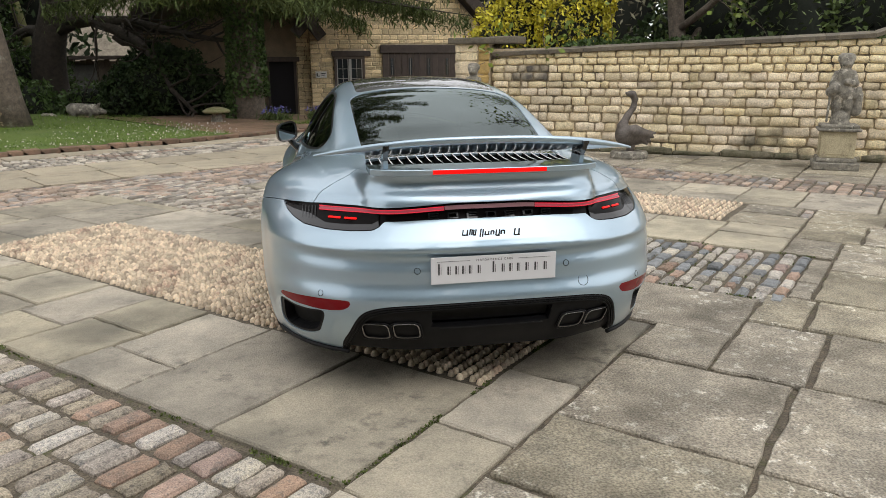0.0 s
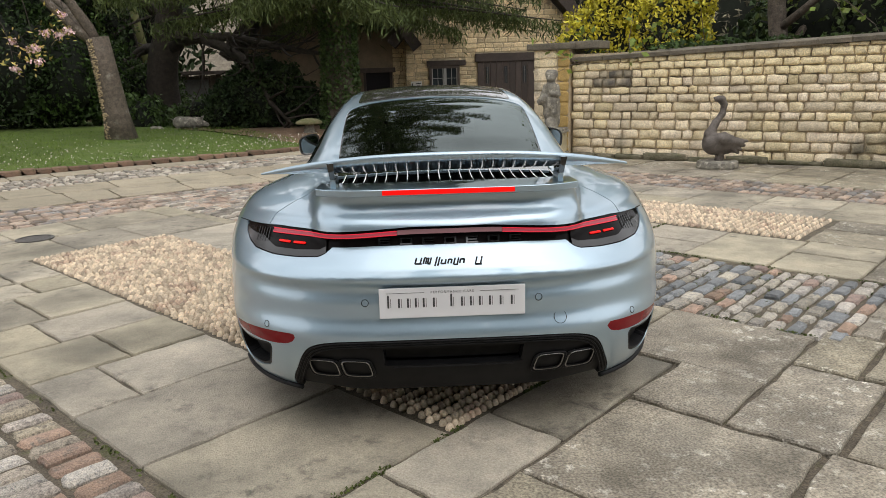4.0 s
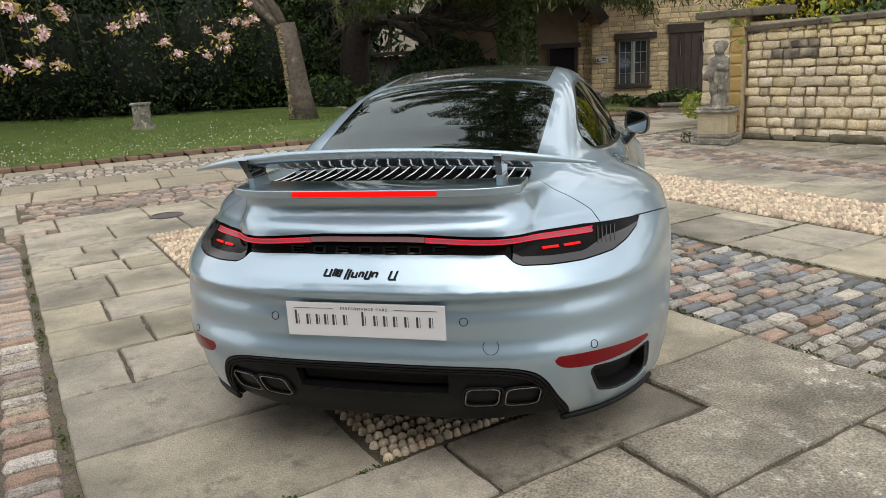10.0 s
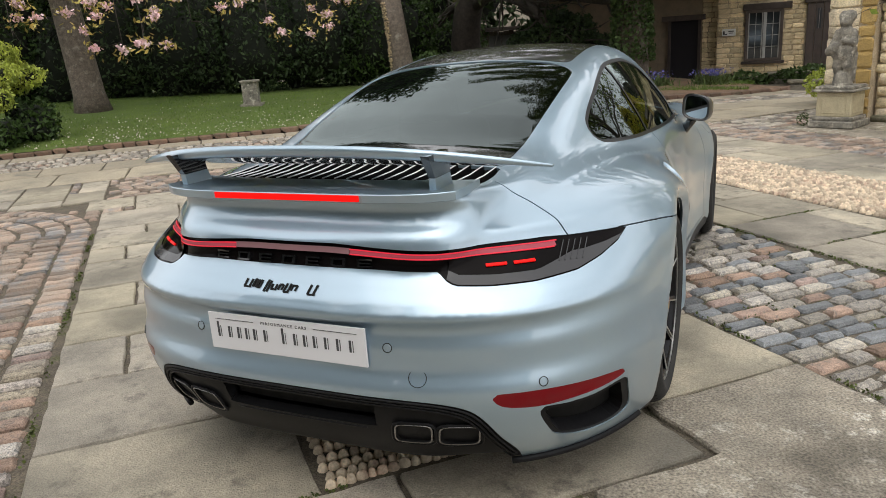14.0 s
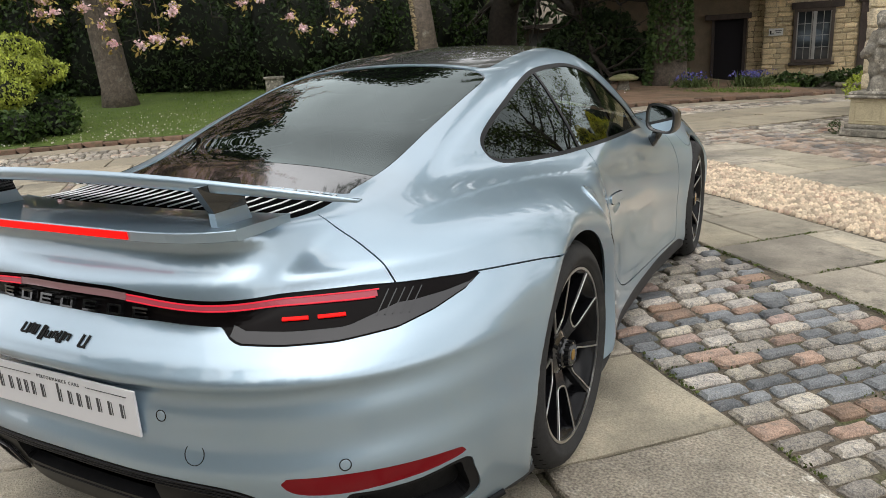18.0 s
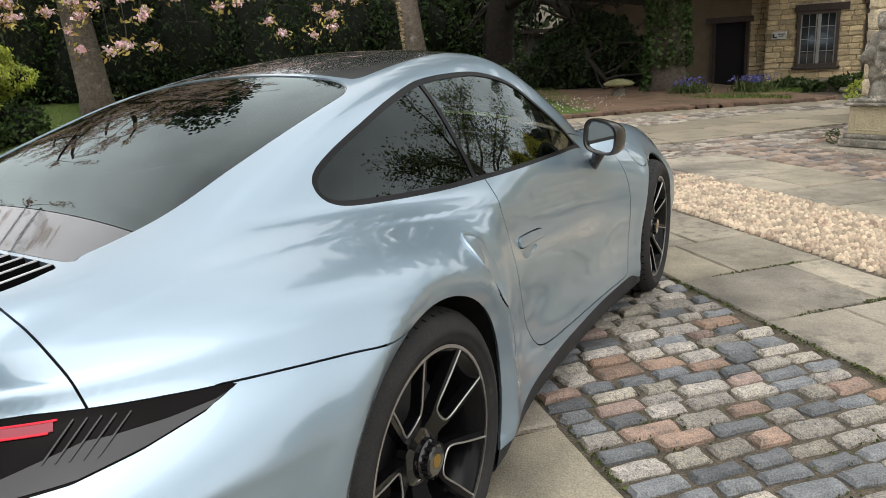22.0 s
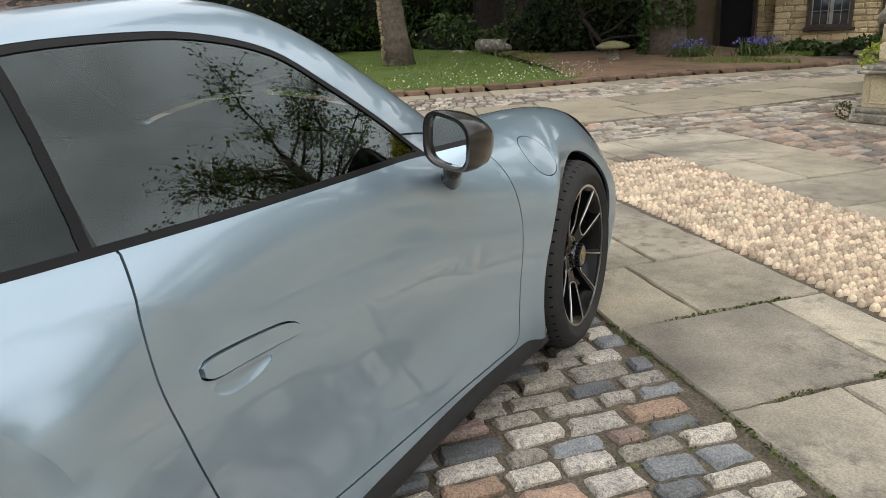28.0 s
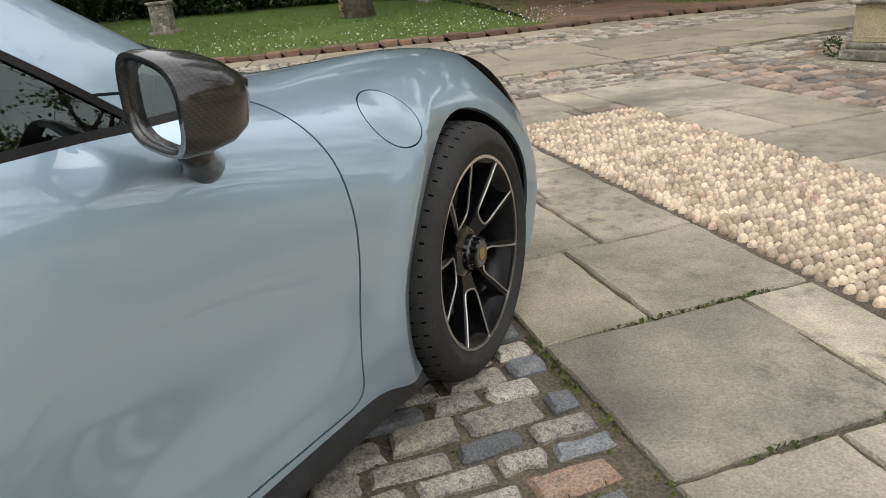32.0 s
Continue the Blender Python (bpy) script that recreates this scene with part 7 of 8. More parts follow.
SLAB_I = surf("slab_stone_far", (0.37, 0.315, 0.23), (0.28, 0.245, 0.18), 1.2, 0.75, 0.006, 60, grain=0.3, spread=0.2, island=True, c3=(0.20, 0.18, 0.14), spot=(0.52, 0.68), spot_scale=2.5)
for k, lot in rest_slabs.items():
    if lot:
        tagged(link_mesh("far_slabs", *gather(lot), SLAB_I if not k else SLAB_OLD, paving), kind="stuff")

# pebble panels, in rows
PEBBLE_I = surf("pebbles", (0.66, 0.545, 0.40), (0.50, 0.40, 0.29), 9.0, 0.65, 0.001, 90, grain=0.25, spread=0.38, island=True, c3=(0.42, 0.30, 0.22), spot=(0.52, 0.62), spot_scale=5, hue=0.0)


def pebble_bed(u0, u1, v0, v1):
    ang = np.linspace(0, 2 * np.pi, 8, endpoint=False)
    rings = [(1.0, -0.35), (0.96, 0.25), (0.70, 0.75), (0.30, 0.97)]
    unit = np.array([(r * math.cos(a), r * math.sin(a), h) for r, h in rings for a in ang] + [(0, 0, 1.02)])
    uf = [(i * 8 + j, i * 8 + (j + 1) % 8, (i + 1) * 8 + (j + 1) % 8, (i + 1) * 8 + j) for i in range(3) for j in range(8)] + [(24 + j, 24 + (j + 1) % 8, 32) for j in range(8)]
    lot, u = [], u0 + 0.014
    while u < u1 + 0.006:
        v, big, wave = v0 + pr.uniform(-0.004, 0.010), pr.uniform(0.92, 1.08), pr.uniform(0, 6.3)
        while v < v1 - 0.004:
            a, b = pr.uniform(0.0170, 0.0200) * big, pr.uniform(0.017, 0.027) * big
            t = pr.normal(0, 0.10)
            q = unit * (a, b, pr.uniform(0.029, 0.034))
            q = np.stack([q[:, 0] * math.cos(t) - q[:, 1] * math.sin(t), q[:, 0] * math.sin(t) + q[:, 1] * math.cos(t), q[:, 2]], 1)
            q += (u + 0.005 * math.sin(v * 7 + wave) + pr.normal(0, 0.0012), v + b * 0.9, -0.012 + pr.normal(0, 0.0014))
            w = np.stack([UX.x * q[:, 0] + VX.x * q[:, 1], UX.y * q[:, 0] + VX.y * q[:, 1], q[:, 2]], 1)
            lot.append((w, uf))
            v += 2 * b * 0.86
        u += 0.0545 * pr.uniform(0.96, 1.04)
    e = 0.03
    bed_v = [(*uv_xy(a, b), -0.009) for a, b in ((u0 - e, v0 - e), (u1 + e, v0 - e), (u1 + e, v1 + e), (u0 - e, v1 + e))]
    link_mesh("bedding", bed_v, [(0, 1, 2, 3)], JOINT, paving, "dark bedding between the pebbles")
    ob = link_mesh("pebble_bed", *gather(lot), PEBBLE_I, paving, "rows of buff rounded pebbles set on edge", smooth=True)
    return tagged(ob, kind="stuff")


pebble_bed(-3.88, 0.62, -0.67, 0.45)
pebble_bed(-3.76, 0.66, 3.49, 4.44)

# kerb bricks and moss in the joints
kerb = tagged(link_mesh("kerb", [(-9.9, 5.0, -0.02), (-9.8, 5.0, -0.02), (-9.8, 5.1, -0.02)], [(0, 1, 2)], EDGEBRICK), "brick edging round the lawn", "kerb", kind="structure")
for c in kerb_strip(-0.10, 0.12, 0.26, 0):
    v, f = cobble(c, 0.072 + pr.normal(0, 0.008), 0.012, 0.004)
    v = [(x, y, z if i >= 8 else z - 0.10) for i, (x, y, z) in enumerate(v)]
    link_mesh("edging_brick", v, f, EDGEBRICK, kerb)
moss = []
for line in [((u, 2.51), (u + 0.25, 2.51)) for u in np.arange(-2.2, 1.4, 0.25)] + [((-1.14, v), (-1.14, v + 0.2)) for v in np.arange(2.5, 3.4, 0.2)] + [((-0.5, v), (-0.5, v + 0.2)) for v in np.arange(2.5, 3.4, 0.2)] + \
        [((u, -1.615), (u + 0.2, -1.615)) for u in np.arange(-4, 1.4, 0.2)] + [((u, 1.27), (u + 0.2, 1.27)) for u in np.arange(-0.6, 1.4, 0.2)] + [((0.64, v), (0.64, v + 0.2)) for v in np.arange(-1.6, 0.4, 0.2)]:
    (a, b), (c, d) = line
    k = pr.integers(2, 16) if pr.random() < 0.6 else 0
    for _ in range(k * 5):
        t = pr.random()
        x, y = uv_xy(a + (c - a) * t + pr.normal(0, 0.008), b + (d - b) * t + pr.normal(0, 0.008))
        moss.append((x, y, -0.006 + pr.uniform(0, 0.008)))
for _ in range(2600):
    uu, vv = pr.uniform(-1.3, 1.45), pr.uniform(1.3, 2.48)
    if noise.noise((uu * 3, vv * 3, 4)) > 0.18:
        x, y = uv_xy(uu, vv)
        moss.append((x, y, -0.015 + pr.uniform(0, 0.008)))
mv, mf = leaves(np.array(moss), 0.007, pr, aspect=0.8)
tagged(link_mesh("joint_moss", mv, mf, MOSS), "green moss tufts in paving joints", "moss", kind="stuff")


# ---------------------------------------------------------------- planting
vr = np.random.default_rng(33)


def big_mesh(name, verts, faces, material, parent=None, label="", smooth=False):
    """Like link_mesh, for many like-sided faces."""
    verts, faces = np.ascontiguousarray(verts, np.float32), np.ascontiguousarray(faces, np.int32)
    me = bpy.data.meshes.new(name)
    me.vertices.add(len(verts))
    me.vertices.foreach_set("co", verts.ravel())
    me.loops.add(faces.size)
    me.loops.foreach_set("vertex_index", faces.ravel())
    me.polygons.add(len(faces))
    me.polygons.foreach_set("loop_start", np.arange(0, faces.size, faces.shape[1], dtype=np.int32))
    me.update(calc_edges=True)
    me.materials.append(material)
    ob = new(name, me)
    if parent is not None:
        ob.parent = parent
    if label:
        ob["label"] = label
    return ob


def lump(c, r, seed, detail=10):
    """An uneven egg of quads."""
    v, f = [], []
    n, k = detail, detail * 2
    for i in range(n + 1):
        th = math.pi * i / n
        for j in range(k):
            ph = 2 * math.pi * j / k
            d = Vector((math.sin(th) * math.cos(ph), math.sin(th) * math.sin(ph), math.cos(th)))
            s = 0.82 + 0.25 * noise.noise(d * 1.7 + Vector((seed, 0, 0)))
            v.append((c[0] + r[0] * d.x * s, c[1] + r[1] * d.y * s, c[2] + r[2] * d.z * s))
    f = [(i * k + j, i * k + (j + 1) % k, (i + 1) * k + (j + 1) % k, (i + 1) * k + j) for i in range(n) for j in range(k)]
    return np.array(v), f


# near-black, standing in for the shade deep inside foliage
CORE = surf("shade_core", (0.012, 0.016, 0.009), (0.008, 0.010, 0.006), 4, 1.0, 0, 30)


def leaf_cloud(c, r, n, seed):
    """Places on and a little inside an uneven egg, in tufts."""
    d = vr.normal(size=(n, 3))
    d /= np.linalg.norm(d, axis=1)[:, None]
    s = np.array([0.92 + 0.30 * noise.noise(Vector(q) * 1.7 + Vector((seed, 0, 0))) + 0.16 * noise.noise(Vector(q) * 5.0 + Vector((seed, 3, 0))) for q in d])
    s *= vr.uniform(0.86, 1.06, n)
    return np.array(c) + d * s[:, None] * np.array(r)


def shrub(name, label, category, clumps, n, size, material, droop=0.3, group="", aspect=0.5, core=True):
    ob = thing(name, label, category, group)
    vol = np.array([a * b + b * c + a * c for _, (a, b, c) in clumps])
    pts = np.concatenate([leaf_cloud(c, r, max(20, int(n * w)), i * 1.37) for i, ((c, r), w) in enumerate(zip(clumps, vol / vol.sum()))])
    v, f = leaves(pts, size, vr, droop, aspect)
    big_mesh("foliage", v, f, material, ob)
    # dark lumps added inside the leaves: interior shade put into colour
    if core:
        link_mesh("shade_filler", *gather([lump(c, np.array(r) * 0.90, i * 1.37) for i, (c, r) in enumerate(clumps)]), CORE, ob, smooth=True)["kind"] = "stuff"
    return ob


def limb(p, d, length, r0, r1, wob, n=7):
    """A bent branch: path and radii."""
    pts, q = [np.array(p, float)], np.array(d, float)
    q /= np.linalg.norm(q)
    for i in range(n):
        q = q + vr.normal(0, wob, 3)
        q /= np.linalg.norm(q)
        pts.append(pts[-1] + q * length / n)
    return np.array(pts), np.linspace(r0, r1, n + 1)


def bare_tree(name, label, base, height, r, limbs, twigs, spread, bark, leaf=None, leaf_n=0, leaf_size=0.03, lean=(0, 0), up=0.5, leaf2=None, low=0.45, group=""):
    """Trunk, limbs and twigs; leaves or blossom near the twigs' ends."""
    ob = thing(name, label, "tree", group)
    tp, tr = limb(base, (lean[0], lean[1], 1), height * 0.6, r, r * 0.62, 0.06)
    tr[0] *= 1.25
    link_mesh("trunk", *tube(tp, tr, 14), bark, ob, smooth=True)
    ends = []
    for i in range(limbs):
        t = low + (1 - low) * (i + vr.random()) / limbs
        p = np.array([np.interp(t, np.linspace(0, 1, len(tp)), tp[:, k]) for k in range(3)])
        a = 2.4 * i + vr.normal(0, 0.4)
        lp, lr_ = limb(p, (math.cos(a), math.sin(a), up + vr.uniform(-0.2, 0.4)), spread * vr.uniform(0.7, 1.1), r * 0.42 * (1.2 - t * 0.5), r * 0.08, 0.16)
        link_mesh("limb", *tube(lp, lr_, 8), bark, ob, smooth=True)
        tw = []
        for k in range(twigs):
            s = vr.uniform(0.25, 1.0)
            q = np.array([np.interp(s, np.linspace(0, 1, len(lp)), lp[:, j]) for j in range(3)])
            dr = (lp[-1] - lp[0]) / np.linalg.norm(lp[-1] - lp[0]) + vr.normal(0, 0.75, 3)
            wp, wr = limb(q, dr, spread * vr.uniform(0.15, 0.42), r * 0.07, r * 0.012, 0.22, 5)
            tw.append(tube(wp, wr, 5, cap=False))
            ends.append(wp)
        link_mesh("twig", *gather(tw), bark, ob, smooth=True)["kind"] = "stuff"
    if leaf is not None and leaf_n:
        e = np.concatenate([w[1:] for w in ends])
        for m_, k_ in ((leaf, leaf_n), (leaf2, leaf_n // 2)):
            if m_ is not None:
                pts = e[vr.integers(len(e), size=k_)] + vr.normal(0, leaf_size * 2.0, (k_, 3))
                big_mesh("leaves", *leaves(pts, leaf_size, vr, 0.2, 0.6), m_, ob)["kind"] = "stuff"
    return ob


LIME = surf("lime_leaf", (0.42, 0.47, 0.06), (0.26, 0.32, 0.045), 3, 0.6, 0, 40, island=True, spread=0.35)
# dark hedge and wood round the lawn
hedge_line = [(-24, 4.5), (-19.5, 8.3), (-16.0, 11.2), (-13.0, 13.6), (-10.8, 16.2), (-9.6, 19.0)]
for i, ((x0, y0), (x1, y1)) in enumerate(zip(hedge_line[:-1], hedge_line[1:])):
    clumps = []
    for k in range(5):
        t = (k + vr.random()) / 5
        x, y = x0 + (x1 - x0) * t + vr.normal(0, 0.25), y0 + (y1 - y0) * t + vr.normal(0, 0.25)
        h = vr.uniform(1.3, 2.0)
        clumps.append(((x, y, 0.25 + h * 0.9), (1.35, 1.2, h)))
        clumps.append(((x - 1.1, y + 1.2, 3.4 + vr.uniform(0, 1.0)), (1.9, 1.7, 2.1)))
    shrub("hedge", "tall dark evergreen hedge behind the lawn", "hedge", clumps, 34000, 0.062, (YEW, LAUREL, YEW, YEW, LAUREL)[i], 0.5, "hedge round the lawn")
shrub("woodland", "dense dark woodland beyond the hedge", "woodland", [((-27 + 3.4 * k, 17 + 2.6 * k + vr.normal(0, 1), 5.0 + 5 * (k % 2)), (4.2, 3, 5.5 + 3.5 * (k % 2))) for k in range(5)], 22000, 0.22, YEW, 0.4)
shrub("ivy_bank", "ivy and laurel undergrowth beside the path", "undergrowth", [((-8.4, 18.0, 0.3), (1.2, 0.8, 0.8)), ((-7.0, 20.3, 0.2), (1.4, 0.7, 0.7)), ((-9.5, 22, 0.8), (1.6, 1.0, 1.3))], 6000, 0.075, IVY, 0.3)
shrub("far_trees", "pale budding trees beyond the roofs", "woodland", [((-22 + 7 * k, 46 + vr.normal(0, 2), 6), (5, 3, 7)) for k in range(9)], 16000, 0.28, surf("budding_twigs", (0.17, 0.16, 0.10), (0.12, 0.11, 0.075), 2, 0.9, 0, 20, island=True, spread=0.4), 0.1, aspect=0.25)
shrub("acer", "bright green cut-leaf maple at the lawn's edge", "shrub", [((-11.3, 6.0, 1.55), (0.55, 0.55, 0.34)), ((-10.85, 5.75, 1.28), (0.42, 0.42, 0.26)), ((-11.7, 5.8, 1.32), (0.45, 0.45, 0.28)), ((-11.25, 6.4, 1.2), (0.6, 0.5, 0.26)), ((-10.65, 5.5, 0.92), (0.34, 0.34, 0.3)), ((-11.2, 5.5, 0.9), (0.42, 0.36, 0.26)), ((-11.9, 6.2, 0.92), (0.6, 0.5, 0.3))], 15000, 0.032, LIME, 1.2)
shrub("border_plants", "low mixed green border plants", "plants", [((-10.4, 5.35, 0.36), (0.45, 0.35, 0.26)), ((-11.0, 5.0, 0.36), (0.6, 0.45, 0.34)), ((-10.6, 6.1, 0.42), (0.5, 0.45, 0.42)), ((-11.9, 4.4, 0.36), (0.7, 0.6, 0.4))], 4200, 0.05, LAUREL, -0.4)
shrub("yew_bush", "dark green yew bush beside the barn", "shrub", [((-4.6, 18.6, 0.75), (1.3, 1.0, 1.15)), ((-5.6, 18.8, 0.55), (1.1, 0.9, 0.9)), ((-3.8, 18.9, 0.5), (0.8, 0.8, 0.8)), ((-5.0, 19.4, 1.2), (1.2, 0.9, 0.9))], 13000, 0.075, YEW, 0.2)
shrub("garden_shrub", "yellow-green spurge beside the pier", "shrub", [((1.80, 10.6, 0.34), (0.24, 0.22, 0.22)), ((1.98, 10.45, 0.22), (0.16, 0.16, 0.14))], 1100, 0.026, LIME, -0.8, core=False)
shrub("pot_plant", "small trailing plant at the pedestal's foot", "plant", [((1.50, 7.98, 0.08), (0.08, 0.08, 0.09))], 260, 0.012, LAUREL, 0.2, core=False)
shrub("foliage_plant", "low leafy plants before the cottage", "plants", [((2.0, 18.3, 0.0), (0.9, 0.3, 0.22)), ((0.4, 18.6, -0.1), (0.7, 0.25, 0.2))], 1500, 0.06, IVY, -0.2, core=False)

# behind the garden wall
for i, (x, y, h) in enumerate(((3.75, 12.4, 3.5), (5.1, 12.0, 3.9))):
    shrub("golden_conifer", "golden yellow conifer behind the garden wall", "shrub", [((x, y, h * 0.42), (1.0, 0.9, h * 0.42)), ((x + 0.3, y, h * 0.75), (0.62, 0.6, h * 0.28))], 9000, 0.048, GOLDLEAF, -0.6, "golden conifers")
clumps = []
for k in range(9):
    s = 3.4 + k * 1.1
    p = WA + WD * s - WN * vr.uniform(1.5, 2.6)
    clumps.append(((p.x, p.y, 1.5 + vr.uniform(-0.2, 0.4)), (1.1, 1.0, vr.uniform(1.0, 1.6))))
shrub("wall_shrubs", "mixed green shrubs leaning over the wall", "shrub", clumps, 17000, 0.06, WALLGREEN, 0.1)
clumps = [((p.x, p.y, 1.7), (1.4, 1.2, 1.35)) for p in (WA + WD * s - WN * 4.5 for s in (3, 5, 7, 9, 11))]
shrub("back_shrubs", "dark shrubs in the garden beyond the wall", "shrub", clumps, 11000, 0.09, YEW, 0.1)
shrub("wall_creeper", "creeping juniper spilling on to the coping", "shrub", [((p.x, p.y, 1.62), (0.55, 0.25, 0.16)) for p in (WA + WD * s - WN * 0.45 for s in (1.6, 2.3, 3.0, 3.8))], 1900, 0.04, LAUREL, 0.1, core=False)
bare_tree("garden_tree", "bare multi-stemmed tree behind the wall", (7.6, 8.4, 0.0), 8, 0.13, 9, 12, 2.6, BARK, FRESH, 1500, 0.035, (0.1, 0.1), 0.9, low=0.2)
bare_tree("garden_tree", "budding tree beyond the wall", (12.0, 9.5, 0.0), 7.5, 0.2, 9, 12, 3.2, BARKDARK, LAUREL, 500, 0.05, (-0.05, 0.05), 0.6, low=0.3)

# cut cherry trunk with fungus, big cherry with hanging blossom, oak, leaning pole
stump = thing("old_tree", "grey cut cherry trunk edged with pale bracket fungus", "tree")
tp = np.array([(-6.9, 13.2, 0.05), (-6.96, 13.2, 0.7), (-7.05, 13.2, 1.5), (-7.16, 13.2, 2.35)])
link_mesh("trunk", *tube(tp, [0.37, 0.28, 0.255, 0.24], 18), BARK, stump, smooth=True)
fun = []
for i in range(230):
    t = vr.uniform(0.06, 0.98)
    p = np.array([np.interp(t, [0, 0.28, 0.63, 1], tp[:, k]) for k in range(3)])
    a = math.radians(240 + vr.normal(0, 9) - 8 * math.sin(t * 5))
    r = np.interp(t, [0, 0.28, 1], [0.35, 0.28, 0.235])
    v, f = lump(p + np.array([r * math.cos(a), r * math.sin(a), 0]), (0.035, 0.03, 0.016), i, 4)
    fun.append((v, f))
tagged(link_mesh("bracket_fungus", *gather(fun), surf("fungus", (0.48, 0.38, 0.24), (0.36, 0.27, 0.16), 9, 0.9, 0, 60, island=True, spread=0.3), stump, "pale fungus down one side", smooth=True), kind="stuff")
for d, l in (((-0.9, -0.25, 0.7), 2.6), ((-0.35, -0.2, 1.0), 2.6), ((-0.8, 0.3, 0.9), 2.2)):
    lp, lr_ = limb((-7.2, 13.2, 2.25), d, l, 0.13, 0.04, 0.1)
    link_mesh("limb", *tube(lp, lr_, 9), BARK, stump, smooth=True)

cherry = thing("cherry_tree", "flowering cherry with pink blossom over the lawn", "tree")
cb = np.array([-12.6, 9.1, 0.25])
tp, tr = limb(cb, (-0.10, -0.02, 1), 3.4, 0.34, 0.27, 0.02)
tr[0] *= 1.25
link_mesh("trunk", *tube(tp, tr, 18), BARK, cherry, smooth=True)
tips = []
for i in range(26):
    a = radians(-75 + i * 360 / 16) + vr.normal(0, 0.1)
    lp, lr_ = limb(tp[-1] - np.array([0, 0, vr.uniform(0, 0.8)]), (math.cos(a), math.sin(a), vr.uniform(0.25, 0.8) if i < 16 else vr.uniform(1.2, 2.4)), vr.uniform(4.0, 6.5), 0.13, 0.03, 0.10, 8)
    link_mesh("limb", *tube(lp, lr_, 8), BARKDARK, cherry, smooth=True)
    tw = []
    for k in range(26):
        s = vr.uniform(0.35, 1.0)
        q = np.array([np.interp(s, np.linspace(0, 1, len(lp)), lp[:, j]) for j in range(3)])
        wp, wr = limb(q, np.r_[vr.normal(0, 0.8, 2), vr.uniform(-0.7, 0.5)], vr.uniform(0.7, 1.8), 0.016, 0.003, 0.2, 5)
        tw.append(tube(wp, wr, 4, cap=False))
        tips.append(wp)
    link_mesh("twig", *gather(tw), BARKDARK, cherry, smooth=True)["kind"] = "stuff"


def blossom_at(p, n, spread):
    return np.asarray(p) + vr.normal(0, spread, (n, 3)) * (1, 1, 0.75)


# the low sprays that hang before the hedge
sprays = []
for x, y, z, n in ((-7.4, 10.15, 1.66, 150), (-8.2, 6.6, 1.62, 190), (-7.9, 9.5, 1.95, 130), (-8.8, 8.4, 2.0, 150), (-8.5, 7.2, 2.05, 170), (-9.3, 6.4, 1.9, 190), (-9.0, 5.9, 2.15, 170), (-10.2, 5.8, 1.85, 190), (-7.2, 10.6, 2.05, 140),
                   (-8.3, 9.2, 2.3, 140), (-7.6, 8.6, 2.35, 150), (-9.7, 7.4, 2.25, 150), (-10.8, 6.4, 2.2, 180), (-6.7, 10.9, 2.35, 130), (-8.0, 6.1, 2.4, 160), (-11.2, 5.2, 2.0, 180), (-9.0, 6.9, 1.55, 110), (-9.9, 5.0, 2.35, 150)):
    top = np.array([x - 0.5 + vr.normal(0, 0.2), y + 0.3, z + 1.5])
    mid = np.array([x - 0.15, y + 0.1, z + 0.75])
    path = smooth_loop([top, mid, (x, y, z)], 4, closed=False)
    sprays.append(tube(path, np.linspace(0.012, 0.004, len(path)), 5, cap=False))
    for k in range(4):
        q = path[vr.integers(3, len(path))]
        wp, wr = limb(q, np.r_[vr.normal(0, 1, 2), -0.4], 0.45, 0.005, 0.002, 0.2, 4)
        sprays.append(tube(wp, wr, 4, cap=False))
        tips.append(wp)
        tips.append(wp)
    tips += [np.array([(x, y, z)] * 4) for _ in range(3)]
link_mesh("hanging_sprays", *gather(sprays), BARKDARK, cherry, smooth=True)["kind"] = "stuff"
ends = np.concatenate([t[-3:] for t in tips])
ends = ends[ends[:, 2] > 3.1]
balls = ends[vr.integers(len(ends), size=2600)]
low_balls = np.array([t[-1] for t in tips[-18 * 11:]])
pts = np.concatenate([blossom_at(b, 12, 0.07) for b in balls] + [blossom_at(b, 46, 0.042) for b in low_balls[::4]])
big_mesh("blossom", *leaves(pts, 0.030, vr, 0, 0.8), PETAL, cherry, "pale pink double blossom")["kind"] = "stuff"
pts = np.concatenate([blossom_at(b + vr.normal(0, 0.06, 3), 7, 0.09) for b in np.concatenate([balls, low_balls[::4], low_balls[::4], low_balls[::4]])])
big_mesh("young_leaves", *leaves(pts, 0.050, vr, 0.3, 0.4), BRONZELEAF, cherry, "bronze young leaves")["kind"] = "stuff"

bare_tree("oak_tree", "large bare oak with spreading mossy limbs", (-8.6, 21.0, -0.2), 9, 0.55, 10, 22, 7.0, BARKDARK, None, 0, 0.05, (0.05, 0), 0.18, low=0.42)
bare_tree("bare_tree", "bare young tree by the shed", (-12.0, 24.0, -0.3), 9, 0.2, 9, 16, 3.6, BARKDARK, None, 0, 0.05, (0.05, 0), 0.5, low=0.3)
pole = thing("leaning_pole", "mossy green leaning timber pole", "pole")
link_mesh("shaft", *tube([(-9.95, 25.2, -0.6), (-10.7, 25.3, 3.2), (-11.4, 25.4, 7.0)], [0.19, 0.17, 0.15], 12), surf("mossy_pole", (0.12, 0.13, 0.035), (0.09, 0.085, 0.035), 8, 0.9, 0.004, 60), pole, smooth=True)
link_mesh("band", *tube([(-10.42, 25.26, 1.72), (-10.45, 25.26, 1.9)], 0.195, 12), surf("pole_band", (0.3, 0.27, 0.16), (0.24, 0.2, 0.12), 8, 0.8, 0, 60), pole)

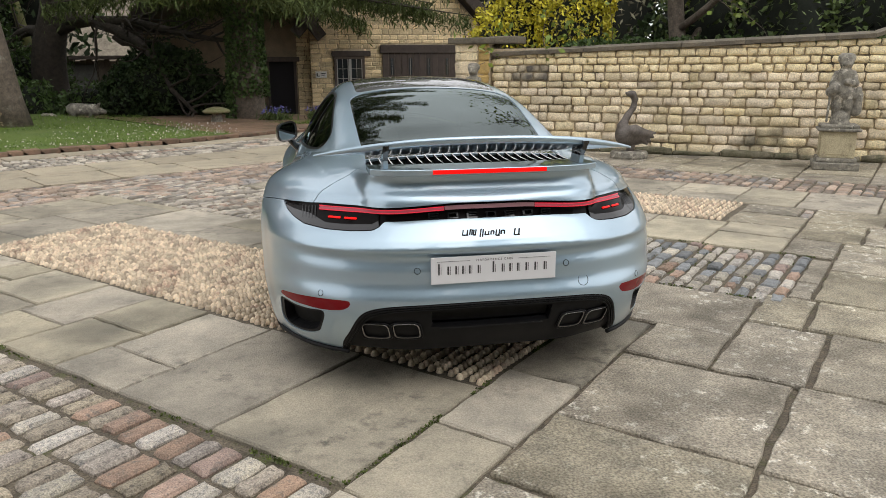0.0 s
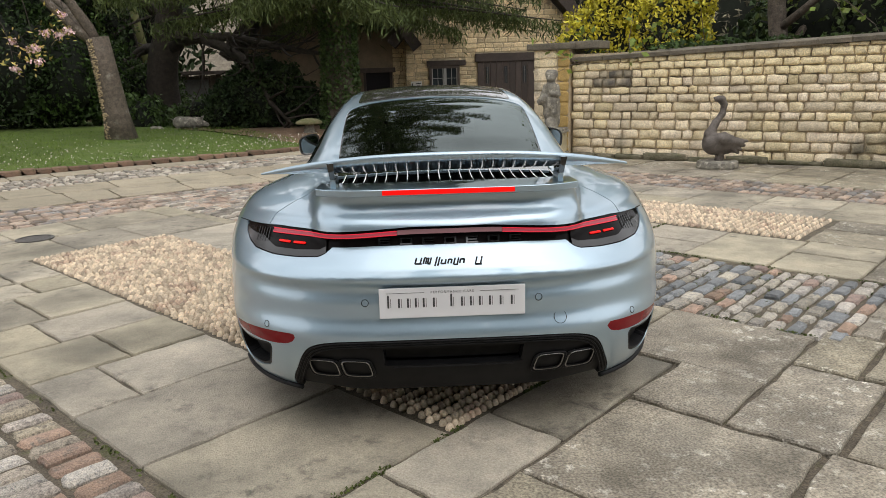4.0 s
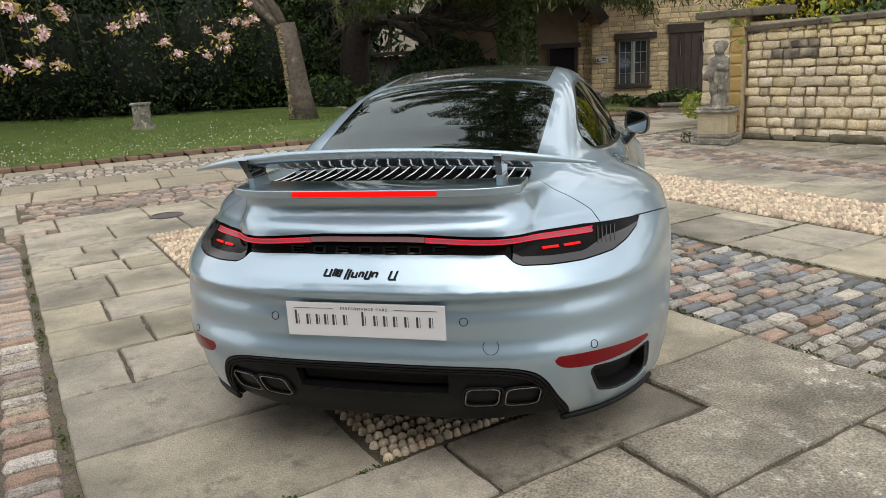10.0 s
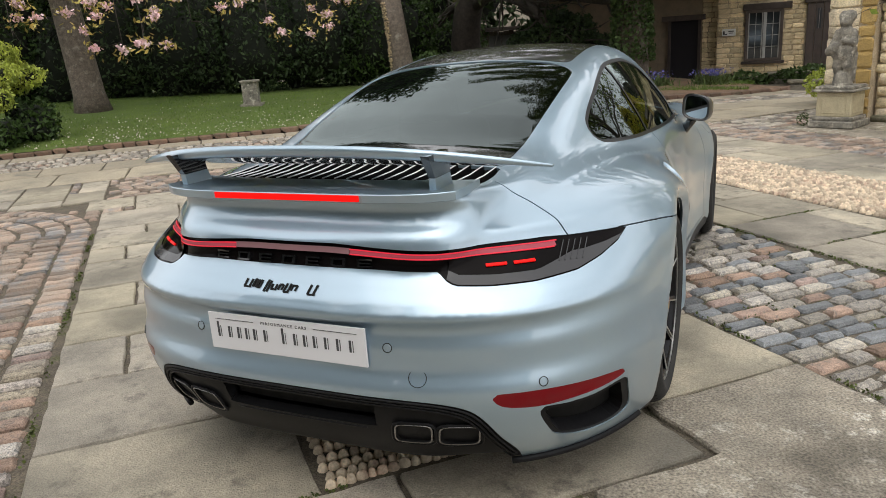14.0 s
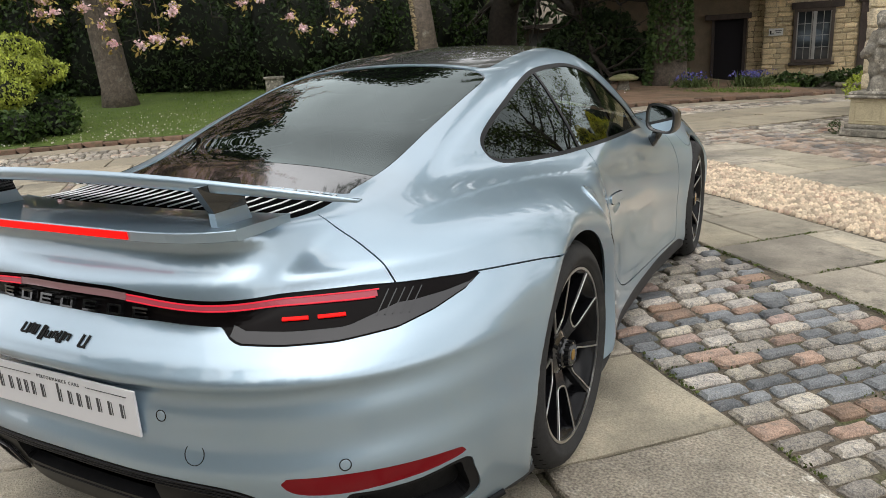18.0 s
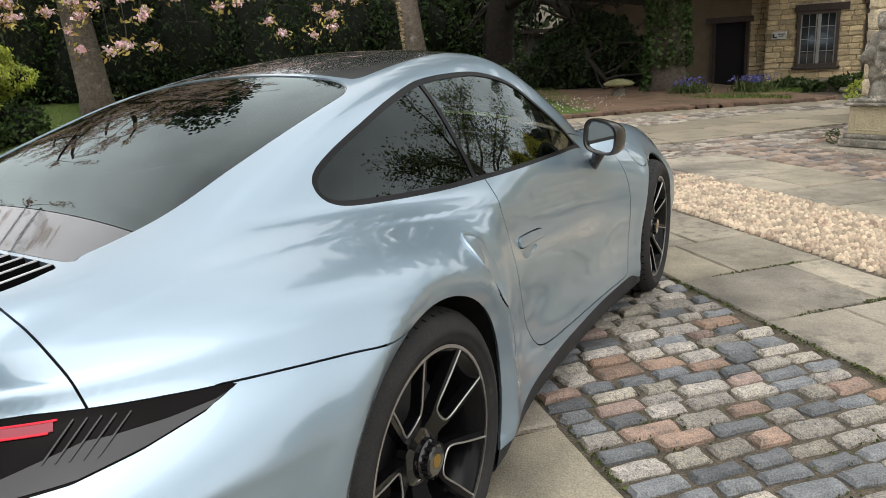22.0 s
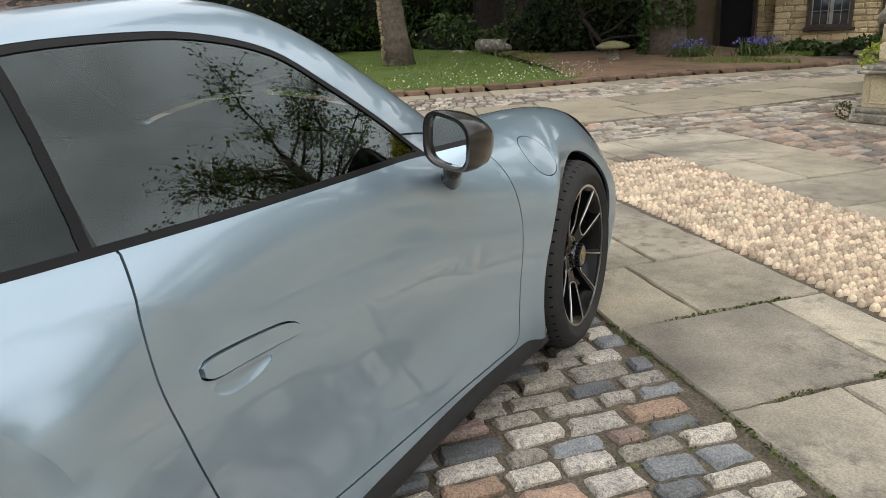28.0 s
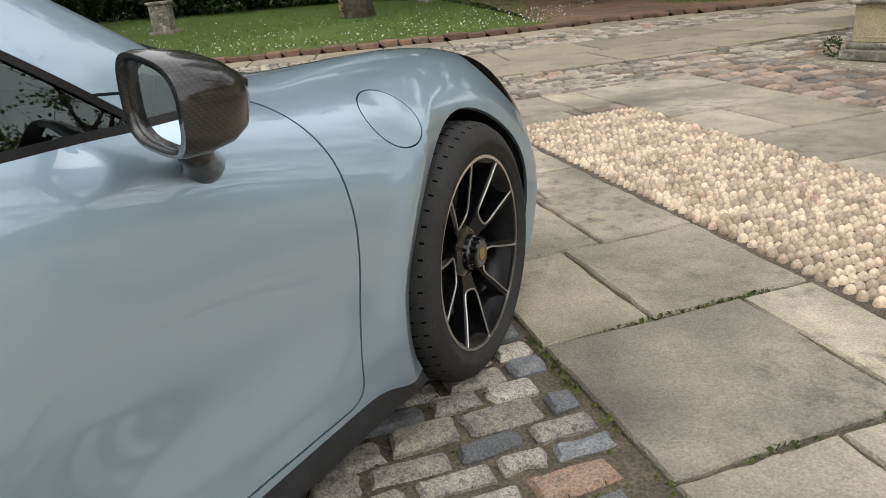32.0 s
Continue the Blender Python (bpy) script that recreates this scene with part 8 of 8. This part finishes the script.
# the ivy-clad spruce before the barn
cedar = thing("spruce_tree", "tall spruce with drooping boughs and an ivy-clad trunk", "tree")
tb = np.array([-2.35, 17.2, -0.25])
link_mesh("trunk", *tube([tb, tb + (0, 0, 0.5), tb + (0, 0, 2), tb + (0.05, 0, 6), tb + (0, 0, 23)], [0.58, 0.43, 0.36, 0.28, 0.05], 16), BARK, cedar, smooth=True)
n = 5200
a, h = vr.uniform(0, 2 * np.pi, n), vr.uniform(0.1, 4.2, n) ** 1.0
r = np.interp(h, [0, 0.5, 2, 6], [0.62, 0.50, 0.44, 0.36]) + vr.uniform(-0.02, 0.10, n)
keep = ~((h < 0.8) & (np.cos(a - 5.6) > 0.1))
pts = np.stack([tb[0] + r * np.cos(a), tb[1] + r * np.sin(a), tb[2] + h], 1)[keep]
big_mesh("ivy", *leaves(pts, 0.05, vr, 0.4, 0.75), IVY, cedar, "glossy ivy round the trunk")["kind"] = "stuff"
needles, boughs = [], []
for i in range(190):
    z = 3.5 + 20.5 * (i / 190) ** 1.25
    ln = np.interp(z, [2.5, 5, 12, 24], [5.6, 6.2, 5.4, 0.6]) * vr.uniform(0.8, 1.1)
    az = i * 2.399 + vr.normal(0, 0.2)
    d = np.array([math.cos(az), math.sin(az), 0])
    s = np.linspace(0, 1, 9)
    path = tb + np.array([0, 0, z]) + d * (s * ln)[:, None] + np.array([0, 0, 1.0])[None] * (0.10 * s - 0.62 * s**2 + 0.18 * s**4)[:, None] * min(ln, 3.2) * 0.55
    boughs.append(tube(path, np.linspace(0.06, 0.012, 9), 5, cap=False))
    k = int(260 * ln)
    t = vr.uniform(0.18, 1.0, k)
    base = np.stack([np.interp(t, s, path[:, j]) for j in range(3)], 1)
    side = np.array([-d[1], d[0], 0])
    off = vr.normal(0, 1, k) * 0.30 * (1.15 - t * 0.6)
    hang = np.abs(vr.normal(0, 0.20, k)) + np.abs(off) * 0.30
    needles.append(base + side * off[:, None] + np.array([0, 0, -1]) * hang[:, None] + vr.normal(0, 0.03, (k, 3)))
tagged(link_mesh("boughs", *gather(boughs), BARKDARK, cedar, smooth=True), kind="stuff")
big_mesh("needles", *leaves(np.concatenate(needles), 0.105, vr, 1.6, 0.16), CEDAR, cedar, "hanging yellow-green needle sprays")["kind"] = "stuff"

# unseen hedge and trees, added behind the camera to darken the car's reflections
shrub("unseen_hedge", "unseen dark hedge added to darken reflections", "hedge", [((-14 + 3.2 * k, -12.5 + vr.normal(0, 0.3), 1.6), (2.1, 1.2, 2.4)) for k in range(10)], 9000, 0.16, YEW, 0.3)
bare_tree("court_tree", "unseen budding tree added for reflections", (-7, -11.5, 0), 11, 0.3, 9, 12, 4.5, BARKDARK, LAUREL, 3000, 0.10, (0, 0), 0.5)
# this one stands beyond the wall and is mirrored in the door glass
bare_tree("court_tree", "leafing tree beyond the garden wall", (5.6, 8.0, 0), 8.5, 0.16, 16, 40, 3.6, BARK, FRESH, 7000, 0.055, (0, 0), 0.45, low=0.25)
# added out of view to dim the sky that the car's rear mirrors
for k, (x, y, h) in enumerate(((-14, -14.5, 12), (-9.5, -14, 13), (-5, -13.5, 13), (-0.5, -14, 14), (4, -13.5, 13), (8.5, -14.5, 12))):
    shrub("unseen_evergreen", "unseen dark evergreen added to darken reflections", "tree", [((x + vr.normal(0, 0.4), y, h * f), (3.3 * (1.15 - f), 2.4 * (1.15 - f), h * 0.22)) for f in (0.12, 0.3, 0.5, 0.7, 0.88)], 5000, 0.26, YEW, 0.3)

# ---------------------------------------------------------------- lawn details
pts = []
while len(pts) < 1800:
    x, y = vr.uniform(-15, -2), vr.uniform(0.5, 15)
    d = -kerb_distance(x, y)
    if 0.1 < d < 6 and y > 1 and vr.random() < math.exp(-d / 1.6) and x + y * 0.2 < 0.2:
        pts.append((x, y, lawn_z(x, y) + 0.02))
big_mesh("fallen_petals", *leaves(np.array(pts), 0.014, vr, 0, 0.9), DAISY, None)
tagged(bpy.data.objects["fallen_petals"], "white petals and daisies strewn on the lawn", "petals", kind="stuff")
pts = []
while len(pts) < 26000:
    x, y = vr.uniform(-16, -2.2), vr.uniform(0.5, 17)
    d = -kerb_distance(x, y)
    if 0.02 < d < 7.5 and x + 0.55 * y < 4.1:
        pts.append((x, y, lawn_z(x, y) + 0.012))
gvv, gff = leaves(np.array(pts), 0.032, vr, -2.2, 0.12)
big_mesh("grass_blades", gvv, gff, BLADE, None)
tagged(bpy.data.objects["grass_blades"], "short green grass blades", "grass", kind="stuff")
for cx, cy, n in ((-1.62, 16.2, 120), (-0.35, 16.6, 240)):
    clump = thing("bluebells", "clump of bluebells with strap leaves beside the path", "flowers", "bluebell clumps")
    z0 = float(ground_z(cx, cy)) + 0.06
    p = np.stack([vr.normal(cx, 0.20, n), vr.normal(cy, 0.18, n), np.full(n, z0 + 0.12)], 1)
    p = np.repeat(p, 3, 0) + vr.normal(0, 0.05, (3 * n, 3))
    big_mesh("strap_leaves", *leaves(p, 0.17, vr, -1.6, 0.07), WALLGREEN, clump)
    p = np.stack([vr.normal(cx, 0.20, n), vr.normal(cy, 0.16, n), z0 + 0.26 + vr.uniform(0, 0.16, n)], 1)
    big_mesh("bell", *leaves(p, 0.026, vr, 0.3, 0.8), BLUEBELL, clump)["kind"] = "stuff"
verge_pts = np.stack([vr.uniform(-3.3, 0.6, 9000), vr.uniform(14.6, 18.2, 9000)], 1)
verge_pts = np.array([(x, y, float(ground_z(x, y)) + 0.07) for x, y in verge_pts if -kerb_distance(x, y) > 0.3 and noise.noise((x * 0.8, y * 0.8, 2)) > -0.25])
big_mesh("rough_grass", *leaves(verge_pts, 0.07, vr, -1.8, 0.12), BLADE, None)
tagged(bpy.data.objects["rough_grass"], "rough grass under the spruce", "grass", kind="stuff")

# ---------------------------------------------------------------- garden ornaments
def capsules(parts, k=0.03):
    """A field of blended capsules (a, b, ra, rb)."""
    def field(x, y, z):
        out = None
        for a, b, ra, rb in parts:
            a, b = np.array(a, float), np.array(b, float)
            d = b - a
            t = np.clip(((x - a[0]) * d[0] + (y - a[1]) * d[1] + (z - a[2]) * d[2]) / (d @ d + 1e-9), 0, 1)
            q = np.sqrt((x - a[0] - t * d[0]) ** 2 + (y - a[1] - t * d[1]) ** 2 + (z - a[2] - t * d[2]) ** 2) - (ra + (rb - ra) * t)
            out = q if out is None else smin(out, q, k)
        return out
    return field


def figure(name, label, category, parts, m, material, step=0.013, k=0.014, rough=0.0):
    pts = np.array([p for a, b, ra, rb in parts for p in (a, b)])
    rad = max(max(ra, rb) for *_, ra, rb in parts) + 0.05
    base = capsules(parts, k)
    f0 = base
    if rough:
        def f0(x, y, z):
            return base(x, y, z) + rough * np.sin(x * 90 + 3 * np.sin(z * 40)) * np.sin(y * 80 + 2 * np.sin(z * 55)) * np.sin(z * 70)
    v, q = field_mesh(f0, tuple(pts.min(0) - rad), tuple(pts.max(0) + rad), step)
    v = settle_on(f0, v, 2)
    v = np.array([m @ Vector(p) for p in v])
    ob = link_mesh(name, v, q, material, None, smooth=True)
    return tagged(ob, label, category)


CHERUB_LEGS = [((0, 0, 0.02), (0, 0, 0.07), 0.15, 0.13), ((-0.07, 0, 0.08), (-0.08, -0.02, 0.27), 0.045, 0.06), ((-0.08, -0.02, 0.27), (-0.05, 0, 0.48), 0.07, 0.09), ((0.07, 0.02, 0.08), (0.08, -0.01, 0.27), 0.045, 0.06),
          ((0.08, -0.01, 0.27), (0.05, 0, 0.48), 0.07, 0.09)]
CHERUB = CHERUB_LEGS + [((0, 0, 0.46), (0, 0.01, 0.56), 0.125, 0.115), ((0, 0.01, 0.58), (0, 0, 0.72), 0.10, 0.105), ((0, 0, 0.76), (0, -0.01, 0.82), 0.045, 0.05), ((0, -0.02, 0.89), (0, -0.01, 0.92), 0.085, 0.09),
          ((0.06, 0.03, 0.96), (-0.06, 0.03, 0.96), 0.06, 0.06), ((-0.12, 0, 0.73), (-0.17, -0.03, 0.58), 0.045, 0.04), ((-0.17, -0.03, 0.58), (-0.10, -0.12, 0.55), 0.038, 0.035), ((0.12, 0, 0.73), (0.16, -0.05, 0.60), 0.045, 0.04),
          ((0.16, -0.05, 0.60), (0.02, -0.13, 0.62), 0.038, 0.034), ((-0.14, -0.12, 0.52), (-0.20, -0.10, 0.48), 0.07, 0.06), ((0.10, 0.08, 0.10), (0.12, 0.08, 0.42), 0.06, 0.05), ((0.10, 0.02, 0.50), (-0.11, -0.06, 0.44), 0.07, 0.06)]
CHERUB = CHERUB + [((0.07 * math.cos(a), 0.01 + 0.075 * math.sin(a), 0.945 + 0.02 * math.sin(3 * a)), (0.085 * math.cos(a), 0.01 + 0.085 * math.sin(a), 0.93 + 0.02 * math.cos(5 * a)), 0.026, 0.022) for a in np.linspace(-0.4, 3.6, 10)]
CHERUB = CHERUB + [((x, -0.05 - 0.02 * (k % 2), 0.50), (x * 1.2, -0.05 + 0.01 * (k % 2), 0.34), 0.022, 0.012) for k, x in enumerate((-0.09, -0.05, -0.01, 0.03, 0.07, 0.11))]
CHERUB = CHERUB + [((0.0, -0.10, 0.885), (0.0, -0.105, 0.88), 0.016, 0.014), ((-0.035, -0.09, 0.875), (-0.035, -0.095, 0.87), 0.03, 0.028), ((0.035, -0.09, 0.875), (0.035, -0.095, 0.87), 0.03, 0.028)]
CHERUB_STAFF = CHERUB + [((-0.20, -0.10, 0.05), (-0.18, -0.10, 0.58), 0.018, 0.018), ((0.22, 0.04, 0.20), (0.23, 0.02, 0.42), 0.08, 0.07), ((0.17, -0.02, 0.42), (0.22, 0, 0.5), 0.06, 0.05)]


def pedestal(name, m, w, h, eight=False):
    ob = thing(name, "weathered stone pedestal with panelled sides", "pedestal", "statue pedestals")
    part("foot", box((-w * 0.66, -w * 0.66, 0.0), (w * 0.66, w * 0.66, h * 0.17), 0.012, 1, m=m), OLDSTONE, ob)
    part("plinth", box((-w * 0.58, -w * 0.58, h * 0.165), (w * 0.58, w * 0.58, h * 0.27), 0.02, 2, m=m), OLDSTONE, ob)
    part("shaft", box((-w * 0.5, -w * 0.5, h * 0.265), (w * 0.5, w * 0.5, h * 0.86), 0.01, 1, m=m), PALESTONE, ob)
    for k in range(4):
        mk = m @ Matrix.Rotation(k * math.pi / 2, 4, "Z")
        for a, b, c, d in ((-0.34, 0.34, 0.76, 0.785), (-0.34, 0.34, 0.345, 0.37), (-0.36, -0.335, 0.37, 0.76), (0.335, 0.36, 0.37, 0.76)):
            part("panel_moulding", box((a * w, -w * 0.515, c * h), (b * w, -w * 0.497, d * h), 0.003, 1, m=mk), PALESTONE, ob)
    part("cap", box((-w * 0.62, -w * 0.62, h * 0.855), (w * 0.62, w * 0.62, h * 0.92), 0.02, 2, m=m), OLDSTONE, ob)
    part("cap_top", box((-w * 0.55, -w * 0.55, h * 0.915), (w * 0.55, w * 0.55, h), 0.02, 2, m=m), OLDSTONE, ob)
    return ob


ma = Matrix.Translation((6.14, 4.80, 0.0)) @ Matrix.Rotation(radians(-33), 4, "Z")
pedestal("pedestal", ma, 0.41, 0.585)
figure("statue", "weathered stone figure of a child with staff on a pedestal", "statue", CHERUB_STAFF, ma @ Matrix.Translation((0, 0, 0.58)) @ Matrix.Diagonal((0.80, 0.80, 0.88, 1)), OLDSTONE, rough=0.004)
mb = Matrix.Translation((1.90, 7.90, 0.0)) @ Matrix.Rotation(radians(-25), 4, "Z")
pedestal("pedestal", mb, 0.41, 0.51)
figure("statue", "weathered stone figure of a child holding a bowl", "statue", CHERUB, mb @ Matrix.Translation((0, 0, 0.505)) @ Matrix.Diagonal((0.76, 0.76, 0.86, 1)), OLDSTONE, rough=0.004)
ms = Matrix.Translation((3.97, 6.45, 0.0)) @ Matrix.Rotation(radians(5), 4, "Z")
swan_base = thing("swan_plinth", "low round stone plinth under the swan", "plinth")
link_mesh("drum", *lathe([(0.27, 0.0), (0.28, 0.03), (0.27, 0.09), (0.25, 0.105), (0.0, 0.105)], 32, ms), OLDSTONE, swan_base, smooth=False)
SWAN_BODY = [((0.02, 0, 0.11), (0.04, 0, 0.15), 0.05, 0.03), ((0.0, -0.05, 0.14), (0.02, -0.05, 0.24), 0.018, 0.03), ((0.02, 0.06, 0.14), (0.03, 0.05, 0.24), 0.018, 0.03), ((-0.08, 0, 0.33), (0.10, 0, 0.32), 0.135, 0.12), ((0.08, 0, 0.33), (0.26, 0, 0.24), 0.09, 0.03)]
SWAN_NECK = [((-0.12, 0, 0.40), (-0.14, 0, 0.47), 0.09, 0.055), ((-0.14, 0, 0.47), (-0.06, 0, 0.62), 0.052, 0.036), ((-0.06, 0, 0.62), (0.03, 0, 0.74), 0.035, 0.03), ((0.03, 0, 0.74), (0.05, 0, 0.86), 0.03, 0.028), ((0.05, 0, 0.86), (0.01, 0, 0.93), 0.03, 0.034),
        ((0.01, 0, 0.93), (-0.03, 0, 0.945), 0.04, 0.028), ((-0.03, 0, 0.945), (-0.10, 0, 0.955), 0.018, 0.008), ((-0.03, 0, 0.925), (-0.08, 0, 0.92), 0.012, 0.006), ((-0.02, -0.11, 0.40), (0.25, -0.13, 0.34), 0.06, 0.02), ((-0.02, 0.11, 0.40), (0.25, 0.13, 0.34), 0.06, 0.02),
        ((0.02, -0.12, 0.45), (0.20, -0.13, 0.36), 0.04, 0.03), ((0.20, 0, 0.28), (0.30, 0.02, 0.20), 0.04, 0.015)] + [((-0.05, sy, 0.42), (x, sy * 1.05, z), 0.045, 0.012) for sy in (-0.12, 0.12) for x, z in ((0.34, 0.37), (0.31, 0.31), (0.27, 0.25), (0.20, 0.22))]
figure("swan_statue", "dark metal swan with raised neck on a round plinth", "statue",
       SWAN_BODY + SWAN_NECK, ms, LEAD, 0.016, 0.02)
sd = Matrix.Translation((-9.55, 10.75, lawn_z(-9.55, 10.75) - 0.05)) @ Matrix.Rotation(radians(30), 4, "Z")
dial = thing("stone_pillar", "short square weathered stone pillar on the lawn", "pillar")
part("foot", box((-0.24, -0.24, 0), (0.24, 0.24, 0.10), 0.02, 2, m=sd), OLDSTONE, dial)
part("shaft", box((-0.17, -0.17, 0.09), (0.17, 0.17, 0.56), 0.02, 2, m=sd), OLDSTONE, dial)
part("cap", box((-0.20, -0.20, 0.555), (0.20, 0.20, 0.61), 0.012, 1, m=sd), OLDSTONE, dial)
st = Matrix.Translation((-3.02, 15.4, float(ground_z(0, 15.4)) + 0.03))
staddle = thing("staddle_stone", "mushroom-shaped staddle stone with mossy cap", "staddle stone")
link_mesh("stem", *lathe([(0.17, 0.0), (0.15, 0.12), (0.115, 0.30), (0.12, 0.34)], 18, st), OLDSTONE, staddle, smooth=True)
link_mesh("cap", *lathe([(0.12, 0.325), (0.31, 0.335), (0.345, 0.37), (0.33, 0.40), (0.22, 0.455), (0.08, 0.485), (0.0, 0.49)], 26, st), surf("mossy_stone", (0.30, 0.27, 0.16), (0.16, 0.17, 0.06), 6, 0.95, 0.006, 70), staddle, smooth=True)
mp = Matrix.Translation((-6.55, 16.8, lawn_z(-6.55, 16.8) - 0.12)) @ Matrix.Rotation(radians(185), 4, "Z")
figure("pig_statue", "weathered pale stone pig on the grass", "statue", [((-0.28, 0, 0.26), (0.22, 0, 0.28), 0.15, 0.16), ((-0.32, 0, 0.26), (-0.52, 0, 0.20), 0.11, 0.06), ((-0.2, -0.08, 0.18), (-0.22, -0.09, 0.02), 0.05, 0.035), ((-0.2, 0.08, 0.18), (-0.18, 0.09, 0.02), 0.05, 0.035),
       ((0.2, -0.08, 0.18), (0.2, -0.09, 0.02), 0.06, 0.035), ((0.2, 0.08, 0.18), (0.24, 0.09, 0.02), 0.06, 0.035), ((-0.38, -0.08, 0.36), (-0.42, -0.1, 0.42), 0.03, 0.02), ((-0.38, 0.08, 0.36), (-0.42, 0.1, 0.42), 0.03, 0.02), ((0.36, 0, 0.34), (0.42, 0, 0.38), 0.015, 0.01)], mp, OLDSTONE)
mp = Matrix.Translation((-7.35, 16.6, lawn_z(-7.35, 16.6) - 0.12)) @ Matrix.Rotation(radians(160), 4, "Z")
figure("piglet_statue", "small weathered stone piglet on the grass", "statue", [((-0.14, 0, 0.11), (0.10, 0, 0.11), 0.065, 0.07), ((-0.16, 0, 0.12), (-0.26, 0, 0.10), 0.05, 0.03), ((-0.1, -0.04, 0.07), (-0.1, -0.04, 0.0), 0.025, 0.02), ((0.1, 0.04, 0.07), (0.1, 0.04, 0.0), 0.025, 0.02)], mp, OLDSTONE)
drain = thing("drain_cover", "round iron drain cover in the paving", "drain cover")
link_mesh("rim", *lathe([(0.16, -0.01), (0.16, 0.004), (0.135, 0.005), (0.135, 0.0)], 28, Matrix.Translation((-3.66, 3.05, 0.004))), surf("worn_iron", (0.10, 0.095, 0.09), (0.16, 0.15, 0.14), 12, 0.6, 0.002, 90, metal=0.5), drain)
